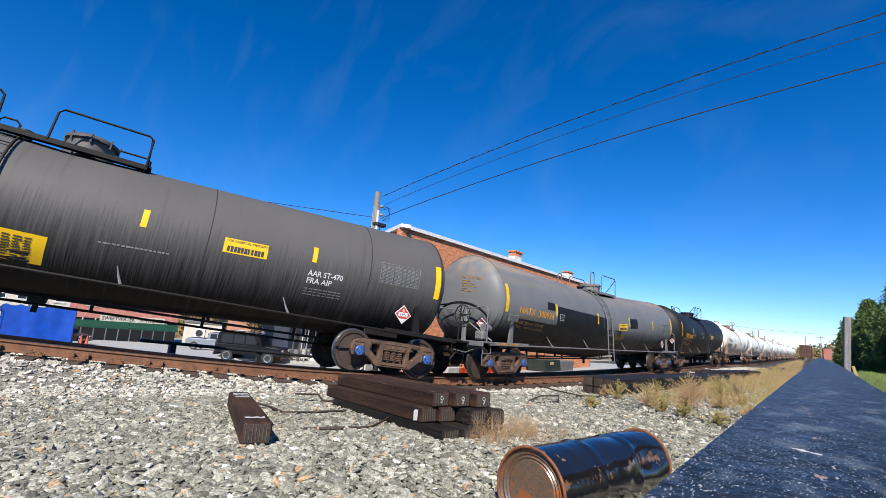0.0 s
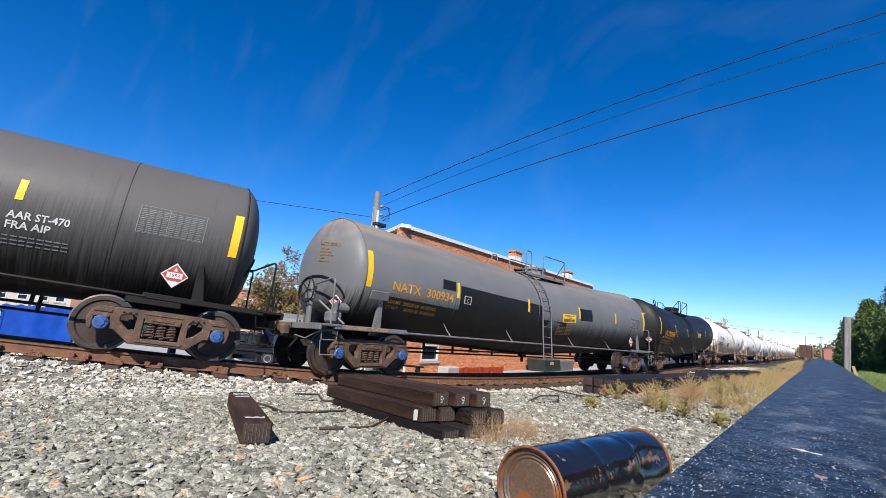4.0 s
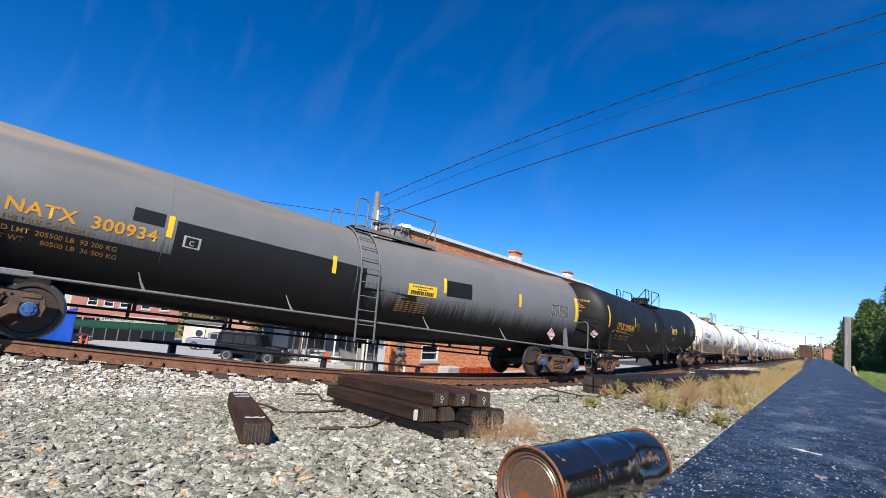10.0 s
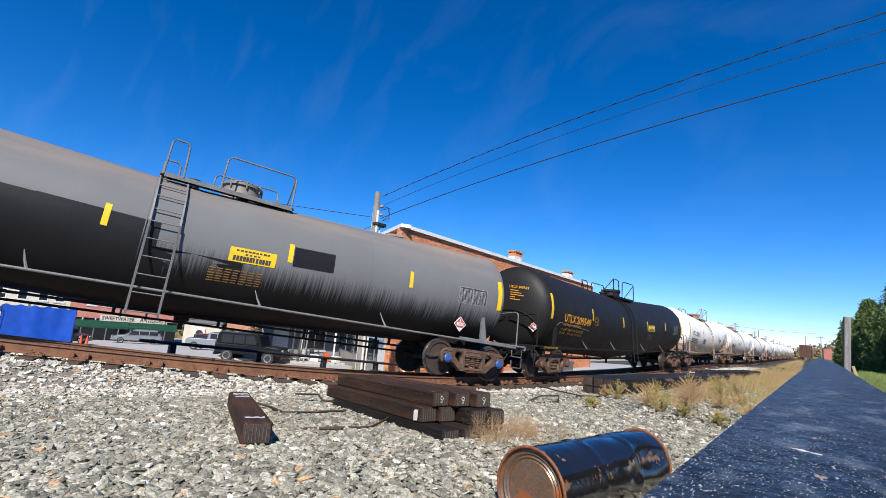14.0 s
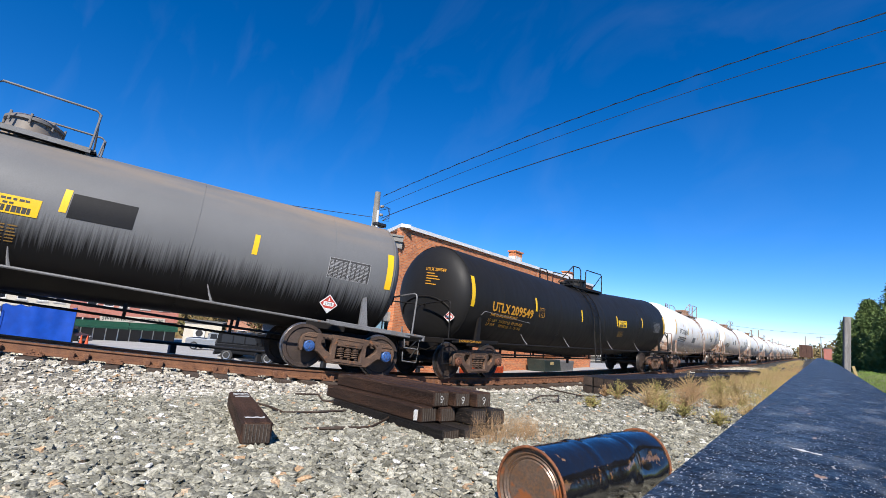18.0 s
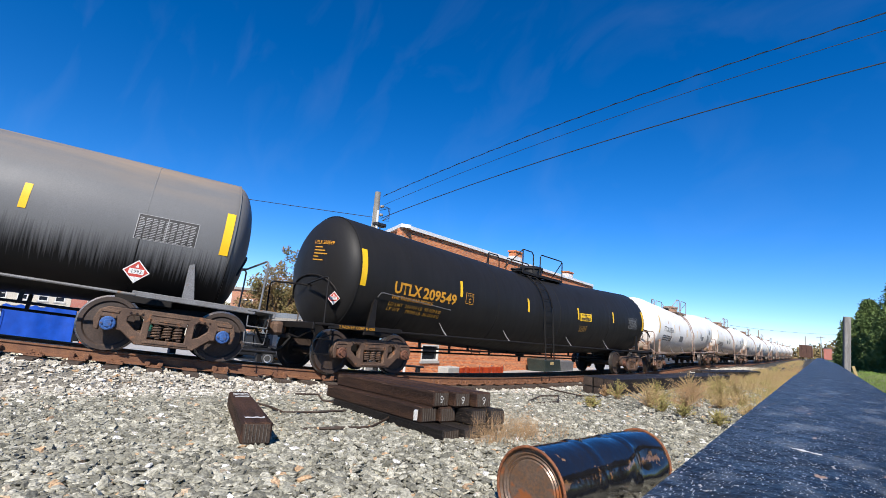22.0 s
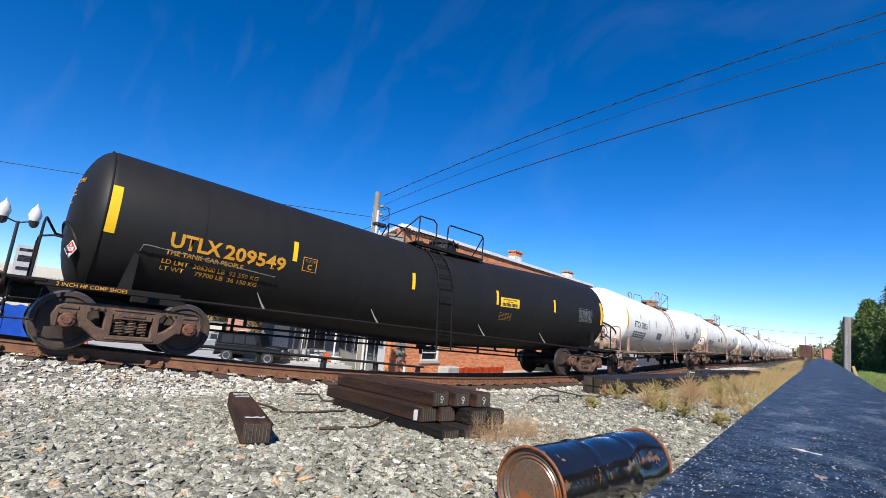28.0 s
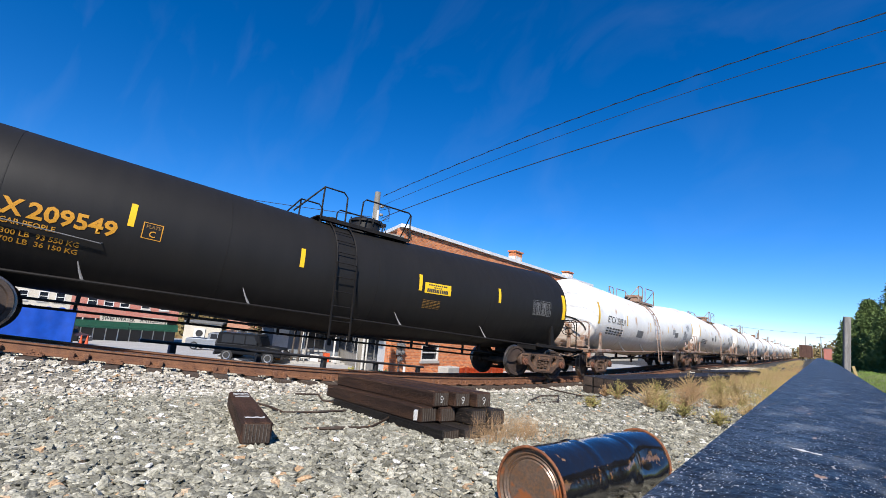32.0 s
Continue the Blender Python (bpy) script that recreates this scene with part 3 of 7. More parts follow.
def build_end(c, parent, steel, sill_mat, brake, words=""):
    """Stub sill, platform, rails, ladder-steps, coupler and hose at one end (c = -1 or 1)."""
    bm = bmesh.new()
    box(bm, (0, c * 7.55, 0.86), (0.52, 2.5, 0.34), bevel=0.02)
    box(bm, (0, c * 6.75, 0.93), (1.5, 0.9, 0.16), bevel=0.02)
    part("stub_sill", bm, sill_mat, parent)
    bm = bmesh.new()
    box(bm, (0, c * 8.66, 1.02), (2.75, 0.5, 0.05), bevel=0.01)
    box(bm, (0, c * 8.9, 0.98), (2.75, 0.05, 0.13), bevel=0.01)
    part("end_platform", bm, steel, parent)
    for sx in (-1, 1):
        bm = bmesh.new()
        box(bm, (sx * 1.31, c * 7.55, 0.99), (0.1, 2.0, 0.1), bevel=0.012)
        sill = part("side_sill", bm, steel, parent)
        if words and sx == 1 and c == -1:
            letters("sill_lettering", words, 0.085, M_letter, sill, lambda u, v: Vector((1.364, -8.3 + u, 0.962 + v)), bold=0.01)
        bm = bmesh.new()
        prism(bm, [(c * 7.3, 1.03), (c * 7.29, 1.64), (c * 7.37, 1.67), (c * 7.5, 1.03)], sx * 1.2, sx * 1.27)
        part("tank_cradle", bm, steel, parent)
        bm = bmesh.new()
        tube(bm, [(sx * 1.28, c * 8.62, 1.04), (sx * 1.28, c * 8.62, 1.9), (sx * 1.25, c * 8.61, 1.97), (sx * 1.15, c * 8.6, 2.0), (sx * 0.12, c * 8.42, 1.92), (sx * 0.08, c * 8.28, 1.9)], 0.02)
        part("end_handrail", bm, steel, parent)
        bm = bmesh.new()
        for zz in (0.42, 0.72):
            tube(bm, [(sx * 1.3, c * 8.44, zz + 0.2), (sx * 1.3, c * 8.46, zz), (sx * 1.3, c * 8.82, zz), (sx * 1.3, c * 8.84, zz + 0.28)], 0.014)
        part("sill_step", bm, steel, parent)
    bm = bmesh.new()
    arc = [on_head(0.95 * math.cos(radians(a)), -0.62 + 0.5 * math.sin(radians(a)), c) for a in range(0, 181, 12)]
    tube(bm, arc, 0.024, 6)
    part("head_brace", bm, M_frame, parent)
    bm = bmesh.new()
    box(bm, (0, c * 8.75, 0.88), (0.2, 0.5, 0.2), bevel=0.03)
    box(bm, (0.06, c * 9.0, 0.88), (0.3, 0.24, 0.29), bevel=0.06)
    box(bm, (-0.13, c * 9.06, 0.88), (0.1, 0.22, 0.25), bevel=0.04)
    part("coupler", bm, M_truck, parent)
    bm = bmesh.new()
    tube(bm, [(0.35, c * 8.7, 0.85), (0.36, c * 8.82, 0.7), (0.3, c * 8.95, 0.5), (0.2, c * 9.04, 0.42), (0.12, c * 9.09, 0.44)], 0.026)
    part("brake_hose", bm, M_frame, parent)
    bm = bmesh.new()
    tube(bm, [(1.2, c * 8.8, 0.9), (0.75, c * 8.86, 0.72), (0.3, c * 8.84, 0.78)], 0.016)
    part("uncoupling_lever", bm, steel, parent)
    if brake:
        bm = bmesh.new()
        o = Vector((0.55, c * 8.82, 1.75))
        rim = [o + Vector((0.27 * math.cos(k * math.tau / 20), 0, 0.27 * math.sin(k * math.tau / 20))) for k in range(21)]
        tube(bm, rim, 0.015, 6, cap=False)
        for k in range(5):
            t = k * math.tau / 5
            tube(bm, [o, o + Vector((0.27 * math.cos(t), 0, 0.27 * math.sin(t)))], 0.011, 5)
        part("brake_wheel", bm, M_frame, parent)
        bm = bmesh.new()
        box(bm, (0.55, c * 8.74, 1.72), (0.26, 0.12, 0.36), bevel=0.03)
        box(bm, (0.55, c * 8.72, 1.3), (0.14, 0.08, 0.55), bevel=0.02)
        tube(bm, [(0.55, c * 8.5, 1.55), (1.15, c * 8.2, 1.06)], 0.024)
        box(bm, (0.85, c * 8.3, 1.2), (0.3, 0.3, 0.26), bevel=0.05)
        lathe(bm, [(0, 0), (0, 0.11), (0.3, 0.11), (0.34, 0)], (0.9, c * 8.15 - 0.15, 1.42), (0, 1, 0), 14)
        part("brake_gear", bm, steel, parent)


def build_top(parent, steel, dome_mat, style="grey", yo=0.0):
    zt = ZC + R
    bm = bmesh.new()
    for sx in (-1, 1):
        box(bm, (sx * 0.58, yo + 0.1, zt + 0.06 - 0.07), (0.32, 2.6, 0.035), bevel=0.008)
        for k in range(12):
            box(bm, (sx * 0.58, yo - 1.1 + k * 0.22, zt + 0.012), (0.3, 0.035, 0.02))
        box(bm, (sx * 0.74, yo + 0.1, zt - 0.03), (0.02, 2.6, 0.09))
    for e in (-1.15, 1.35):
        box(bm, (0, yo + e, zt + 0.0), (1.4, 0.24, 0.03))
        box(bm, (0, yo + e, zt - 0.1), (1.3, 0.06, 0.2))
    part("top_platform", bm, steel, parent)
    bm = bmesh.new()
    lathe(bm, [(-0.12, 0.42), (0.02, 0.42), (0.3, 0.4), (0.31, 0.45), (0.36, 0.45), (0.42, 0.36), (0.44, 0.0)], (0, yo + 0.4, zt), (0, 0, 1), 28)
    for k in range(8):
        t = k * math.tau / 8
        tube(bm, [(0.44 * math.cos(t), yo + 0.4 + 0.44 * math.sin(t), zt + 0.24), (0.44 * math.cos(t), yo + 0.4 + 0.44 * math.sin(t), zt + 0.42)], 0.02, 6)
    part("manway", bm, dome_mat, parent, smooth=True)
    bm = bmesh.new()
    lathe(bm, [(-0.05, 0.12), (0.16, 0.12), (0.17, 0.16), (0.22, 0.15), (0.25, 0.0)], (0, yo - 0.6, zt), (0, 0, 1), 16)
    part("relief_valve", bm, M_frame, parent, smooth=True)
    h = 0.74 if style == "black" or yo > 0 else 0.6
    for sx in (-1, 1):
        x = sx * 0.74
        bm = bmesh.new()
        tube(bm, [(x, yo - 0.15, zt - 0.02), (x, yo - 0.12, zt + h - 0.08), (x, yo - 0.04, zt + h), (x, yo + 1.3, zt + h), (x, yo + 1.38, zt + h - 0.06),
                  (x, yo + 1.38, zt - 0.02)], 0.021)
        tube(bm, [(x, yo + 1.36, zt + h - 0.05), (x - sx * 0.3, yo + 1.38, zt + 0.3), (x - sx * 0.55, yo + 1.38, zt + 0.02)], 0.017)
        part("top_handrail", bm, steel, parent)
        bm = bmesh.new()
        if style == "grey":
            tube(bm, [(x, yo - 1.22, zt - 0.02), (x, yo - 1.2, zt + h - 0.06), (x, yo - 1.13, zt + h), (x, yo - 0.95, zt + h), (x, yo - 0.88, zt + h - 0.07),
                      (x, yo - 0.86, zt - 0.02)], 0.021)
        else:
            tube(bm, [(x, yo - 0.55, zt - 0.02), (x, yo - 0.57, zt + h - 0.1), (x, yo - 0.68, zt + h), (x, yo - 1.2, zt + h), (x - sx * 0.35, yo - 1.75, zt + 0.05)], 0.021)
            tube(bm, [(x, yo - 1.2, zt - 0.05), (x, yo - 1.2, zt + h)], 0.021)
        part("top_handrail", bm, steel, parent)


def build_ladder(parent, steel, y, w=0.25):
    for sx in (-1, 1):
        bm = bmesh.new()
        path = [(sx * 1.55, 0.48), (sx * 1.5, 1.3), (sx * 1.47, 2.2)]
        for a in range(8, 78, 10):
            path.append((sx * (R + 0.08) * math.cos(radians(a)), ZC + (R + 0.08) * math.sin(radians(a))))
        for e in (-w, w):
            tube(bm, [(p[0], y + e, p[1]) for p in path], 0.022, 4)
        length = [0.0]
        for p, q in zip(path, path[1:]):
            length.append(length[-1] + math.hypot(p[0] - q[0], p[1] - q[1]))
        k = 0.06
        while k < length[-1]:
            i = max(j for j in range(len(path)) if length[j] <= k)
            f = (k - length[i]) / max(length[i + 1] - length[i], 1e-6)
            px, pz = path[i][0] + (path[i + 1][0] - path[i][0]) * f, path[i][1] + (path[i + 1][1] - path[i][1]) * f
            tube(bm, [(px, y - w, pz), (px, y + w, pz)], 0.012, 6)
            k += 0.33
        part("side_ladder", bm, steel, parent)


def build_sides(parent, steel, struts):
    for sx in (-1, 1):
        bm = bmesh.new()
        tube(bm, [(sx * 1.36, -6.6, 0.97), (sx * 1.36, 6.6, 0.97)], 0.024)
        part("running_pipe", bm, steel, parent)
        for y in struts:
            bm = bmesh.new()
            tube(bm, [(sx * 1.36, y, 0.96), (sx * 1.27, y - 0.07, 1.12), (sx * 1.19, y - 0.13, 1.3)], [0.026, 0.018, 0.008], 5)
            part("pipe_strut", bm, M_grey_steel, parent)
    bm = bmesh.new()
    lathe(bm, [(-0.3, 0.22), (0.05, 0.22), (0.05, 0.16), (0.18, 0.14), (0.2, 0.0)], (0, 0.2, 0.7), (0, 0, -1), 16)
    tube(bm, [(0, 0.2, 0.5), (0, 0.2, 0.34)], 0.05)
    part("bottom_outlet", bm, M_frame, parent)
    for z, x in ((0.62, 0.35), (0.5, -0.4)):
        bm = bmesh.new()
        tube(bm, [(x, -6.3, z), (x, 6.3, z)], 0.028, 6)
        for k in range(-5, 6, 2):
            box(bm, (x, k, z + 0.14), (0.05, 0.06, 0.3))
        part("brake_pipe", bm, M_frame, parent)


def diamond(parent, y, z, x=1.36, size=0.17, name="placard", turn=0.0):
    bm = bmesh.new()
    s = size
    m = Matrix.Translation((x, y, z)) @ Matrix.Rotation(turn, 4, "Z")
    def quad(pts, lift, mi):
        bm.faces.new([bm.verts.new(m @ Vector((lift, p[0], p[1]))) for p in pts]).material_index = mi
    prism(bm, [(0, -s), (s, 0), (0, s), (-s, 0)], 0, 0.012)
    bm.transform(m)
    for f in bm.faces:
        f.material_index = 0
    quad([(0, -s * 0.88), (s * 0.88, 0), (0, s * 0.88), (-s * 0.88, 0)], 0.014, 1)
    quad([(-s * 0.56, -s * 0.22), (s * 0.56, -s * 0.22), (s * 0.56, s * 0.22), (-s * 0.56, s * 0.22)], 0.016, 0)
    quad([(0, -s * 0.88), (s * 0.42, -s * 0.46), (-s * 0.42, -s * 0.46)], 0.016, 0)
    quad([(-s * 0.14, s * 0.34), (s * 0.14, s * 0.34), (0, s * 0.66)], 0.016, 0)
    ob = part(name, bm, (M_white, M_red), parent, "red and white diamond hazard placard")
    letters("placard_number", "1993", s * 0.42, M_dark_letter, ob, lambda u, v: m @ Vector((0.018, u, v - s * 0.15)), align="CENTER")
    return ob


def tank_car(kind, label, serial=0):
    global R, ZC
    R, ZC = (1.36, 2.03) if kind == "w" else (1.375, 1.97)
    car = empty("tank_car", (0, 0, 0), label, "tank car", "cars of the freight train")
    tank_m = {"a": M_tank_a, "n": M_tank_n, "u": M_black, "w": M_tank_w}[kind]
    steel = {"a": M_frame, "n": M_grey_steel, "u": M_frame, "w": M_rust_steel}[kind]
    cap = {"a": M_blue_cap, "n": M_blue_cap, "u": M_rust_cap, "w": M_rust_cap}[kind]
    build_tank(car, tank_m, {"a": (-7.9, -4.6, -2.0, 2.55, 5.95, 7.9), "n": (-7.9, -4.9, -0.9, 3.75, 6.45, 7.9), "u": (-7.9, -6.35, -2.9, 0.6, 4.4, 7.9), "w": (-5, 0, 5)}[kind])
    t0, t1 = {"a": (-7.0, 6.97), "n": (-7.38, 7.22), "u": (-7.16, 7.12), "w": (-7.1, 7.1)}[kind]
    wheels = build_truck(t0, car, cap, M_truck) + build_truck(t1, car, cap, M_truck)
    for c in (-1, 1):
        build_end(c, car, steel, M_rust_steel if kind == "w" else M_frame, c == -1 and kind != "u", {"u": "2 INCH HF COMP SHOES", "n": "2 INCH TREAD    COMP SHOES"}.get(kind, ""))
    yo = {"a": -0.15, "n": 0.4, "u": 0.35, "w": 0.2}[kind]
    build_top(car, steel, tank_m if kind != "w" else M_rust_steel, "grey" if kind in "na" else "black", yo)
    build_ladder(car, steel, {"a": -0.9, "n": -0.6, "u": -0.33, "w": -0.3}[kind])
    build_sides(car, steel, (-5.03, -2.3, 1.4, 4.32))
    Y = M_yellow
    stripe = lambda y, a0, a1, w=0.1: patch("reflective_stripe", y - w / 2, y + w / 2, a0, a1, Y, car, 0.005)
    for y in (-7.8, 7.78):
        stripe(y, -14, 20.5, 0.15)
    if kind == "u":
        for y in (-4.57, -1.36, 1.85, 4.75):
            stripe(y, -4, 13.5)
        tank_words("lettering", "UTLX", 0.365, -6.9, -14.2, M_letter, car, bold=0.03, width=0.89)
        tank_words("lettering", "209549", 0.365, -5.96, -14.2, M_letter, car, bold=0.03, width=1.22)
        tank_words("lettering", "THE TANK CAR PEOPLE", 0.125, -6.92, -20.3, M_letter, car, width=1.36)
        tank_words("lettering", "LD LMT  206300 LB  93 550 KG", 0.125, -6.95, -27.5, M_letter, car, width=1.75)
        tank_words("lettering", "LT WT     79700 LB  36 150 KG", 0.125, -6.95, -33, M_letter, car, width=1.75)
        for p, q, lo, hi in ((-4.38, -4.06, -10.4, -9.9), (-4.38, -4.06, 1.4, 1.9), (-4.38, -4.365, -9.9, 1.4), (-4.075, -4.06, -9.9, 1.4)):
            patch("plate_frame", p, q, lo, hi, M_letter, car, 0.007)
        tank_words("lettering", "PLATE", 0.085, -4.33, -2.2, M_letter_dim, car)
        tank_words("lettering", "C", 0.16, -4.27, -8.6, M_letter, car)
        sg = patch("emergency_sign", 1.99, 2.87, -5.5, 6, Y, car, 0.006, "yellow emergency notice")
        notice(1.99, 2.87, -5.5, 6, sg, 3)
        table(6.25, 7.1, -12, 7, car, M_stencil, 5)
        bars("stencil_lines", 2.0, 2.6, -22, -12, 6, 5, M_letter_dim, car, 0.007, 6, 0.4)
        bm = bmesh.new()
        tube(bm, [on_tank(-7.3, -22, 0.0), on_tank(-7.28, -17, 0.06), on_tank(-7.2, -16.5, 0.06), on_tank(-4.92, -20.5, 0.06), on_tank(-4.9, -20.5, 0.0)], 0.011, 6)
        part("side_grab_bar", bm, M_grey_steel, car)
        head_words("UTLX 209549", 0.0, 0.62, 0.125, M_letter, car)
        diamond(car, -8.2, 1.6, 0.9, 0.15, turn=radians(-62))
    elif kind == "n":
        for y, lo in ((-4.85, -6.5), (-1.5, -3.8), (1.8, -2.0), (4.84, -5.3)):
            stripe(y, lo, lo + 17)
        tank_words("lettering", "NATX  300934", 0.30, -7.12, -12.2, M_letter, car, spacing=1.03, bold=0.02, width=2.1)
        tank_words("lettering", "THE TANK CAR PEOPLE", 0.105, -7.12, -17.6, M_letter_dim, car)
        tank_words("lettering", "LD LMT  205500 LB  93 200 KG", 0.12, -7.15, -25.5, M_letter_dim, car)
        tank_words("lettering", "LT WT      80500 LB  36 500 KG", 0.12, -7.15, -31.5, M_letter_dim, car)
        head_words("NATX 300934", 0.0, 0.62, 0.12, M_letter_dim, car)
        diamond(car, -8.24, 1.55, 0.8, 0.15, turn=radians(-62))
        patch("paint_patch", -5.45, -4.95, 0, 10.5, M_patch, car, 0.003)
        patch("paint_patch", -4.75, -2.5, -45, 8, M_patch, car, 0.0025)
        patch("paint_patch", -2.5, -0.65, -45, 8.5, M_patch, car, 0.0028)
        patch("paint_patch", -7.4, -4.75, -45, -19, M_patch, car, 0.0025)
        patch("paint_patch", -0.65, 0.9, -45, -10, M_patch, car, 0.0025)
        patch("paint_patch", 1.87, 2.8, -5, 13, M_patch, car, 0.0025)
        patch("plate_square", -4.6, -4.3, -11, -2, M_white_letter, car, 0.004)
        patch("plate_square", -4.56, -4.34, -10, -3, M_patch, car, 0.006)
        tank_words("lettering", "C", 0.13, -4.5, -9, M_white_letter, car, 0.009)
        sg = patch("emergency_sign", 0.6, 1.52, -9.3, 2.8, Y, car, 0.006, "yellow emergency notice")
        notice(0.6, 1.52, -9.3, 2.8, sg, 3)
        patch("table_ground", 6.36, 7.29, -12, 6, M_dark_letter, car, 0.0045)
        table(6.35, 7.3, -12, 6, car, M_white_letter, 5)
        bars("stencil_lines", 0.3, 1.35, -28, -15, 6, 7, M_letter_dim, car, 0.007, 6, 0.4)
        bm = bmesh.new()
        box(bm, (1.4, -7.5, 1.75), (0.03, 0.52, 0.2), Euler((0, radians(20), 0)).to_matrix(), 0.01)
        part("card_board", bm, M_grey_steel, car)
        diamond(car, 6.53, 1.36, 1.28, 0.2)
    elif kind == "a":
        for y, lo in ((-4.5, -2.0), (1.47, 1.0), (4.63, -0.5)):
            stripe(y, lo, lo + 14)
        sg = patch("emergency_sign", 2.83, 3.66, -6, 6, Y, car, 0.006, "yellow emergency notice")
        bars("notice_print", 2.9, 3.6, -4.8, 0.0, 1, 11, M_dark_letter, sg, 0.009, 5, 0.95)
        tank_words("lettering", "FOR CHEMICAL EMERGENCY", 0.065, 2.87, 3.2, M_dark_letter, sg, 0.009)
        sg = patch("emergency_sign", -0.95, 0.24, -40, -18.5, Y, car, 0.006, "yellow stencilled notice")
        bars("notice_print", -0.9, 0.1, -38, -20, 9, 7, M_dark_letter, sg, 0.009, 4, 0.5)
        tank_words("lettering", "AAR ST-470", 0.165, 4.55, -12.5, M_white, car, bold=0.02, width=0.78)
        tank_words("lettering", "FRA AIP", 0.165, 4.55, -19, M_white, car, bold=0.02, width=0.56)
        bars("stencil_lines", 4.55, 5.4, -30, -22, 3, 8, M_stencil, car, 0.007, 6, 0.35)
        bars("stencil_lines", 0.9, 2.0, -16, -14.3, 1, 16, M_stencil, car, 0.007, 8, 0.7)
        table(6.2, 7.25, -7, 13, car, M_stencil, 5)
        diamond(car, 6.95, 1.4, 1.32, 0.22)
    else:
        for y in (-4.6, -1.2, 2.0, 5.1):
            stripe(y, -7, 11)
        rnd = random.Random(serial + 3)
        if serial == 0:
            tank_words("lettering", "ETCX 230531", 0.36, -6.9, -8, M_dark_letter, car)
        bars("stencil_lines", -6.9, -5.0, -28, -14, 3, 6, M_dark_letter, car, 0.007, 6 + serial)
        for k in range(5):
            y0, a0 = rnd.choice((-4.2, -3.2, -2.2, 2.3, 3.3, 4.4, 5.4)) + rnd.uniform(-0.3, 0.3), rnd.uniform(-26, -8)
            patch("paint_patch", y0, y0 + rnd.uniform(0.4, 0.9), a0, a0 + rnd.uniform(10, 18), rnd.choice((M_grey_steel, M_white_letter)), car, 0.003 + 0.0006 * k)
        table(6.2, 6.9, -2, 14, car, M_dark_letter, 9)
        diamond(car, 6.6, 1.4, 1.2)
    return car, wheels


LABELS = {
    "a": "weathered charcoal-grey railway tank car with a yellow notice",
    "n": "weathered grey railway tank car with black patches and rusty crown",
    "u": "satin black railway tank car with amber lettering",
    "w": "rust-stained white railway tank car coupled in the train",
}
TRAIN = []  # (car, its wheelsets, its middle along the line at the start)
for serial, (kind, mid) in enumerate((("a", 1.68), ("n", 19.91), ("u", 38.14), ("w", 56.35), ("w", 74.57), ("w", 92.79))):
    car, wheels = tank_car(kind, LABELS[kind], max(serial - 3, 0))
    TRAIN.append((car, wheels, mid))
for k in range(3, 9):
    car = copy_thing(TRAIN[4 + k % 2][0], Matrix.Identity(4))
    TRAIN.append((car, [o for o in car.children if o.name.startswith("wheelset")], 56.35 + 18.22 * k))

# ---- the yard in front of the track ----
M_rusty = material("bright_rust", (0.3, 0.11, 0.04), (0.18, 0.06, 0.025), 12, 0.75, 0.1, 0.4, 70)
M_drum = material("glossy_black_drum_paint", (0.008, 0.008, 0.009), (0.012, 0.011, 0.011), 4, 0.17, 0, 0.3, 9, coat=0.3, dist=0.02)
flecks(M_drum, (0.2, 0.11, 0.05), 12, 0.69, 0.06, (1, 1.2, 3))


def scrape(m, color, z0, half):
    """A ragged scraped band along the side of the drum, with a width of its own."""
    n, l = m.node_tree.nodes, m.node_tree.links
    b = n["Principled BSDF"]
    base = b.inputs["Base Color"].links[0].from_socket
    tc, sep, t = n.new("ShaderNodeTexCoord"), n.new("ShaderNodeSeparateXYZ"), n.new("ShaderNodeTexNoise")
    l.new(tc.outputs["Object"], sep.inputs[0])
    l.new(tc.outputs["Object"], t.inputs["Vector"])
    t.inputs["Scale"].default_value, t.inputs["Detail"].default_value, t.inputs["Roughness"].default_value = 9, 12, 0.72
    d = [n.new("ShaderNodeMath") for _ in range(4)]
    d[0].operation, d[0].inputs[1].default_value = "SUBTRACT", z0
    l.new(sep.outputs["Z"], d[0].inputs[0])
    d[1].operation = "ABSOLUTE"
    l.new(d[0].outputs[0], d[1].inputs[0])
    d[2].operation, d[2].inputs[1].default_value = "MULTIPLY", 0.36
    l.new(t.outputs["Fac"], d[2].inputs[0])
    d[3].operation = "SUBTRACT"
    l.new(d[2].outputs[0], d[3].inputs[0])
    l.new(d[1].outputs[0], d[3].inputs[1])
    r = n.new("ShaderNodeMapRange")
    r.inputs["From Min"].default_value, r.inputs["From Max"].default_value = 0.205 - half, 0.225 - half
    l.new(d[3].outputs[0], r.inputs["Value"])
    x = n.new("ShaderNodeMix")
    x.data_type = "RGBA"
    l.new(r.outputs[0], x.inputs[0])
    l.new(base, x.inputs[6])
    x.inputs[7].default_value = (*color, 1)
    l.new(x.outputs[2], b.inputs["Base Color"])


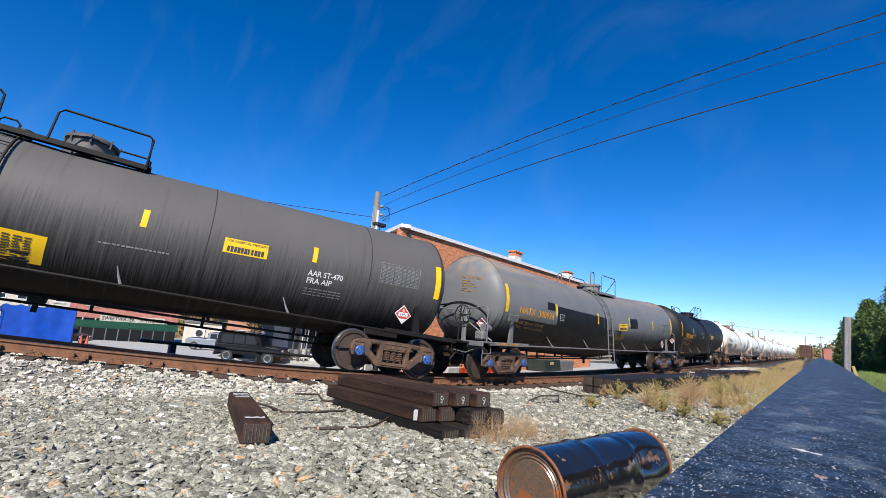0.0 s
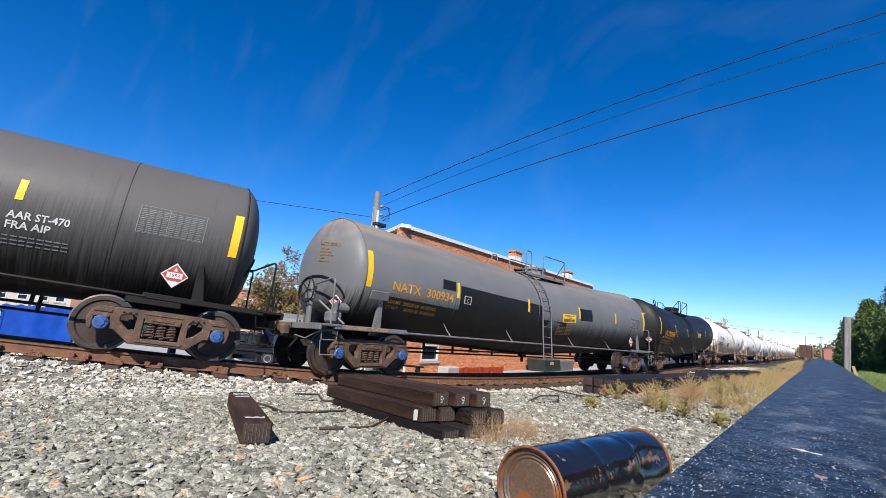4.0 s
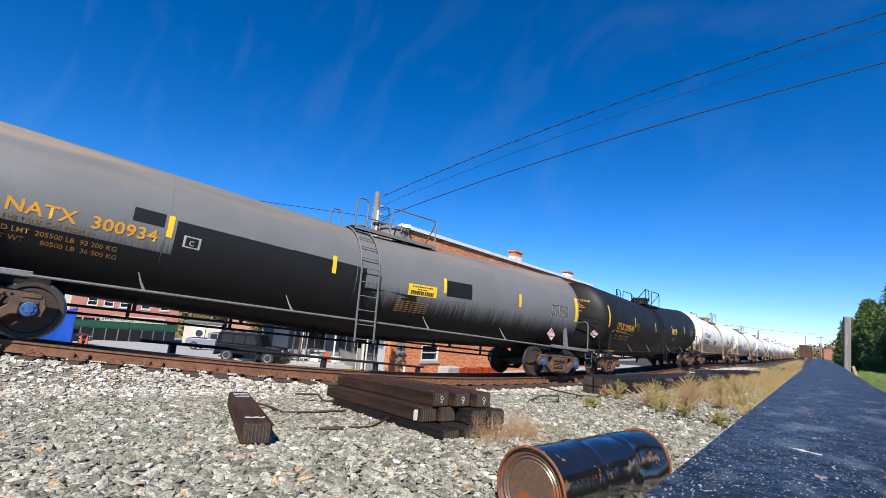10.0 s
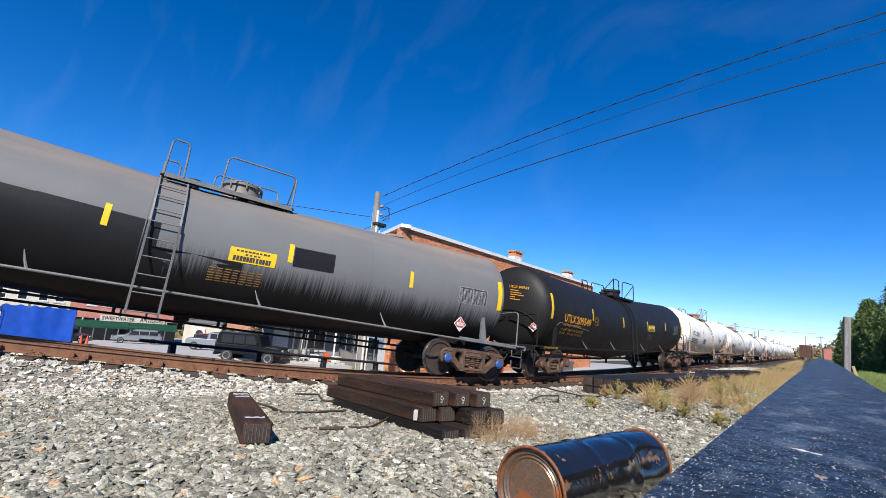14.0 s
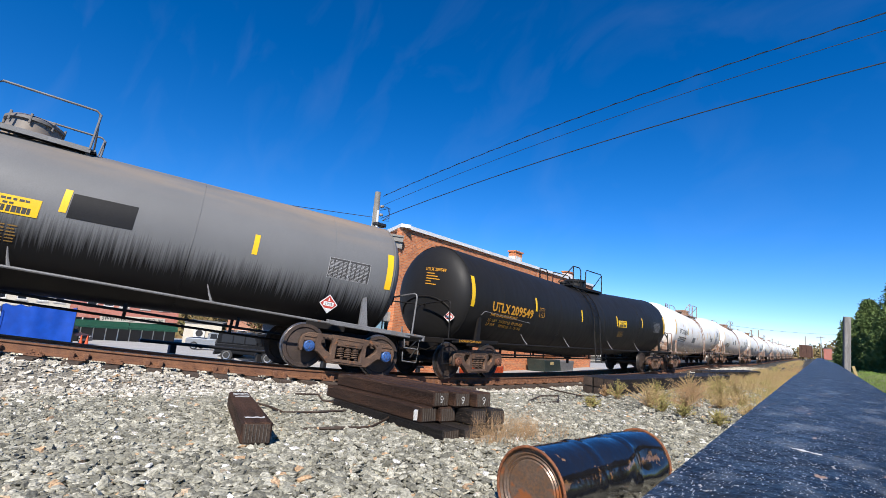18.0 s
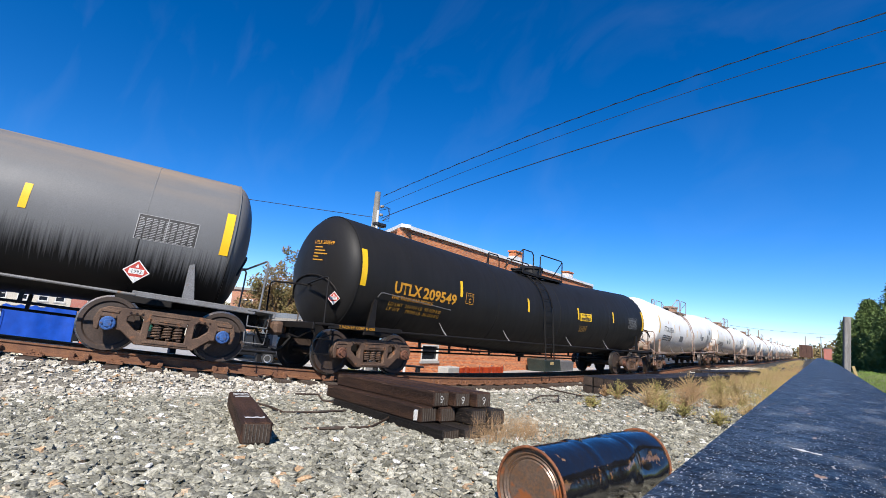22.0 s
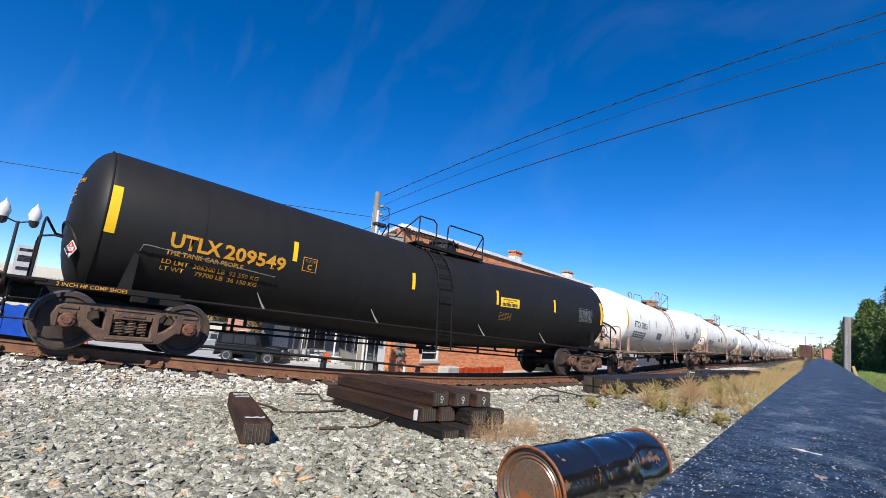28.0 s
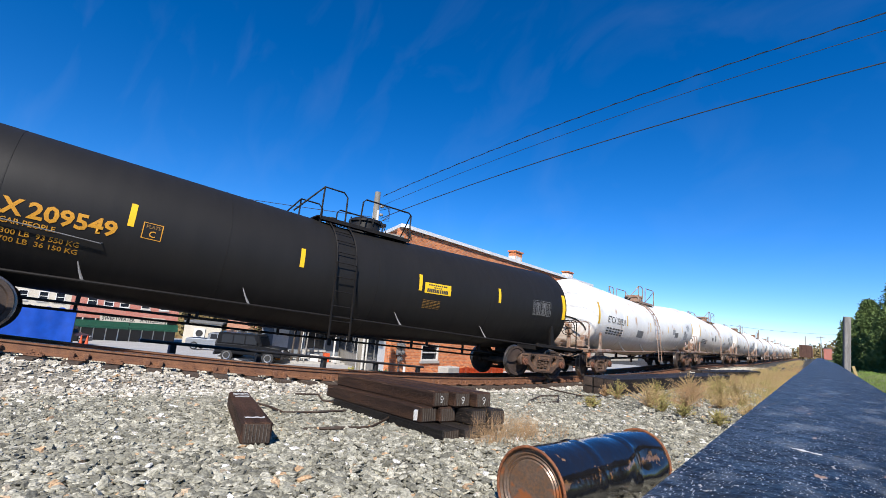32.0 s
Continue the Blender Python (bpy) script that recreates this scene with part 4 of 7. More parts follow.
scrape(M_drum, (0.14, 0.075, 0.034), 0.085, 0.028)
M_drum_head = material("rusted_drum_head", (0.2, 0.1, 0.05), (0.17, 0.125, 0.095), 7, 0.38, 0.35, 0.2, 60, (0.3, 0.1, 0.035), 0.55, 9)
M_chalk = material("white_chalk", (0.6, 0.6, 0.58), (0.45, 0.45, 0.43), 20, 0.9, 0, 0.1, 80)
M_post = material("weathered_grey_timber", (0.32, 0.3, 0.28), (0.2, 0.185, 0.17), 3, 0.9, 0, 0.5, 40, stretch=(6, 6, 0.6))
M_straw = material("dry_straw_grass", (0.55, 0.4, 0.19), (0.42, 0.31, 0.13), 6, 0.9, 0, 0)
M_weed = material("yellow_green_weed", (0.4, 0.34, 0.11), (0.3, 0.27, 0.08), 8, 0.9, 0, 0)
M_tan_weed = material("reddish_dry_weed", (0.5, 0.31, 0.16), (0.38, 0.24, 0.12), 8, 0.9, 0, 0)


def wood_block(size, bevel=0.012, end=True):
    """A sawn timber lying along local x, with end-grain faces."""
    bm = bmesh.new()
    box(bm, (0, 0, 0), size, bevel=bevel)
    for f in bm.faces:
        if abs(f.normal.x) > 0.9 and end:
            f.material_index = 1
    # a little warp and wear
    for v in bm.verts:
        v.co += Vector((0, random.uniform(-1, 1), random.uniform(-1, 1))) * 0.004
    return bm


def lay(ob, p, q):
    """Lays a timber so that its axis runs from p to q."""
    p, q = Vector(p), Vector(q)
    d = (q - p).normalized()
    y = Vector((0, 0, 1)).cross(d).normalized()
    m = Matrix((d, y, d.cross(y))).transposed().to_4x4()
    m.translation = (p + q) / 2
    ob.matrix_world = m
    return ob


def timber(name, p, q, w, h, label, group, marks=0, straps=False, chalk=""):
    ln = (Vector(q) - Vector(p)).length
    ob = part(name, wood_block((ln, w, h)), (M_creo_black if "black" in label else M_creo, M_creo_end))
    lay(ob, p, q)
    tagged(ob, label, "railway tie", group)
    if chalk:
        letters("chalk_mark", chalk, h * 0.72, M_chalk, ob, lambda u, v: Vector((ln / 2 + 0.004, u, v - h * 0.27)), align="CENTER")
    # rows of saw kerfs on the end
    bm = bmesh.new()
    k = -w / 2 + 0.03
    while k < w / 2 - 0.02:
        box(bm, (ln / 2 + 0.0015, k, 0), (0.006, 0.006, h * 0.8))
        k += 0.026
    e = part("end_plate", bm, M_kerf, ob)
    e["kind"] = "stuff"
    return ob


FX, FY = -2.65, 3.55
AX, WX = Vector((-0.959, 0.283, -0.057)), Vector((0.283, 0.959, 0.0))
TW, TH = 0.2, 0.147


def stack_at(b0, b1, w, layer, label, chalk=""):
    base = Vector((FX, FY, 0.425)) + WX * (w + TW / 2) + Vector((0, 0, TH * (layer + 0.5)))
    timber("railway_tie", base + AX * b1, base + AX * b0, TW - 0.008, TH - 0.003, label, "stacked ties", chalk=chalk)


DARK, BROWN = "black creosoted railway tie in a stack on gravel", "brown creosoted railway tie in a stack on gravel"
for i, b in enumerate((0.0, -0.03, 0.02)):
    stack_at(b, 2.43 + b, i * (TW + 0.02), 0, DARK)
for i, (w, b) in enumerate(((0.0, 0.38), (0.2, 0.34), (0.4, 0.1), (0.6, 0.06))):
    stack_at(b, 2.45 + b * 0.6, w, 1, BROWN if i < 2 else DARK)
for i, (w, b) in enumerate(((0.12, 0.36), (0.325, 0.28), (0.53, 0.2))):
    stack_at(b, 2.43 + b * 0.6, w, 2, BROWN, chalk="9")
chip = part("paint_chip", prism(bmesh.new(), [(-0.03, -0.05), (0.025, -0.06), (0.035, 0.03), (0.01, 0.045), (-0.035, 0.05)], 0, 0.006), M_white)
cp = Vector((FX, FY, 0.415)) + AX * 0.46 + WX * -0.006 + Vector((0, 0, TH * 1.55))
chip.matrix_world = Matrix.Translation(cp) @ Matrix.Rotation(math.atan2(AX.y, AX.x) - math.pi / 2, 4, "Z")
tagged(chip, "white torn label stuck on a railway tie", "label")
TIE_A0, TIE_A1 = Vector((-5.44, 3.185, 0.415)), Vector((-3.49, 2.24, 0.53))
tie_a = timber("railway_tie", TIE_A0, TIE_A1, 0.225, 0.165, "single brown creosoted railway tie lying on gravel", "")
for k, (u, ln) in enumerate(((-0.9, 0.16), (-0.75, 0.17), (-0.6, 0.15), (0.85, 0.16))):
    bm = bmesh.new()
    pts = [(u + 0.03 * math.sin(3 * j + k), (j / 5 - 0.5) * ln, 0.086) for j in range(6)]
    for p, q in zip(pts, pts[1:]):
        bm.faces.new([bm.verts.new(v) for v in ((p[0] - 0.034, p[1], 0.086), (p[0] + 0.034, p[1], 0.086), (q[0] + 0.034, q[1], 0.086), (q[0] - 0.034, q[1], 0.086))])
    part("paint_mark", bm, M_chalk, tie_a, "white paint mark")

# long pile of timbers beside the track
for layer in range(2):
    for j in range(3):
        for seg, (s0, s1) in enumerate(((0.0, 0.33), (0.335, 0.66), (0.665, 1.0))):
            p = Vector((-3.55, 10.55, 0.24)).lerp(Vector((-2.57, 19.8, 0.2)), s0)
            q = Vector((-3.55, 10.55, 0.24)).lerp(Vector((-2.57, 19.8, 0.2)), s1)
            off = Vector((-0.24 * j, 0.02 * j, 0.10 + 0.205 * layer))
            timber("railway_tie", p + off, q + off, 0.225, 0.2, "black creosoted timber in a long low pile", "long pile of ties")
for layer in range(2):
    for j in range(3):
        off = Vector((-0.24 * j, 0, 0.1 + 0.2 * layer))
        timber("railway_tie", Vector((-3.45, 22.5, 0.14)) + off, Vector((-2.5, 30.5, 0.1)) + off, 0.225, 0.19, "black creosoted timber in a far pile", "far pile of ties")


def drum():
    p1 = Vector((-1.275, 2.55, 0.638))
    p2 = Vector((-1.07, 3.9, 0.622))
    d = (p2 - p1).normalized()
    ln, r = (p2 - p1).length, 0.222
    ob = empty("steel_drum", p1, "dented glossy black steel drum with rusted rims on gravel", "drum")
    q = d.to_track_quat("Y", "Z")
    ob.rotation_mode = "QUATERNION"
    ob.rotation_quaternion = q
    bm = bmesh.new()
    prof = [(0.012, r)]
    n = 40
    for k in range(n + 1):
        y = 0.02 + (ln - 0.04) * k / n
        rr = r
        for c in (0.33, 0.67):
            rr += 0.007 * math.exp(-((y / ln - c) / 0.012) ** 2)
        prof.append((y, rr))
    prof.append((ln - 0.012, r))
    lathe(bm, prof, (0, 0, 0), (0, 1, 0), 56)
    for v in bm.verts:  # dents toward the far end
        n1 = noise.noise(Vector((v.co.x * 5, v.co.y * 3, v.co.z * 5)))
        far = max(0.0, v.co.y / ln - 0.55) / 0.45
        edge = math.sin(math.pi * min(max(v.co.y / ln, 0), 1)) ** 0.5
        v.co -= Vector((v.co.x, 0, v.co.z)).normalized() * (max(n1, -0.1) * 0.12 * far + 0.006 * abs(n1)) * edge
    part("shell", bm, M_drum, ob, smooth=True)
    for y in (0.0, ln):
        bm = bmesh.new()
        ring = [(r * 1.012 * math.cos(k * math.tau / 48), y, r * 1.012 * math.sin(k * math.tau / 48)) for k in range(49)]
        tube(bm, ring, 0.0085, 8, cap=False)
        part("rim", bm, M_rusty, ob, "rust-brown rolled rim", smooth=True)
    for y, s in ((0.0, 1), (ln, -1)):
        bm = bmesh.new()
        lathe(bm, [(0.004, r), (0.02, r - 0.012), (0.02, r * 0.88), (0.008, r * 0.85), (0.018, r * 0.80), (0.008, r * 0.76), (0.016, r * 0.71), (0.01, r * 0.68),
                   (0.012, r * 0.3), (0.011, 0)], (0, y, 0), (0, s, 0), 48)
        part("head", bm, M_drum_head, ob, "rust-stained ribbed steel head", smooth=True)
    bm = bmesh.new()
    lathe(bm, [(0, 0), (0, 0.014), (0.012, 0.012), (0.014, 0)], (0.06, 0.02, r * 0.93), (0, -1, 0.4), 10)
    part("bung", bm, M_grey_steel, ob)


drum()

# timber guard rail beside the camera
rail = empty("guard_rail", (0, 0, 0), "navy-painted timber guard rail with flaking paint", "guard rail")
for k in range(18):
    y0, y1 = -0.7 + k * 4.2, -0.7 + (k + 1) * 4.2 - 0.006
    bm = bmesh.new()
    l0, l1 = -0.112, -0.116
    r0, r1 = (0.172 + 0.0125 * min(max(v, 0), 14) for v in (y0, y1))
    prism(bm, [(l0, y0), (r0, y0), (r1, y1), (l1, y1)], 1.145, 1.385, "xy")
    bmesh.ops.bevel(bm, geom=list(bm.edges), offset=0.006, segments=1, affect="EDGES")
    part("beam", bm, M_navy, rail)
for k, y in enumerate(1.85 + 2.4 * j for j in range(28)):
    bm = bmesh.new()
    zg = float(ground_z(0.05, y)) - 0.1
    box(bm, (0.045 + 0.006 * min(y, 14), y, (1.33 + zg) / 2), (0.4, 0.22, 1.33 - zg), bevel=0.012)
    part("post", bm, M_navy, rail)

bm = bmesh.new()
edge_pts = []
for k in range(22):
    a = k * math.tau / 22
    r = 1.0 + 0.35 * math.sin(3 * a + 0.6) + 0.2 * math.sin(7 * a)
    edge_pts.append((-0.016 + 0.011 * r * math.cos(a) + 0.002 * math.sin(a), 0.763 - 0.0045 * r * math.sin(a) - 0.004 * math.cos(a)))
prism(bm, edge_pts, 1.3851, 1.3858, "xy")
part("paint_splash", bm, M_white, rail, "white paint splash")

# weathered post by the guard rail
gp = part("fence_post", box(bmesh.new(), (0, 0, 0), (0.09, 0.12, 2.0), bevel=0.012), M_post)
gp.matrix_world = pose(0.36, 10.4, 1.2, 0, 2.2, 8)
tagged(gp, "weathered grey square timber post beside the guard rail", "post")
st = part("wooden_stake", box(bmesh.new(), (0, 0, 0), (0.05, 0.04, 0.9), bevel=0.006), M_straw)
st.matrix_world = pose(0.62, 12.0, 0.95, 0, -14, 0)
tagged(st, "pale split wooden stake leaning on the grass", "stake")

# bent iron rods on the gravel
M_rod = material("dark_iron_rod", (0.03, 0.026, 0.023), (0.06, 0.035, 0.022), 12, 0.7, 0.3, 0.2)


def rod(pts, r=0.012):
    bm = bmesh.new()
    tube(bm, [(x, y, float(ground_z(x, y)) + z) for x, y, z in pts], r, 6)
    tagged(part("iron_rod", bm, M_rod), "bent dark iron rod lying on gravel", "rod", "scrap rods")


rod([(-3.85, 2.95, 0.03), (-3.6, 3.2, 0.04), (-3.5, 3.5, 0.035), (-3.55, 3.7, 0.06), (-3.62, 3.95, 0.1)])
rod([(-3.84, 2.93, 0.02), (-3.7, 3.22, 0.03), (-3.52, 3.42, 0.03)], 0.016)
rod([(-5.35, 3.3, 0.1), (-5.1, 3.4, 0.06), (-4.75, 3.35, 0.04), (-4.5, 3.65, 0.05), (-4.4, 3.95, 0.05)], 0.014)
rod([(-5.6, 4.1, 0.12), (-5.3, 4.25, 0.13), (-5.15, 4.2, 0.07), (-4.8, 4.45, 0.05)], 0.013)
rod([(-3.6, 7.0, 0.05), (-3.75, 7.7, 0.09), (-3.55, 8.0, 0.1), (-3.35, 7.55, 0.04), (-3.5, 7.05, 0.03), (-3.6, 7.0, 0.05)], 0.013)
rod([(-4.6, 9.3, 0.16), (-4.2, 9.3, 0.1), (-3.7, 9.35, 0.04), (-3.3, 9.9, 0.03)], 0.014)

# ---- plants ----


def blades(name, spots, mat, n, h, spread, width, lean=0.5, label="", kind="", category="", seed=1):
    """Many thin tapering blades out of some spots, in one mesh."""
    rnd = random.Random(seed)
    vs, fs = [], []
    for sx, sy, scale in spots:
        for _ in range(n):
            a, rr = rnd.random() * math.tau, rnd.random() ** 0.7 * spread * scale
            x, y = sx + rr * math.cos(a), sy + rr * math.sin(a)
            z = float(ground_z(x, y)) - 0.01
            hh = h * scale * (0.45 + 0.75 * rnd.random())
            la = rnd.random() * math.tau
            lx, ly = math.cos(la) * lean * hh * rnd.random(), math.sin(la) * lean * hh * rnd.random()
            wa = rnd.random() * math.pi
            wx, wy = math.cos(wa) * width / 2, math.sin(wa) * width / 2
            i = len(vs)
            vs += [(x - wx, y - wy, z), (x + wx, y + wy, z), (x + lx * 0.4 + wx * 0.7, y + ly * 0.4 + wy * 0.7, z + hh * 0.6),
                   (x + lx * 0.4 - wx * 0.7, y + ly * 0.4 - wy * 0.7, z + hh * 0.6), (x + lx, y + ly, z + hh)]
            fs += [(i, i + 1, i + 2, i + 3), (i + 3, i + 2, i + 4)]
    me = bpy.data.meshes.new(name)
    me.from_pydata(vs, [], fs)
    me.materials.append(mat)
    return tagged(new(name, me), label, category, kind=kind)


def weed(x, y, h, w, mat, label, seed):
    """A bushy weed: many stems with small leaves along them."""
    rnd = random.Random(seed)
    ob = empty("weed", (x, y, float(ground_z(x, y)) - 0.01), label, "weed", "weeds on the gravel")
    vs, fs, bm = [], [], bmesh.new()
    for _ in range(int(40 + 90 * w)):
        a, t = rnd.random() * math.tau, rnd.random()
        tip = Vector((math.cos(a) * w * t, math.sin(a) * w * t, h * (0.3 + 0.55 * rnd.random()) * (1 - 0.25 * t)))
        mid = Vector((tip.x * 0.35, tip.y * 0.35, tip.z * 0.55))
        tube(bm, [(0, 0, 0), mid, tip], [0.004, 0.003, 0.0015], 3, cap=False)
        for _ in range(26):
            u = 0.25 + 0.75 * rnd.random()
            p = mid.lerp(tip, (u - 0.4) / 0.6) if u > 0.4 else mid * (u / 0.4)
            d = Vector((rnd.gauss(0, 1), rnd.gauss(0, 1), rnd.gauss(0.6, 0.7))).normalized()
            s = d.cross(Vector((rnd.gauss(0, 1), rnd.gauss(0, 1), rnd.gauss(0, 1)))).normalized() * 0.0032
            ln = 0.014 + 0.022 * rnd.random()
            i = len(vs)
            vs += [p - s, p + s, p + s * 0.6 + d * ln, p - s * 0.6 + d * ln]
            fs.append((i, i + 1, i + 2, i + 3))
    part("stem_clump", bm, M_tan_weed, ob)["kind"] = "stuff"
    me = bpy.data.meshes.new("leaves")
    me.from_pydata([tuple(v) for v in vs], [], fs)
    me.materials.append(mat)
    lf = new("leaves", me)
    lf.parent = ob
    lf["kind"] = "stuff"


WEED_LABEL = {M_weed: "olive and straw bushy weed on gravel", M_tan_weed: "reddish dry weed on gravel", M_straw: "straw-coloured dry weed on gravel"}
for i, (x, y, h, w, m) in enumerate(((-2.72, 7.35, 0.3, 0.2, M_weed), (-3.4, 9.9, 0.36, 0.14, M_tan_weed), (-3.1, 9.7, 0.5, 0.24, M_weed), (-2.3, 8.9, 0.55, 0.42, M_straw), (-2.0, 8.5, 0.36, 0.22, M_weed),
                                     (-2.45, 10.0, 0.6, 0.5, M_weed), (-1.9, 9.8, 0.52, 0.4, M_tan_weed), (-1.65, 8.3, 0.34, 0.24, M_weed), (-1.5, 10.8, 0.45, 0.4, M_straw), (-2.1, 11.6, 0.6, 0.5, M_tan_weed),
                                     (-1.75, 12.6, 0.6, 0.5, M_weed), (-2.5, 13.2, 0.65, 0.55, M_straw), (-1.6, 13.8, 0.55, 0.5, M_straw), (-2.1, 14.6, 0.65, 0.5, M_weed), (-2.3, 16.2, 0.6, 0.5, M_straw),
                                     (-1.15, 8.0, 0.3, 0.22, M_weed), (-1.3, 12.0, 0.4, 0.35, M_straw), (-0.95, 10.2, 0.3, 0.25, M_straw))):
    weed(x, y, h, w, m, WEED_LABEL[m], 10 + i)
rg = random.Random(4)
belt = [(rg.uniform(-2.6, -0.35) - 0.016 * y, y, rg.uniform(0.4, 1.1) * min(1, 0.5 + 0.012 * y)) for y in np.concatenate([np.linspace(10.5, 40, 420), np.linspace(40, 150, 260)])]
blades("dry_grass", belt[::2], M_straw, 56, 0.4, 0.42, 0.007, 0.7, "belt of straw-coloured dry grass along the yard", "stuff", "grass", 3)
blades("reddish_grass", belt[1::4], M_tan_weed, 60, 0.44, 0.4, 0.006, 0.8, "belt of reddish dry weeds along the yard", "stuff", "grass", 4)
blades("green_grass", belt[3::4], M_weed, 70, 0.36, 0.4, 0.006, 0.8, "belt of olive weeds along the yard", "stuff", "grass", 5)
tuft = [(rg.gauss(-2.35, 0.22), rg.gauss(4.3, 0.3), rg.uniform(0.6, 1.2)) for _ in range(26)]
blades("dry_tuft", tuft, M_tan_weed, 46, 0.25, 0.14, 0.0022, 1.2, "tuft of pale dry grass between ties and drum", "", "grass", 6)
lawn_spots = [(rg.uniform(0.9, 14), rg.uniform(7, 42), rg.uniform(0.6, 1.2)) for _ in range(900)]
M_blade = material("green_grass_blade", (0.2, 0.3, 0.05), (0.15, 0.23, 0.04), 5, 0.8, 0, 0)
blades("lawn_grass", lawn_spots, M_blade, 30, 0.16, 0.5, 0.012, 0.7, "green lawn grass with sunlit blades", "stuff", "grass", 7)


def leaf_cloud(name, clumps, per, size, mat, parent, seed, flat=0.0):
    """A crown of many small leaves round the centres of some clumps (x, y, z, radius)."""
    r = np.random.RandomState(seed)
    vs, fs = [], []
    for x, y, z, rad in clumps:
        d = r.normal(size=(per, 3))
        d /= np.linalg.norm(d, axis=1)[:, None]
        p = np.array((x, y, z)) + d * rad * (0.45 + 0.6 * r.rand(per))[:, None]
        t = r.normal(size=(per, 3)) + d * 0.8
        t /= np.linalg.norm(t, axis=1)[:, None]
        s = np.cross(t, r.normal(size=(per, 3)))
        s /= np.linalg.norm(s, axis=1)[:, None]
        ln = size * (0.6 + 0.8 * r.rand(per))[:, None]
        q = np.stack([p - s * ln * 0.35, p + t * ln * 0.5 - s * ln * 0.1, p + t * ln, p + s * ln * 0.35 + t * ln * 0.4], 1)
        i = len(vs)
        vs += q.reshape(-1, 3).tolist()
        fs += (np.arange(per * 4).reshape(-1, 4) + i).tolist()
    me = bpy.data.meshes.new(name)
    me.from_pydata(vs, [], fs)
    me.materials.append(mat)
    ob = new(name, me)
    ob.parent = parent
    ob["kind"] = "stuff"
    return ob


M_bark = material("tree_bark", (0.12, 0.09, 0.07), (0.07, 0.055, 0.045), 6, 0.9, 0, 0.6, 40)
M_cedar = material("dark_cedar_foliage", (0.07, 0.13, 0.03), (0.13, 0.19, 0.05), 0.8, 0.8, 0, 0)
M_autumn = material("turning_autumn_foliage", (0.12, 0.15, 0.04), (0.26, 0.15, 0.06), 0.9, 0.8, 0, 0)


def conifer(x, y, h, w, seed):
    r = random.Random(seed)
    g = float(ground_z(x, y))
    ob = empty("cedar_tree", (x, y, g), "dense dark green cedar tree beside the lawn", "tree", "cedar row")
    bm = bmesh.new()
    tube(bm, [(0, 0, -0.1), (0.05, 0, h * 0.5), (0, 0.05, h * 0.95)], [0.16, 0.1, 0.02], 8)
    for _ in range(26):
        z, a = h * r.uniform(0.06, 0.85), r.random() * math.tau
        ln = w * (1 - z / h) ** 0.7
        tube(bm, [(0, 0, z), (math.cos(a) * ln * 0.8, math.sin(a) * ln * 0.8, z + 0.25)], [0.035, 0.01], 5, cap=False)
    part("trunk", bm, M_bark, ob)
    clumps = []
    for _ in range(300):
        z = h * r.random() ** 1.25
        rad = w * (1 - (z / h) ** 1.5) * (0.5 + 0.55 * r.random()) + 0.08
        a = r.random() * math.tau
        clumps.append((math.cos(a) * rad, math.sin(a) * rad, z + 0.1, 0.28 + 0.2 * r.random()))
    leaf_cloud("crown", clumps, 110, 0.17, M_cedar, ob, seed)


for i, (x, y, h, w) in enumerate(((2.2, 54, 3.9, 0.9), (3.2, 49, 5.0, 1.4), (4.6, 44, 6.6, 2.1), (6.8, 38, 7.6, 2.6), (4.0, 61, 5.8, 1.9), (8.0, 48, 8.2, 2.6))):
    conifer(x, y, h, w, 30 + i)

# ---- the town beyond the track ----
M_glass = bpy.data.materials.new("window_glass")
M_glass.use_nodes = True
_b = M_glass.node_tree.nodes["Principled BSDF"]
_b.inputs["Base Color"].default_value, _b.inputs["Roughness"].default_value = (0.012, 0.015, 0.02, 1), 0.06
_b.inputs["Specular IOR Level"].default_value = 0.5


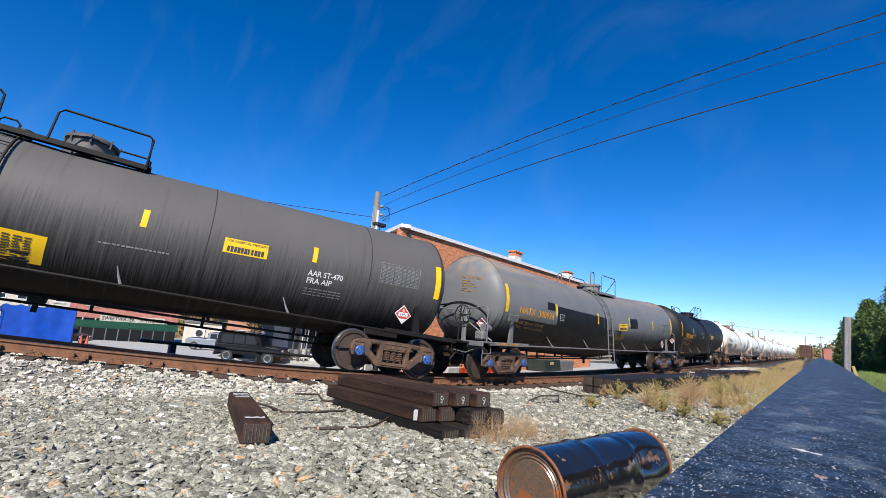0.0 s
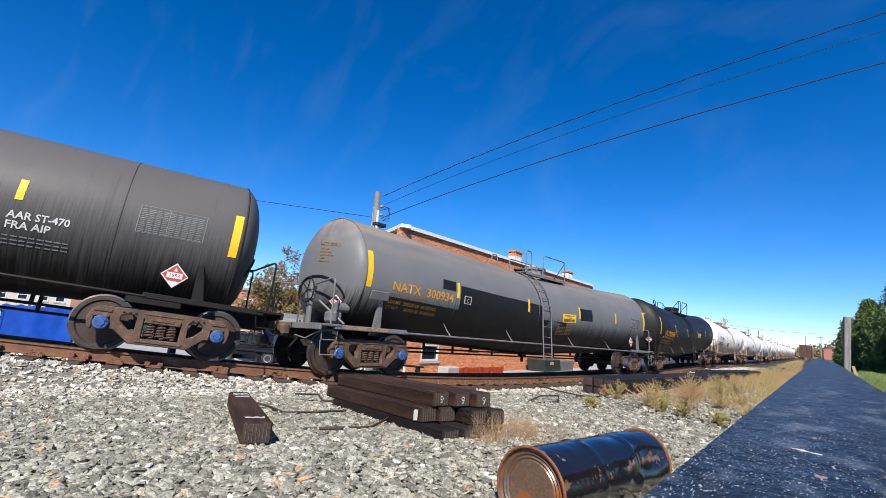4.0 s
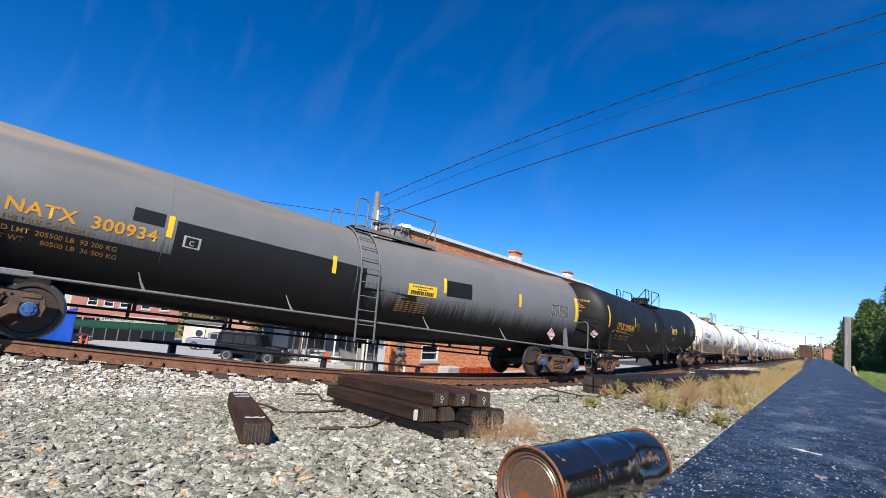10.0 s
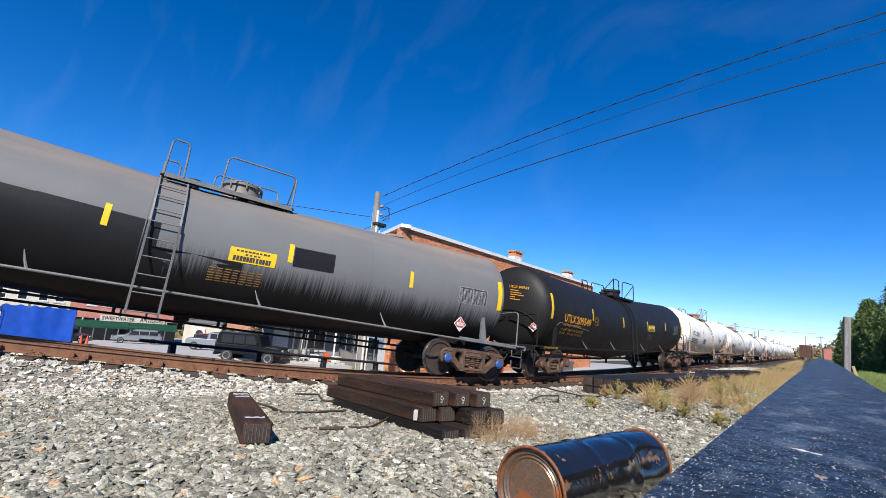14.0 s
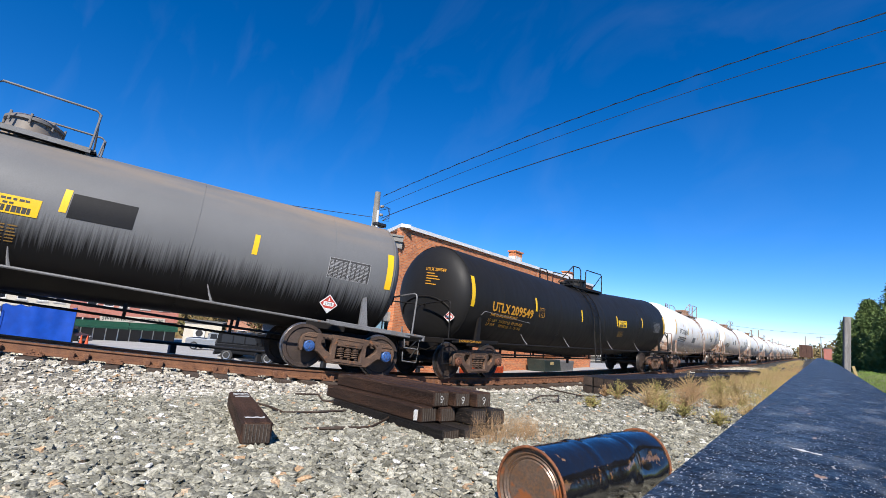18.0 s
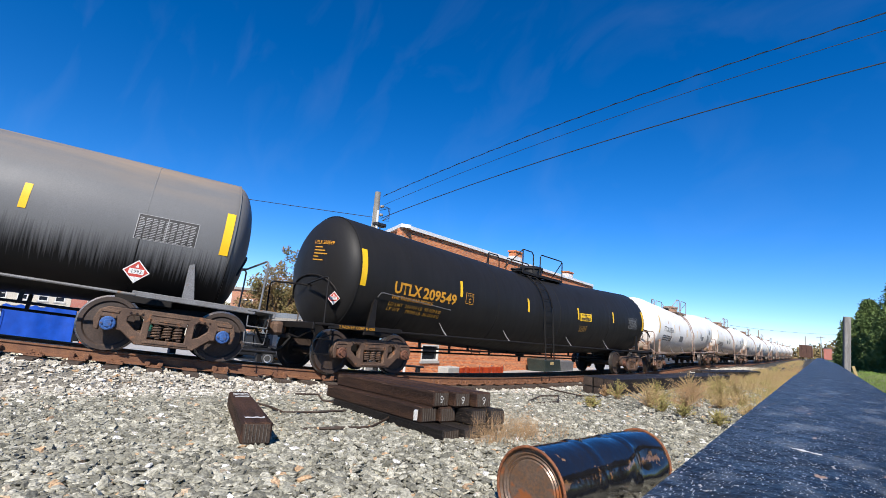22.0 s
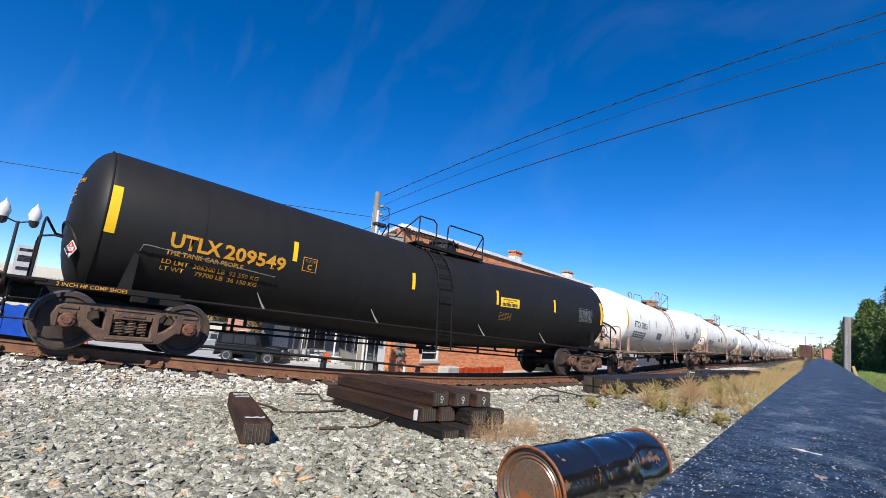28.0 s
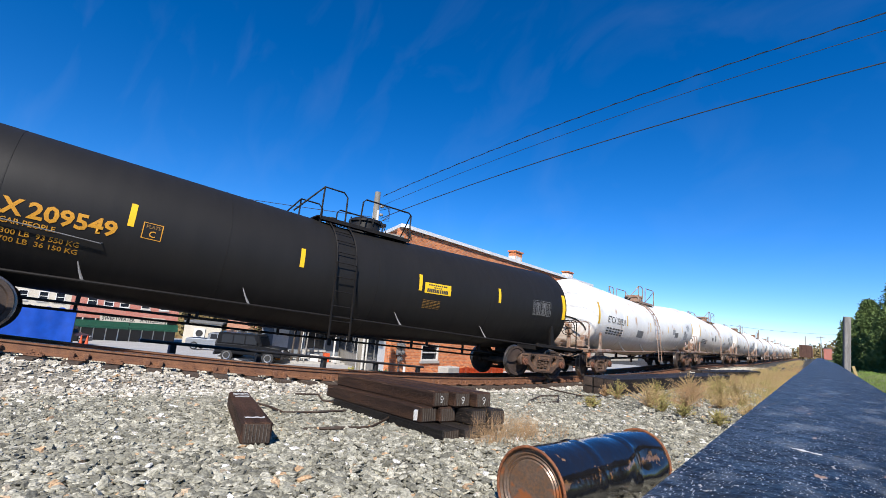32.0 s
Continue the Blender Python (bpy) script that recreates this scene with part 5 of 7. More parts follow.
def brick_material(name, c1, c2, mortar, w=0.22, h=0.075, rough=0.85):
    m = bpy.data.materials.new(name)
    m.use_nodes = True
    n, l = m.node_tree.nodes, m.node_tree.links
    b = n["Principled BSDF"]
    b.inputs["Roughness"].default_value = rough
    tc, sep, add, com = n.new("ShaderNodeTexCoord"), n.new("ShaderNodeSeparateXYZ"), n.new("ShaderNodeMath"), n.new("ShaderNodeCombineXYZ")
    l.new(tc.outputs["Object"], sep.inputs[0])
    l.new(sep.outputs["X"], add.inputs[0])
    l.new(sep.outputs["Y"], add.inputs[1])
    l.new(add.outputs[0], com.inputs["X"])
    l.new(sep.outputs["Z"], com.inputs["Y"])
    t = n.new("ShaderNodeTexBrick")
    t.inputs["Scale"].default_value = 1.0
    t.inputs["Brick Width"].default_value, t.inputs["Row Height"].default_value, t.inputs["Mortar Size"].default_value = w, h, 0.009
    t.inputs["Color1"].default_value, t.inputs["Color2"].default_value, t.inputs["Mortar"].default_value = (*c1, 1), (*c2, 1), (*mortar, 1)
    l.new(com.outputs[0], t.inputs["Vector"])
    nz = n.new("ShaderNodeTexNoise")
    nz.inputs["Scale"].default_value, nz.inputs["Detail"].default_value = 0.7, 6
    l.new(tc.outputs["Object"], nz.inputs["Vector"])
    x = n.new("ShaderNodeMix")
    x.data_type, x.blend_type = "RGBA", "MULTIPLY"
    x.inputs[0].default_value = 0.55
    l.new(t.outputs["Color"], x.inputs[6])
    l.new(nz.outputs["Color"], x.inputs[7])
    mr = n.new("ShaderNodeMapRange")
    mr.inputs["From Min"].default_value, mr.inputs["From Max"].default_value = 0.3, 0.7
    mr.inputs["To Min"].default_value = 0.72
    l.new(nz.outputs["Fac"], mr.inputs["Value"])
    l.new(mr.outputs[0], x.inputs[7])
    l.new(x.outputs[2], b.inputs["Base Color"])
    bp = n.new("ShaderNodeBump")
    bp.inputs["Strength"].default_value, bp.inputs["Distance"].default_value = 0.5, 0.01
    l.new(t.outputs["Fac"], bp.inputs["Height"])
    bp.invert = True
    l.new(bp.outputs[0], b.inputs["Normal"])
    return m


M_brick = brick_material("orange_red_brick", (0.78, 0.26, 0.085), (0.44, 0.12, 0.042), (0.48, 0.3, 0.19), 0.24, 0.085)
flecks(M_brick, (0.55, 0.36, 0.25), 4, 0.66, 0.12)
flecks(M_brick, (0.2, 0.06, 0.035), 9, 0.62, 0.12, (1, 1, 2))
M_brick2 = brick_material("dark_red_brick", (0.48, 0.14, 0.1), (0.38, 0.11, 0.08), (0.36, 0.24, 0.19))
M_cream = material("cream_plaster", (0.62, 0.57, 0.47), (0.54, 0.49, 0.4), 1.5, 0.8, 0, 0.15, 30)
M_coping = material("bright_white_coping", (0.86, 0.86, 0.84), (0.78, 0.78, 0.76), 2, 0.7, 0, 0.05, 40)
M_trim = material("grey_cornice_paint", (0.36, 0.33, 0.29), (0.26, 0.24, 0.21), 3, 0.7, 0, 0.1, 40)
M_green = material("dark_green_awning", (0.015, 0.14, 0.085), (0.012, 0.1, 0.06), 3, 0.6, 0, 0.1, 40)
M_roof = material("grey_flat_roof", (0.2, 0.2, 0.2), (0.14, 0.14, 0.14), 2, 0.9, 0, 0.2, 30)
M_tarp = material("blue_tarpaulin", (0.01, 0.09, 0.56), (0.009, 0.075, 0.47), 1.2, 0.45, 0, 0.12, 5, dist=0.03, grit=0.8)
M_orange = material("orange_plastic", (0.75, 0.12, 0.03), (0.6, 0.09, 0.025), 5, 0.5, 0, 0.05)
M_concrete = material("pale_concrete", (0.5, 0.48, 0.44), (0.4, 0.385, 0.355), 2, 0.9, 0, 0.2, 40)
M_darkpaint = material("dark_painted_steel", (0.02, 0.02, 0.022), (0.03, 0.028, 0.028), 5, 0.5, 0, 0.1, 40)
M_pole = material("silvered_wood_pole", (0.36, 0.33, 0.28), (0.24, 0.215, 0.18), 3, 0.9, 0, 0.4, 40, stretch=(5, 5, 0.5))


class Face:
    """A wall seen as a plane: u runs along it, v up it, out is in front of it."""
    def __init__(self, o, e, z0):
        self.o, self.z0 = Vector((o[0], o[1], 0)), z0
        d = Vector((e[0] - o[0], e[1] - o[1], 0))
        self.len = d.length
        self.u = d.normalized()
        self.n = Vector((self.u.y, -self.u.x, 0))

    def at(self, u, z, out=0.0):
        return self.o + self.u * u + self.n * out + Vector((0, 0, z))

    def slab(self, bm, u0, u1, z0, z1, o0, o1, mi=0):
        q = [self.at(u, z, o) for o in (o0, o1) for u, z in ((u0, z0), (u1, z0), (u1, z1), (u0, z1))]
        v = [bm.verts.new(p) for p in q]
        for f in ((0, 1, 2, 3), (7, 6, 5, 4), (0, 4, 5, 1), (1, 5, 6, 2), (2, 6, 7, 3), (3, 7, 4, 0)):
            bm.faces.new([v[i] for i in f]).material_index = mi
        return bm


def wall_with_holes(face, u0, u1, z0, z1, holes, thick, mat, parent, name="wall"):
    """A wall of real thickness, cut through where the openings are."""
    us = sorted({u0, u1, *[h[0] for h in holes], *[h[1] for h in holes]})
    zs = sorted({z0, z1, *[h[2] for h in holes], *[h[3] for h in holes]})
    bm = bmesh.new()
    for a, b in zip(us, us[1:]):
        for c, d in zip(zs, zs[1:]):
            m, k = (a + b) / 2, (c + d) / 2
            if not any(h[0] < m < h[1] and h[2] < k < h[3] for h in holes):
                face.slab(bm, a, b, c, d, 0, -thick)
    bmesh.ops.remove_doubles(bm, verts=bm.verts, dist=1e-4)
    return part(name, bm, mat, parent)


def window(face, u0, u1, z0, z1, parent, frame_mat, bars_v=1, bars_h=1, sill=True, depth=0.12, hood=False):
    bm = bmesh.new()
    t = 0.09
    for a, b, c, d in ((u0, u0 + t, z0, z1), (u1 - t, u1, z0, z1), (u0 + t, u1 - t, z1 - t, z1), (u0 + t, u1 - t, z0, z0 + t)):
        face.slab(bm, a, b, c, d, 0.02, -depth)
    for k in range(1, bars_v + 1):
        m = u0 + (u1 - u0) * k / (bars_v + 1)
        face.slab(bm, m - 0.03, m + 0.03, z0 + t, z1 - t, -0.03, -depth)
    for k in range(1, bars_h + 1):
        m = z0 + (z1 - z0) * k / (bars_h + 1)
        face.slab(bm, u0 + t, u1 - t, m - 0.03, m + 0.03, -0.025, -depth)
    w = part("window", bm, frame_mat, parent)
    bm = bmesh.new()
    face.slab(bm, u0 + t, u1 - t, z0 + t, z1 - t, -depth + 0.02, -depth - 0.01)
    part("pane", bm, M_glass, w)
    if sill:
        bm = bmesh.new()
        face.slab(bm, u0 - 0.08, u1 + 0.08, z0 - 0.14, z0, 0.08, -0.05)
        part("sill", bm, frame_mat if hood else M_concrete, w)
    if hood:
        bm = bmesh.new()
        n = 10
        mid, r = (u0 + u1) / 2, (u1 - u0) / 2 + 0.05
        for k in range(n):
            a0, a1 = math.pi * k / n, math.pi * (k + 1) / n
            q = []
            for rr in (r, r - 0.14):
                for a in (a0, a1):
                    q.append((mid + rr * math.cos(a), z1 + 0.45 * rr * math.sin(a)))
            v = [bm.verts.new(face.at(*p, o)) for o in (0.06, -0.02) for p in q]
            for f in ((0, 1, 3, 2), (4, 6, 7, 5), (0, 4, 5, 1), (2, 3, 7, 6)):
                bm.faces.new([v[i] for i in f])
        part("arch", bm, frame_mat, w)
    return w


# brick corner building
bb = empty("brick_building", (0, 0, 0), "two-storey orange brick corner building with white coping", "building")
long_wall = Face((-18.0, 47.5), (-18.0, 18.8), -1.6)
front = Face((-18.0, 18.8), (-29.0, 24.5), -1.6)
long_wall.n, front.n = Vector((1, 0, 0)), Vector((-front.u.y, front.u.x, 0)) if front.u.x > 0 else Vector((front.u.y, -front.u.x, 0)) * -1
if front.n.y > 0:
    front.n = -front.n
LW = long_wall.len
holes = [(LW - 4.2, LW - 2.6, -0.68, 0.25)]
wall_with_holes(long_wall, 0, LW, -2.5, 6.6, holes, 0.35, M_brick, bb)
window(long_wall, *holes[0], bb, M_white, 0, 1, True)
fw = [(0.5, 1.9, 2.95, 4.75), (3.0, 4.4, 2.9, 4.7), (5.6, 7.0, 2.9, 4.7), (8.2, 9.6, 2.9, 4.7)]
wall_with_holes(front, 0.36, front.len, 1.9, 6.6, fw, 0.35, M_brick, bb)
for w in fw:
    window(front, *w, bb, M_white, 0, 1, True, 0.14, True)
bm = bmesh.new()
front.slab(bm, 0.36, front.len, -2.6, 1.4, -0.05, -0.35)
part("shop_front", bm, M_trim, bb)
for k in range(5):
    u = 0.7 + k * 2.35
    bm = bmesh.new()
    front.slab(bm, u, u + 1.95, -0.9, 1.1, 0.0, -0.06)
    part("shop_window", bm, M_glass, bb)
bm = bmesh.new()
front.slab(bm, 0.2, front.len, 1.4, 1.9, 0.25, -0.35)
part("fascia", bm, M_trim, bb)
bm = bmesh.new()
front.slab(bm, 0.6, 5.4, 0.35, 1.35, 0.32, 0.27)
part("shop_sign", bm, material("pale_blue_sign", (0.35, 0.55, 0.62), (0.25, 0.42, 0.5), 4, 0.5), bb, "pale blue shop sign")
bm = bmesh.new()
front.slab(bm, -0.25, front.len, 5.75, 6.0, 0.75, -0.05)
front.slab(bm, -0.15, front.len, 5.4, 5.75, 0.35, -0.05)
front.slab(bm, -0.3, front.len, 6.0, 6.1, 0.9, -0.05)
part("cornice", bm, M_trim, bb)
for k in range(16):
    u = 0.1 + k * 0.78
    bm = bmesh.new()
    front.slab(bm, u, u + 0.2, 5.25, 5.75, 0.68, 0.3)
    part("bracket", bm, M_trim, bb)
bm = bmesh.new()
front.slab(bm, -0.15, front.len, 6.6, 6.8, 0.12, -0.45)
part("coping", bm, M_coping, bb)
bm = bmesh.new()
long_wall.slab(bm, 0, LW - 0.1, 6.6, 6.8, 0.14, -0.45)
part("coping", bm, M_coping, bb)
bm = bmesh.new()
bm.faces.new([bm.verts.new((x, y, 5.9)) for x, y in ((-18.3, 19.2), (-18.3, 47.2), (-28.8, 47.2), (-28.8, 24.8))])
bmesh.ops.extrude_face_region(bm, geom=list(bm.faces))
part("roof", bm, M_roof, bb)
for a, b in (((-29.0, 24.6), (-29.0, 47.5)), ((-29.0, 47.5), (-18.0, 47.5))):
    f = Face(a, b, -1.7)
    wall_with_holes(f, 0.02, f.len - 0.02, -2.6, 6.6, [], 0.35, M_brick2, bb)
for y, h in ((32.3, 0.95), (42.3, 0.75)):
    bm = bmesh.new()
    box(bm, (-18.45, y, 6.6 + h / 2), (0.6, 1.1, h), bevel=0.01)
    box(bm, (-18.45, y, 6.6 + h), (0.75, 1.25, 0.12), bevel=0.01)
    ch = part("chimney", bm, M_brick, bb)
    bm = bmesh.new()
    box(bm, (-18.14, y - 0.05, 6.9), (0.04, 0.9, 0.55))
    box(bm, (-18.45, y - 0.57, 6.9), (0.55, 0.04, 0.55))
    part("flashing", bm, M_white, ch)
# at the foot of the long wall
bm = bmesh.new()
for k, (dy, dz) in enumerate(((0, 0.25), (0.3, 0.25), (0, -0.1), (0.3, -0.1), (0.15, -0.45))):
    box(bm, (-17.85, 19.3 + dy, -0.1 + dz), (0.16, 0.24, 0.3), bevel=0.03)
    lathe(bm, [(0, 0), (0, 0.09), (0.1, 0.08), (0.12, 0)], (-17.77, 19.3 + dy, -0.1 + dz), (1, 0, 0), 12)
tube(bm, [(-17.88, 19.45, -1.6), (-17.88, 19.45, 1.2)], 0.04)
tagged(part("electric_meters", bm, M_grey_steel), "grey electric meters and conduit on a brick wall", "meter")
fence = empty("safety_fence", (0, 0, 0), "sagging orange plastic safety fence by the brick wall", "fence")
for k in range(5):
    bm = bmesh.new()
    tube(bm, [(-16.5, 22.4 + 1.45 * k, -1.6), (-16.5, 22.4 + 1.45 * k, -0.82)], 0.03, 6)
    part("post", bm, M_post, fence)
for k in range(4):
    bm = bmesh.new()
    g = []
    for i in range(7):
        y = 22.4 + 1.45 * (k + i / 6)
        sag = 0.07 * math.sin(math.pi * i / 6)
        g.append([bm.verts.new((-16.46 + 0.03 * math.sin(i * 2), y, z)) for z in (-1.45, -1.15, -0.87 - sag)])
    for a, b in zip(g, g[1:]):
        for j in range(2):
            bm.faces.new((a[j], b[j], b[j + 1], a[j + 1]))
    bmesh.ops.solidify(bm, geom=list(bm.faces), thickness=0.012)
    part("netting", bm, M_orange, fence)
block = part("stone_block", box(bmesh.new(), (-16.6, 22.3, -1.15), (0.7, 1.3, 0.62), Euler((0, 0, 0.1)).to_matrix(), 0.05), M_concrete)
tagged(block, "pale chipped stone block by the safety fence", "stone block")
bm = bmesh.new()
tube(bm, [(-16.5, 18.4, -1.6), (-16.5, 18.4, -0.8), (-16.5, 18.35, -0.74)], [0.07, 0.07, 0.03], 10)
tagged(part("bollard", bm, M_white, smooth=True), "short white pipe bollard by the brick corner", "bollard")
bm = bmesh.new()
front.slab(bm, 0.45, 1.9, -1.75, 0.7, 0.06, 0.01)
part("door", bm, M_white, bb, "plain white door panel")
M_dkgreen = material("dark_green_steel", (0.03, 0.045, 0.035), (0.02, 0.03, 0.025), 4, 0.55, 0, 0.1)
tr = empty("dumpster", (-16.9, 35.9, -1.6), "dark green steel dumpster with a grey side", "dumpster")
bm = bmesh.new()
prism(bm, [(-1.9, 0.0), (-2.2, 1.1), (0.6, 1.1), (0.9, 0.0)], -0.8, 0.7)
bmesh.ops.bevel(bm, geom=list(bm.edges), offset=0.03, segments=1, affect="EDGES")
part("body", bm, M_dkgreen, tr)
bm = bmesh.new()
prism(bm, [(0.95, 0.0), (0.65, 1.0), (3.4, 1.0), (3.2, 0.0)], -0.8, 0.7)
bmesh.ops.bevel(bm, geom=list(bm.edges), offset=0.03, segments=1, affect="EDGES")
part("side_bin", bm, M_grey_steel, tr)
bm = bmesh.new()
box(bm, (0.712, -0.9, 0.85), (0.012, 0.6, 0.22))
part("placard", bm, M_straw, tr)

# utility pole and its wires
pole = empty("utility_pole", (-14.0, 13.05, -1.3), "silvered wooden utility pole with conduits and wires", "utility pole")
bm = bmesh.new()
tube(bm, [(0, 0, -0.2), (0, 0, 4), (-0.02, -0.05, 7.9)], [0.17, 0.15, 0.115], 14)
part("shaft", bm, M_pole, pole)
for dx, dy, top, r in ((0.2, -0.1, 7.1, 0.05), (0.16, 0.12, 6.6, 0.035), (-0.2, -0.02, 7.3, 0.04)):
    bm = bmesh.new()
    tube(bm, [(dx, dy, 0), (dx * 0.85, dy, top)], r, 8)
    part("conduit", bm, M_white, pole)
bm = bmesh.new()
box(bm, (0.12, 0.1, 6.55), (0.3, 0.55, 0.14), bevel=0.03)
part("splice_box", bm, M_darkpaint, pole)
bm = bmesh.new()
for k in range(3):
    pts = [(0.12, 0.05, 7.35 - 0.1 * k), (0.3, 0.3 + 0.06 * k, 7.3), (0.3, 0.42, 7.0 - 0.12 * k), (0.16, 0.2, 6.75)]
    tube(bm, pts, 0.014, 5, cap=False)
part("jumper_wire", bm, M_darkpaint, pole)
for k, z in enumerate((7.3, 6.95)):
    bm = bmesh.new()
    lathe(bm, [(0, 0), (0, 0.05), (0.04, 0.07), (0.08, 0.05), (0.12, 0.06), (0.14, 0)], (0.13, 0.05, z), (1, 0.3, 0), 10)
    part("insulator", bm, M_trim, pole)


def wire(p, q, r, label, sag=0.0, name="overhead_wire", twist=False):
    p, q = Vector(p), Vector(q)
    bm = bmesh.new()
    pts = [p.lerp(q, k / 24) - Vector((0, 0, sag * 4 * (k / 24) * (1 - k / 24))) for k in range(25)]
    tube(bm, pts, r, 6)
    if twist:
        n = 160
        tube(bm, [p.lerp(q, k / n) - Vector((0, 0, sag * 4 * (k / n) * (1 - k / n))) + Vector((0.014 * math.cos(k * 1.9), 0.014 * math.cos(k * 1.9 + 1), 0.014 * math.sin(k * 1.9))) for k in range(n + 1)], r * 0.8, 4)
    return tagged(part(name, bm, M_darkpaint), label, "wire", "overhead wires")


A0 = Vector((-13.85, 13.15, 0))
# negative sag arches these wires upward to fit the camera's view
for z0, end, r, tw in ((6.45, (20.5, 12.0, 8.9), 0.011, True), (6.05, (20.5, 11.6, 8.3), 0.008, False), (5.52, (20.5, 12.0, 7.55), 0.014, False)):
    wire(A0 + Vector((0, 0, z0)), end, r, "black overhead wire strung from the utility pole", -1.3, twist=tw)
wire((-14.1, 13.0, 5.55), (-38, -20, 6.6), 0.012, "black overhead wire crossing the street", 0.3)
wire((-14.1, 13.0, 5.2), (-21, 13.6, 3.9), 0.012, "black service wire to the brick building")
wire((-14.1, 13.0, 5.0), (-20, 19.2, 4.6), 0.012, "black service wire to the brick building")
far_end = empty("utility_pole", (20.5, 12.0, 0.2), "wooden utility pole carrying wires over the yard", "utility pole")
bm = bmesh.new()
tube(bm, [(0, 0, -0.2), (0, 0, 10.6)], [0.18, 0.13], 12)
part("shaft", bm, M_pole, far_end)

# row of shops across the street
shops = empty("shop_row", (0, 0, 0), "red brick shop row with green awning and cream sign", "building")
SF = Face((-68.9, 14.0), (-63.9, 28.5), -3.6)
if SF.n.x < 0:
    SF.n = -SF.n
holes = [(u, u + 1.0, 0.15, 1.2) for u in (4.9, 6.5, 8.1, 10.3, 12.3)]
wall_with_holes(SF, 3.4, 14.5, -1.3, 3.0, holes, 0.3, M_brick2, shops)
for h in holes:
    window(SF, *h, shops, M_white, 0, 1)
bm = bmesh.new()
SF.slab(bm, 3.4, 9.0, 3.0, 3.4, 0.05, -0.3)
part("parapet", bm, M_brick2, shops)
for k in range(22):
    bm = bmesh.new()
    SF.slab(bm, 3.7 + k * 0.24, 3.82 + k * 0.24, 2.35, 2.6, 0.1, 0)
    part("dentil", bm, M_brick2, shops)
bm = bmesh.new()
SF.slab(bm, 3.4, 14.5, -4.5, -1.3, -0.5, -0.8)
part("shop_wall", bm, M_darkpaint, shops)
for k in range(9):
    u = 3.5 + k * 1.22
    bm = bmesh.new()
    SF.slab(bm, u, u + 0.1, -4.5, -1.3, 0.0, -0.5)
    SF.slab(bm, u, u + 1.2, -2.15, -2.05, -0.4, -0.5)
    part("mullion", bm, M_white, shops)
    bm = bmesh.new()
    SF.slab(bm, u + 0.12, u + 1.2, -3.9, -2.15, -0.45, -0.48)
    part("shop_window", bm, M_glass, shops)
bm = bmesh.new()
for a, b in ((3.3, 9.4), (9.45, 14.6)):
    q = [SF.at(u, z, o) for u in (a, b) for z, o in ((-1.55, 0.0), (-2.1, 1.3), (-2.35, 1.3), (-2.3, 1.25))]
    v = [bm.verts.new(p) for p in q]
    for i in range(3):
        bm.faces.new((v[i], v[i + 4], v[i + 5], v[i + 1]))
bmesh.ops.solidify(bm, geom=list(bm.faces), thickness=0.03)
part("awning", bm, M_green, shops)
bm = bmesh.new()
SF.slab(bm, 6.4, 13.1, -1.55, -0.85, 0.14, 0.0)
sb = part("sign_board", bm, M_cream, shops, "cream shop sign board")
letters("sign_words", "SWEETWATER    ANTIQUES", 0.62, M_darkpaint, sb, lambda u, v: SF.at(9.75 + u * 0.82, -1.42 + v, 0.145), align="CENTER", bold=0.03)
bm = bmesh.new()
SF.slab(bm, 3.4, 14.5, 2.5, 2.6, -0.3, -14)
part("roof", bm, M_roof, shops)
for a, b in ((14.2, 14.5), (3.4, 3.7)):
    bm = bmesh.new()
    SF.slab(bm, a, b, -4.6, 2.6, -0.8, -14)
    part("side_wall", bm, M_brick2, shops)

cream = empty("cream_shop", (0, 0, 0), "cream plastered shop with dark sign beside the red row", "building")
holes = [(u, u + 0.9, 0.2, 1.3) for u in (-5.0, -3.2, -1.4, 0.4, 1.9)]
wall_with_holes(SF, -7.0, 3.38, -4.6, 4.0, holes, 0.3, M_cream, cream)
for h in holes:
    window(SF, *h, cream, M_white, 0, 1)
for k in range(30):
    bm = bmesh.new()
    SF.slab(bm, -6.8 + k * 0.33, -6.62 + k * 0.33, 2.6, 2.85, 0.1, 0)
    part("dentil", bm, M_trim, cream)
bm = bmesh.new()
SF.slab(bm, -2.5, 2.6, -1.2, -0.5, 0.12, 0)
cs = part("sign_board", bm, M_darkpaint, cream, "dark shop sign board")
bm = bmesh.new()
for k in range(6):
    SF.slab(bm, -2.2 + k * 0.75, -1.65 + k * 0.75, -1.0, -0.7, 0.135, 0.12)
part("sign_bars", bm, M_white, cs)
bm = bmesh.new()
SF.slab(bm, -7, 3.38, 3.4, 3.5, -0.3, -14)
part("roof", bm, M_roof, cream)

# pale shops with a porch near the brick building
porch = empty("porch_shop", (0, 0, 0), "white-columned porch shop beside the brick building", "building")
PF = Face((-31.5, 19.5), (-26.5, 28.5), -1.9)
if PF.n.x < 0:
    PF.n = -PF.n
# wall colour darkened to stand for the shade under the porch roof
wall_with_holes(PF, 0, 9.0, -2.3, 1.3, [(0.8, 1.9, -1.8, 0.4), (3.0, 4.6, -1.2, 0.4), (5.6, 6.7, -1.8, 0.4)], 0.25, material("shaded_porch_siding", (0.2, 0.23, 0.26), (0.15, 0.17, 0.2), 1.0, 0.7, 0, 0.2, 20), porch)
for u0, u1 in ((0.8, 1.9), (5.6, 6.7)):
    bm = bmesh.new()
    PF.slab(bm, u0, u1, -1.8, 0.4, -0.08, -0.14)
    part("door", bm, M_white, porch)
window(PF, 3.0, 4.6, -1.2, 0.4, porch, M_white, 1, 0)
bm = bmesh.new()
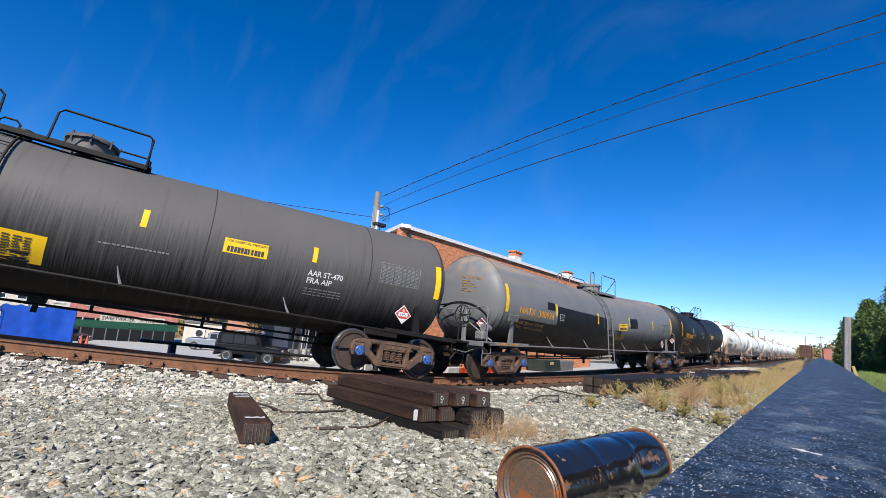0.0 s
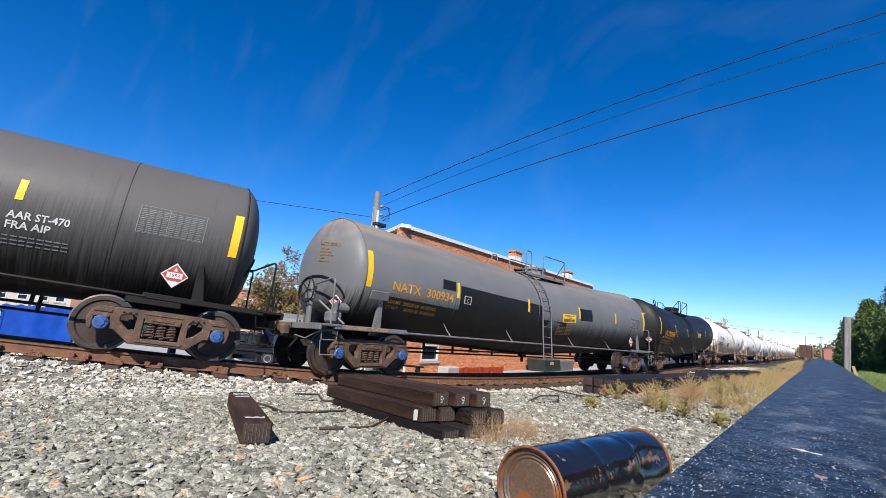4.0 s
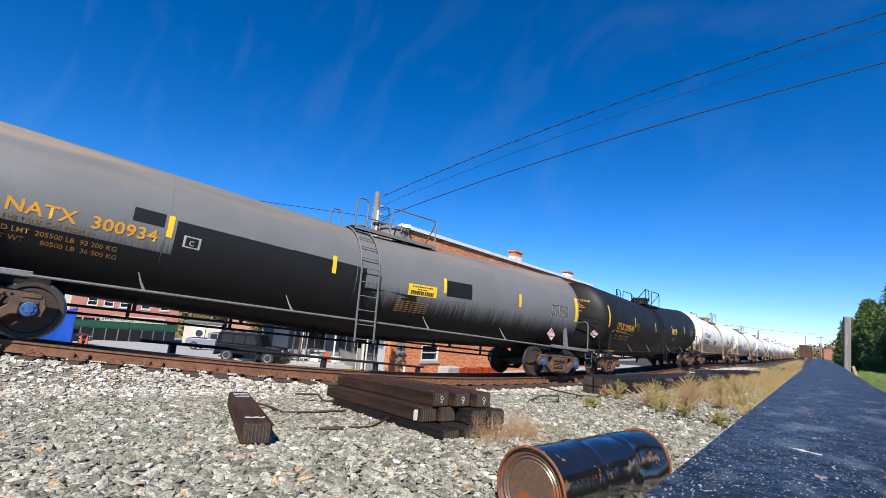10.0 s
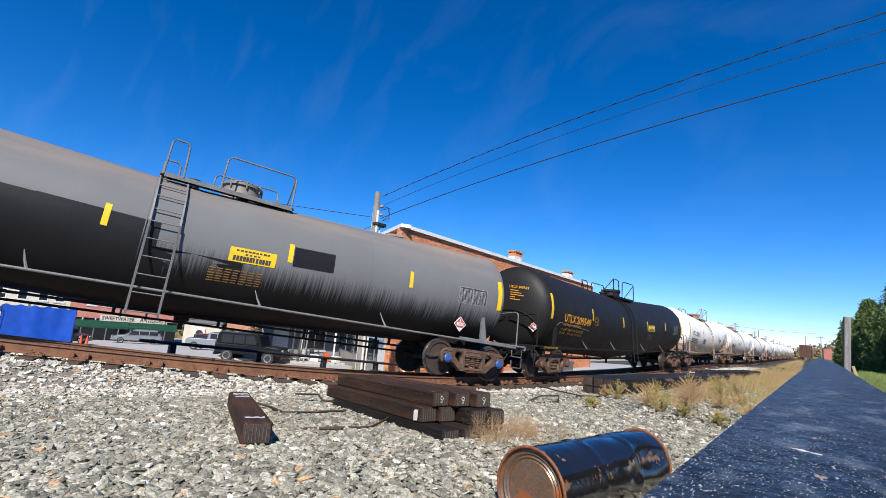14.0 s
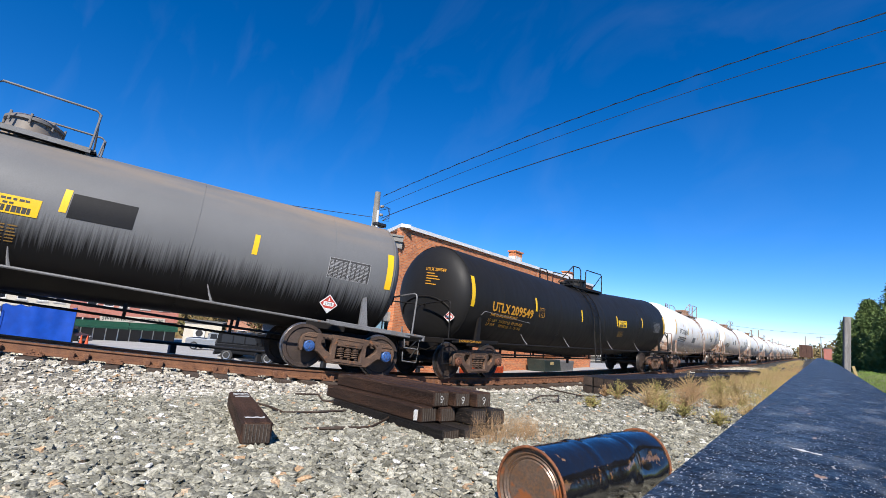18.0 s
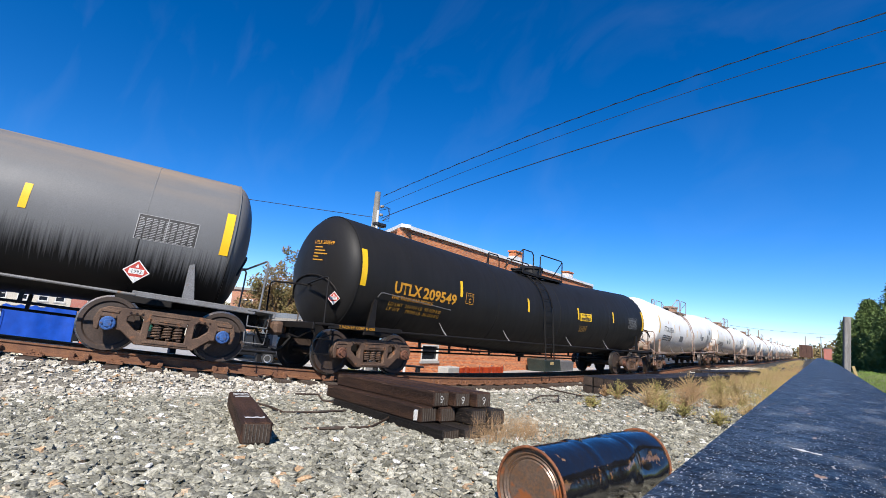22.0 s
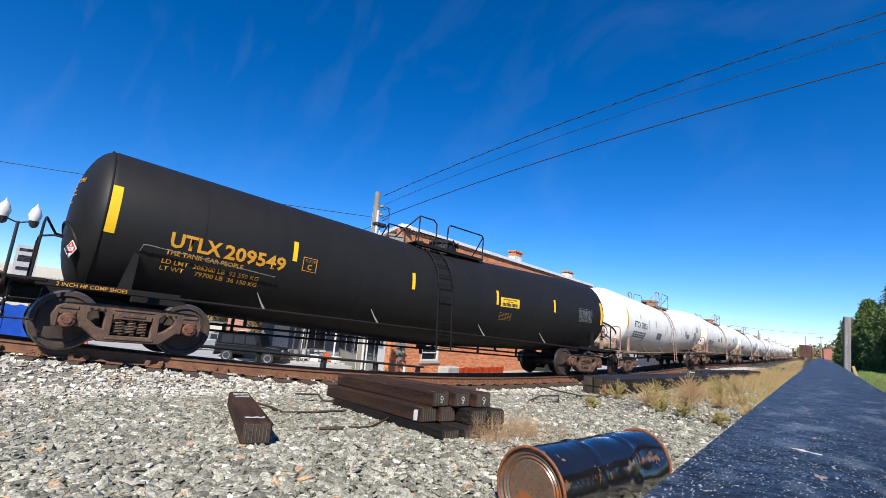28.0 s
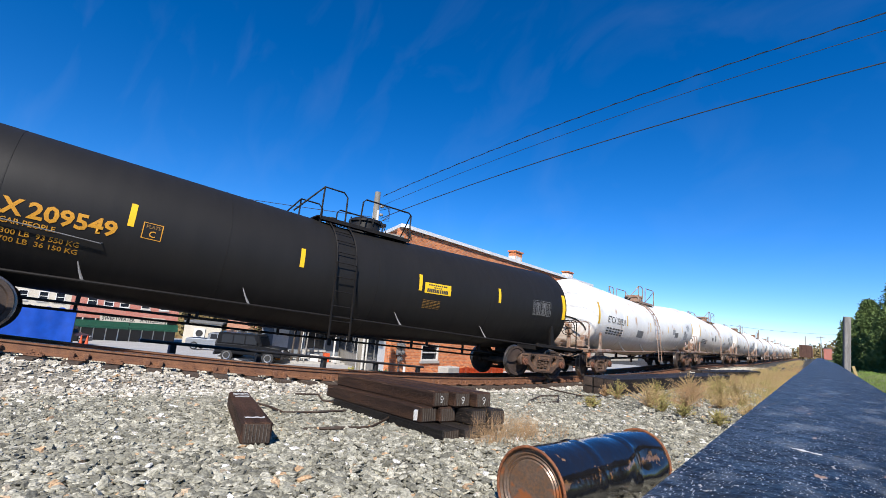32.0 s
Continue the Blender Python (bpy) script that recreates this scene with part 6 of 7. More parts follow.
PF.slab(bm, -0.3, 9.3, 0.75, 0.95, 1.9, 0)
part("porch_roof", bm, M_trim, porch)
for u in (2.6, 4.9, 7.2, 9.0):
    bm = bmesh.new()
    PF.slab(bm, u, u + 0.11, -1.9, 0.75, 1.85, 1.74)
    part("column", bm, M_white, porch)
bm = bmesh.new()
PF.slab(bm, -2.6, 9.4, -2.6, -1.85, 2.4, -0.2)
part("step", bm, M_concrete, porch)
# kerb, planter and clutter in front of it
tagged(part("kerb", PF.slab(bmesh.new(), -6, 14, -2.7, -2.0, 2.9, 2.65), M_concrete), "pale concrete kerb before the porch shop", kind="structure")
M_pumpkin = material("orange_pumpkin", (0.7, 0.25, 0.03), (0.55, 0.18, 0.02), 6, 0.5, 0, 0.05)
for k, (u, o) in enumerate(((0.9, 2.05), (1.25, 2.25), (1.5, 2.0), (1.1, 2.3))):
    c = PF.at(u, -1.72, o)
    bm = bmesh.new()
    lathe(bm, [(-0.16, 0.0), (-0.15, 0.1), (-0.05, 0.2), (0.06, 0.2), (0.14, 0.1), (0.13, 0.0)], c, (0, 0, 1), 12)
    tube(bm, [c + Vector((0, 0, 0.13)), c + Vector((0.02, 0, 0.2))], 0.02, 5)
    tagged(part("pumpkin", bm, M_pumpkin, smooth=True), "orange pumpkin on the pavement", "pumpkin", "pumpkins")
for k, (u, o, m) in enumerate(((1.5, 2.1, M_white), (2.1, 2.0, M_grey_steel), (2.9, 2.2, M_white), (6.3, 2.1, M_red))):
    c = PF.at(u, -1.85, o)
    bm = bmesh.new()
    box(bm, c + Vector((0, 0, 0.22)), (0.5, 0.5, 0.06), bevel=0.02)
    for sx in (-0.2, 0.2):
        for sy in (-0.2, 0.2):
            tube(bm, [c + Vector((sx, sy, 0)), c + Vector((sx, sy, 0.42 if sx < 0 else 0.22))], 0.02, 5)
    box(bm, c + Vector((-0.22, 0, 0.5)), (0.05, 0.5, 0.35), bevel=0.015)
    tagged(part("porch_chair", bm, m), "small painted porch chair before the shop", "chair", "porch chairs")


# more clutter set out before the porch
for k, (u, o, sz, m) in enumerate(((0.2, 2.0, (0.5, 0.4, 0.5), M_white), (1.0, 2.2, (0.35, 0.35, 0.75), M_grey_steel), (3.6, 2.15, (0.6, 0.4, 0.45), M_white), (4.4, 2.1, (0.4, 0.4, 0.6), M_orange),
                                   (5.1, 2.2, (0.5, 0.45, 0.4), M_white), (7.6, 2.1, (0.5, 0.4, 0.8), M_white), (8.4, 2.0, (0.4, 0.4, 0.5), M_red))):
    bm = bmesh.new()
    c = PF.at(u, -1.85 + sz[2] / 2, o)
    box(bm, c, sz, Euler((0, 0, 0.4 * k)).to_matrix(), 0.02)
    box(bm, c + Vector((0, 0, sz[2] / 2)), (sz[0] * 1.06, sz[1] * 1.06, 0.05), Euler((0, 0, 0.4 * k)).to_matrix(), 0.012)
    tagged(part("storage_box", bm, m), "small painted box set out before the shop", "box", "porch clutter")
for u, o, h, r, m in ((2.0, 2.3, 4.2, 0.07, M_bark), (2.45, 2.35, 4.4, 0.09, M_bark), (2.9, 2.25, 4.2, 0.06, M_post), (6.0, 2.35, 3.6, 0.05, M_darkpaint)):
    c = PF.at(u, -1.86, o)
    bm = bmesh.new()
    tube(bm, [c, c + Vector((0.05, 0.04, h * 0.5)), c + Vector((0.1 * math.sin(u), 0.08, h))], [r, r * 0.85, r * 0.6], 8)
    tagged(part("rough_pole", bm, m, smooth=True), "rough wooden pole standing before the porch", "pole", "porch poles")


def bush(x, y, h, mat, seed, label):
    g = float(ground_z(x, y))
    ob = empty("shrub", (x, y, g), label, "shrub")
    r = random.Random(seed)
    bm = bmesh.new()
    for _ in range(9):
        a = r.random() * math.tau
        tube(bm, [(0, 0, 0), (math.cos(a) * h * 0.35, math.sin(a) * h * 0.35, h * 0.7)], [0.02, 0.006], 4, cap=False)
    part("stem_clump", bm, M_bark, ob)["kind"] = "stuff"
    leaf_cloud("leaves", [(r.gauss(0, h * 0.25), r.gauss(0, h * 0.25), h * r.uniform(0.3, 0.9), h * 0.28) for _ in range(16)], 60, 0.1, mat, ob, seed)


bush(-15.1, 13.7, 0.8, M_weed, 71, "yellow-green shrub at the foot of the pole")
bush(-14.9, 14.9, 0.6, M_cedar, 72, "small dark green shrub by the brick wall")


def broad_tree(x, y, h, w, mat, seed, label):
    r = random.Random(seed)
    g = float(ground_z(x, y))
    ob = empty("street_tree", (x, y, g), label, "tree", "street trees")
    bm = bmesh.new()
    tube(bm, [(0, 0, -0.1), (0.05, 0, h * 0.3), (0, 0.08, h * 0.5)], [0.16, 0.13, 0.09], 8)
    tips = []
    for k in range(14):
        a, e = k * 2.4, r.uniform(0.5, 1.1)
        ln = h * r.uniform(0.3, 0.5)
        s = Vector((0, 0.05, h * r.uniform(0.28, 0.5)))
        m = s + Vector((math.cos(a) * math.cos(e), math.sin(a) * math.cos(e), math.sin(e))) * ln * 0.55
        t = s + Vector((math.cos(a) * math.cos(e) * w * 1.1, math.sin(a) * math.cos(e) * w * 1.1, math.sin(e) * ln))
        tube(bm, [s, m, t], [0.07, 0.045, 0.015], 6, cap=False)
        tips += [m, t, (m + t) / 2]
    part("trunk", bm, M_bark, ob)
    cl = []
    for _ in range(110):
        t = r.choice(tips)
        cl.append((t.x + r.gauss(0, w * 0.26), t.y + r.gauss(0, w * 0.26), t.z + r.gauss(0, h * 0.1), 0.3 + 0.25 * r.random()))
    leaf_cloud("crown", cl, 85, 0.21, mat, ob, seed)


broad_tree(-33.4, 21.9, 8.0, 2.1, M_autumn, 81, "street tree with thinning olive and rusty autumn leaves")
broad_tree(-31.0, 26.0, 8.6, 2.2, M_autumn, 83, "street tree with thinning olive and rusty autumn leaves")
broad_tree(-66.0, 34.5, 8.0, 3.0, M_autumn, 84, "street tree with thinning olive and rusty autumn leaves")

# blue tarpaulin on a wire fence
tf = empty("tarp_fence", (0, 0, 0), "wire fence hung with a bright blue tarpaulin", "fence")
TF = Face((-18.2, 1.4), (-17.4, 4.6), -1.5)
for k in range(4):
    bm = bmesh.new()
    u = 0.02 + TF.len * k / 3.03
    tube(bm, [TF.at(u, -1.7, -0.06), TF.at(u, 1.05, -0.06)], 0.03, 8)
    part("post", bm, M_grey_steel, tf)
for u0, u1, top in ((0.0, 1.62, 0.93), (1.64, TF.len, 1.0)):
    bm = bmesh.new()
    nu, nz = 26, 18
    g = [[bm.verts.new(TF.at(u0 + (u1 - u0) * i / nu, -1.6 + (top + 1.6 + 0.03 * math.sin(i * 1.3)) * j / nz,
                             0.05 * noise.noise(Vector((i * 0.2 + u0 * 9, j * 0.1, 3))) + 0.012 * math.sin(i * 0.5 + j * 0.12))) for j in range(nz + 1)] for i in range(nu + 1)]
    for i in range(nu):
        for j in range(nz):
            bm.faces.new((g[i][j], g[i + 1][j], g[i + 1][j + 1], g[i][j + 1]))
    part("tarpaulin", bm, M_tarp, tf, smooth=True)
bm = bmesh.new()
for z in np.linspace(-1.4, 0.95, 6):
    tube(bm, [TF.at(0, z, 0.09), TF.at(1.6, z, 0.09)], 0.008, 4)
for u in np.linspace(0, 1.6, 8):
    tube(bm, [TF.at(u, -1.5, 0.095), TF.at(u, 0.95, 0.095)], 0.008, 4)
part("wire_mesh", bm, M_grey_steel, tf)

# low pipe barrier beyond the track
bar = empty("pipe_barrier", (0, 0, 0), "low black steel pipe barrier along the street", "barrier")
for k in range(5):
    y = 5.85 + k * 2.55
    x = -13.6
    zt = 0.38 - 0.075 * (y - 5.85)
    bm = bmesh.new()
    box(bm, (x, y, (zt - 1.8) / 2), (0.16, 0.16, zt + 1.8), bevel=0.012)
    part("post", bm, M_darkpaint, bar)
bm = bmesh.new()
tube(bm, [(-13.52, 5.0, 0.44), (-13.52, 5.7, 0.39), (-13.52, 16.3, -0.41)], 0.045, 10)
part("top_pipe", bm, M_darkpaint, bar)

# traffic cones
for k, (x, y) in enumerate(((-44.82, 11.69), (-44.08, 12.28), (-43.7, 12.56))):
    g = float(ground_z(x, y)) + 0.03
    c = empty("traffic_cone", (x, y, g), "orange traffic cone on the street", "cone", "traffic cones")
    bm = bmesh.new()
    box(bm, (0, 0, 0.02), (0.42, 0.42, 0.04), bevel=0.01)
    part("base", bm, M_orange, c)
    bm = bmesh.new()
    lathe(bm, [(0.04, 0.16), (0.95, 0.035), (0.96, 0.0)], (0, 0, 0), (0, 0, 1), 14)
    part("cone", bm, M_orange, c, smooth=True)

# street lamp with two lanterns
lamp = empty("street_lamp", (-21.7, 3.45, -1.6), "black twin street lamp with white lanterns and a banner", "street lamp")
bm = bmesh.new()
tube(bm, [(0, 0, 0), (0, 0, 0.6), (0, 0, 0.7), (0, 0.1, 5.35)], [0.13, 0.12, 0.06, 0.05], 10)
tube(bm, [(0, -0.32, 5.25), (0, -0.2, 5.4), (0, 0.1, 5.3), (0, 0.4, 5.4), (0, 0.52, 5.25)], 0.03, 6)
part("pole", bm, M_darkpaint, lamp)
for dy in (-0.32, 0.52):
    bm = bmesh.new()
    lathe(bm, [(0, 0.05), (0.06, 0.12), (0.22, 0.16), (0.24, 0.0)], (0, dy, 5.2), (0, 0, 1), 12)
    part("lantern_base", bm, M_darkpaint, lamp)
    bm = bmesh.new()
    lathe(bm, [(0, 0.15), (0.22, 0.2), (0.42, 0.13), (0.52, 0.06), (0.56, 0.03), (0.66, 0.0)], (0, dy, 5.44), (0, 0, 1), 14)
    part("globe", bm, M_white, lamp, "white glass lantern", smooth=True)
bm = bmesh.new()
box(bm, (0.02, 0.52, 4.0), (0.015, 0.62, 1.1))
bn = part("banner", bm, M_white, lamp, "white and navy hanging banner")
bm = bmesh.new()
for z, h in ((4.4, 0.1), (4.1, 0.22), (3.75, 0.12)):
    box(bm, (0.031, 0.52, z), (0.006, 0.45, h))
part("banner_print", bm, M_navy, bn)

# ---- vehicles in the street ----
M_tyre = material("black_tyre", (0.02, 0.02, 0.02), (0.03, 0.03, 0.03), 8, 0.85, 0, 0.2)
M_rim = material("alloy_rim", (0.45, 0.45, 0.46), (0.3, 0.3, 0.3), 8, 0.35, 0.8, 0.05)
M_lampglass = material("clear_headlight", (0.6, 0.6, 0.58), (0.5, 0.5, 0.5), 8, 0.15, 0.2, 0.0)


def vehicle(name, paint, m, label, kind="suv", group=""):
    ln, w, h = {"suv": (4.6, 1.8, 1.68), "jeep": (4.4, 1.85, 1.85), "pickup": (5.4, 1.9, 1.75), "wagon": (4.7, 1.78, 1.5)}[kind]
    car = empty(name, (0, 0, 0), label, "car", group)
    a = ln / 2
    body = {
        "suv": [(-a, 0.35), (-a, 0.95), (-a + 0.1, 1.02), (a - 1.1, 1.0), (a - 0.1, 0.82), (a, 0.6), (a, 0.35)],
        "jeep": [(-a, 0.5), (-a, 1.12), (a - 1.2, 1.12), (a - 0.15, 1.06), (a, 0.95), (a, 0.5)],
        "pickup": [(-a, 0.5), (-a, 1.1), (a - 1.3, 1.1), (a - 0.15, 0.98), (a, 0.8), (a, 0.5)],
        "wagon": [(-a, 0.35), (-a, 0.9), (a - 1.2, 0.9), (a - 0.15, 0.75), (a, 0.55), (a, 0.35)],
    }[kind]
    cab = {
        "suv": [(-a + 0.05, 1.0), (-a + 0.35, h), (0.35, h), (1.15, 1.0)],
        "jeep": [(-a + 0.03, 1.1), (-a + 0.1, h), (0.55, h), (0.85, 1.1)],
        "pickup": [(-0.75, 1.08), (-0.6, h), (0.65, h), (1.3, 1.08)],
        "wagon": [(-a + 0.08, 0.88), (-a + 0.55, h), (0.3, h), (1.15, 0.88)],
    }[kind]
    bm = bmesh.new()
    prism(bm, body, -w / 2, w / 2)
    bmesh.ops.bevel(bm, geom=list(bm.edges), offset=0.06, segments=2, affect="EDGES")
    part("body", bm, paint, car, smooth=True)
    bm = bmesh.new()
    prism(bm, cab, -w / 2 + 0.1, w / 2 - 0.1)
    bmesh.ops.bevel(bm, geom=list(bm.edges), offset=0.05, segments=2, affect="EDGES")
    part("cabin", bm, paint, car, smooth=True)
    z0, z1 = cab[0][1] + 0.1, h - 0.12
    y0, y1 = cab[0][0] + 0.3, cab[3][0] - 0.35
    for sx in (-1, 1):
        n = 3 if kind != "pickup" else 2
        for k in range(n):
            p, q = y0 + (y1 - y0) * k / n + 0.04, y0 + (y1 - y0) * (k + 1) / n - 0.04
            bm = bmesh.new()
            cut = 0.2 if k == n - 1 else 0.0
            prism(bm, [(p, z0), (q + cut * 0.5, z0), (q - cut, z1), (p, z1)], sx * (w / 2 - 0.115), sx * (w / 2 - 0.085))
            part("side_window", bm, M_glass, car)
    for y, tilt, s in ((cab[3][0] - 0.26, -0.5, 1), (cab[0][0] + 0.08, 0.18, -1)):
        bm = bmesh.new()
        box(bm, (0, y, (z0 + z1) / 2), (w - 0.45, 0.03, (z1 - z0) * 1.05), Euler((tilt if kind != "jeep" else tilt * 0.4, 0, 0)).to_matrix())
        part("windscreen", bm, M_glass, car)
    r = 0.34 if kind in ("suv", "wagon") else 0.4
    for sx in (-1, 1):
        for y in (-a + 0.85, a - 0.85):
            bm = bmesh.new()
            lathe(bm, [(-0.1, 0.0), (-0.1, r * 0.7), (-0.11, r * 0.95), (0.0, r), (0.1, r * 0.95), (0.11, r * 0.7), (0.1, 0.0)], (0, 0, 0), (1, 0, 0), 22)
            wh = part("wheel", bm, M_tyre, car, smooth=True)
            wh.location = (sx * (w / 2 - 0.08), y, r)
            bm = bmesh.new()
            lathe(bm, [(0.1, 0.0), (0.1, r * 0.2), (0.09, r * 0.3), (0.12, r * 0.62), (0.1, r * 0.66)], (0, 0, 0), (sx, 0, 0), 16)
            part("rim", bm, M_rim, wh)
        bm = bmesh.new()
        box(bm, (sx * (w / 2 - 0.28), a - 0.02, 0.72 if kind != "jeep" else 0.9), (0.3, 0.08, 0.16), bevel=0.03)
        part("headlight", bm, M_lampglass, car)
        bm = bmesh.new()
        box(bm, (sx * (w / 2 - 0.15), -a + 0.01, 0.85), (0.16, 0.06, 0.26), bevel=0.02)
        part("tail_light", bm, M_red, car)
        bm = bmesh.new()
        box(bm, (sx * (w / 2 + 0.05), cab[3][0] - 0.3, z0 + 0.06), (0.16, 0.1, 0.13), bevel=0.03)
        part("mirror", bm, paint, car)
    for y in (-a - 0.02, a + 0.02):
        bm = bmesh.new()
        box(bm, (0, y, 0.46), (w - 0.1, 0.14, 0.2), bevel=0.05)
        part("bumper", bm, M_darkpaint if kind in ("jeep",) else M_grey_steel, car)
    if kind == "jeep":
        bm = bmesh.new()
        lathe(bm, [(-0.1, 0), (-0.1, 0.38), (0.1, 0.38), (0.1, 0)], (0, -a - 0.14, 1.05), (0, 1, 0), 18)
        part("spare_wheel", bm, M_tyre, car)
        bm = bmesh.new()
        for sx in (-0.6, 0.6):
            tube(bm, [(sx, -a + 0.3, h + 0.08), (sx, 0.4, h + 0.08)], 0.025, 6)
        for y in (-1.7, -1.0, -0.3, 0.35):
            tube(bm, [(-0.6, y, h + 0.08), (0.6, y, h + 0.08)], 0.02, 6)
        part("roof_rack", bm, M_darkpaint, car)
    if kind == "pickup":
        bm = bmesh.new()
        box(bm, (0, -a + 1.0, 1.105), (w - 0.3, 1.6, 0.02))
        part("truck_bed", bm, M_darkpaint, car)
    car.matrix_world = m
    return car


def on_street(x, y, rz):
    return pose(x, y, float(ground_z(x, y)) + 0.03, 0, 0, rz)


M_blackcar = material("black_car_paint", (0.007, 0.0075, 0.009), (0.01, 0.0105, 0.012), 3, 0.3, 0.0, 0.0, coat=0.1)
M_silver = material("silver_car_paint", (0.36, 0.38, 0.4), (0.32, 0.34, 0.36), 3, 0.3, 0.5, 0.0, coat=0.5)
M_whitecar = material("white_car_paint", (0.78, 0.78, 0.78), (0.74, 0.74, 0.74), 3, 0.3, 0.0, 0.0, coat=0.5)
M_maroon = material("maroon_car_paint", (0.12, 0.015, 0.025), (0.1, 0.012, 0.02), 3, 0.3, 0.2, 0.0, coat=0.5)
M_blackcar.node_tree.nodes["Principled BSDF"].inputs["Specular IOR Level"].default_value = 0.2
vehicle("jeep", M_blackcar, on_street(-29.8, 18.0, -52), "boxy black off-road car with a roof rack, parked", "jeep", "street vehicles")
vehicle("pickup_truck", M_silver, on_street(-47.0, 24.4, -48), "silver pickup truck parked in the street", "pickup", "street vehicles")
vehicle("suv", M_blackcar, on_street(-52.9, 13.1, -51), "black car parked behind the blue tarpaulin", "suv", "street vehicles")
PASSING = []
for nm, paint, kind, t0, x_off, speed, label in (
        ("suv", M_whitecar, "suv", 2.42, 0.0, 9.0, "white car driving along the street"),
        ("suv", M_whitecar, "suv", 5.68, 0.0, 8.0, "white car driving along the street"),
        ("hatchback", M_maroon, "wagon", 13.05, 0.0, 7.5, "maroon car driving along the street"),
        ("station_wagon", M_silver, "wagon", 14.07, -3.5, -11.0, "silver station wagon driving along the street"),
        ("suv", M_whitecar, "suv", 29.58, 0.0, 10.0, "white car driving along the street")):
    v = vehicle(nm, paint, pose(0, 0, 0), label, kind, "passing vehicles")
    PASSING.append((v, t0, x_off, speed))

# pale gable with a vent, and a brown brick shop past the end of the row
gable = empty("pale_shop", (0, 0, 0), "pale plastered shop end with a round vent", "building")
GF = Face((-63.4, 28.3), (-60.9, 31.9), -4.6)
if GF.n.x < 0:
    GF.n = -GF.n
wall_with_holes(GF, 0, GF.len, -4.6, -1.0, [], 0.3, M_cream, gable)
bm = bmesh.new()
GF.slab(bm, 1.2, 2.5, -2.9, -1.7, 0.16, 0.0)
vent = part("vent_box", bm, M_white, gable)
bm = bmesh.new()
lathe(bm, [(0, 0), (0, 0.42), (0.04, 0.42), (0.05, 0.3), (0.02, 0.28), (0.02, 0)], GF.at(1.85, -2.3, 0.17), GF.n, 20)
part("fan_grille", bm, M_darkpaint, vent)
bm = bmesh.new()
GF.slab(bm, -0.1, GF.len + 0.1, -1.0, -0.8, 0.2, -6)
part("roof", bm, M_roof, gable)
far_shop = empty("brown_brick_shop", (0, 0, 0), "brown brick shop with tall windows behind street trees", "building")
BF = Face((-58.0, 31.0), (-44.0, 40.5), -4.4)
if BF.n.y > 0:
    BF.n = -BF.n
far_holes = [(1.4 + 2.6 * k, 2.8 + 2.6 * k, z, z + 1.9) for k in range(6) for z in (-3.3, 0.6)]
wall_with_holes(BF, 0, BF.len, -4.6, 3.6, far_holes, 0.3, brick_material("brown_orange_brick", (0.46, 0.19, 0.1), (0.34, 0.13, 0.07), (0.36, 0.26, 0.2)), far_shop)
for h in far_holes:
    window(BF, *h, far_shop, M_white, 0, 1)
bm = bmesh.new()
BF.slab(bm, -0.2, BF.len + 0.2, 3.6, 3.9, 0.25, -9)
part("roof", bm, M_trim, far_shop)
broad_tree(-47.5, 29.0, 6.2, 2.2, M_autumn, 87, "street tree with thinning olive and rusty autumn leaves")
broad_tree(-41.0, 29.5, 5.6, 1.9, M_autumn, 88, "street tree with thinning olive and rusty autumn leaves")

# ---- far along the line ----
M_gond = material("rusty_wagon_steel", (0.16, 0.075, 0.05), (0.1, 0.05, 0.035), 1.5, 0.8, 0.1, 0.3, 20)
gw = empty("gondola_wagon", (-2.35, 150.0, 0.95), "rusty brown open wagon with ribbed sides", "wagon")
bm = bmesh.new()
box(bm, (0, 5.0, 1.7), (2.6, 10.0, 3.0), bevel=0.05)
part("body", bm, M_gond, gw)
for k in range(6):
    bm = bmesh.new()
    box(bm, (-1.2 + 0.48 * k, -0.06, 1.7), (0.14, 0.12, 3.1))
    part("rib", bm, M_gond, gw)
for sx in (-0.75, 0.75):
    bm = bmesh.new()
    lathe(bm, [(-0.06, 0), (-0.06, 0.45), (0.06, 0.45), (0.06, 0)], (sx, 1.2, -0.25), (1, 0, 0), 16)
    part("wheel", bm, M_wheel, gw)
for x, y, h, arm in ((-14.9, 119, 7.6, True), (-10.5, 130, 7.0, False), (-3.0, 190, 7.5, False), (0.9, 200, 8.0, True)):
    p = empty("utility_pole", (x, y, float(ground_z(x, y))), "distant wooden utility pole beside the railway", "utility pole", "distant poles")
    bm = bmesh.new()
    tube(bm, [(0, 0, 0), (0, 0, h)], [0.16, 0.12], 8)
    part("shaft", bm, M_pole, p)
    if arm:
        bm = bmesh.new()
        box(bm, (0, 0, h - 0.4), (2.4, 0.12, 0.14))
        part("crossarm", bm, M_pole, p)
wire((-14.9, 119, 6.6), (6, 160, 7.8), 0.03, "distant overhead wire beside the railway", 0.5)
hut = empty("brick_hut", (3.3, 260, 0.2), "small distant brick building with a flat roof", "building")
bm = bmesh.new()
box(bm, (0, 4, 2.6), (2.8, 8, 5.2), bevel=0.05)
part("wall", bm, M_brick2, hut)
bm = bmesh.new()
box(bm, (0, 4, 5.3), (3.1, 8.4, 0.25))
part("roof", bm, M_roof, hut)
pale = empty("pale_shed", (0, 0, 0), "long cream painted shed beyond the track", "building")
PS = Face((-27.0, 58.0), (-27.0, 96.0), -2.6)
PS.n = Vector((1, 0, 0))
wall_with_holes(PS, 0, 38, -2.6, 0.6, [(6, 8, -1.6, -0.4), (16, 18, -1.6, -0.4)], 0.3, M_cream, pale)
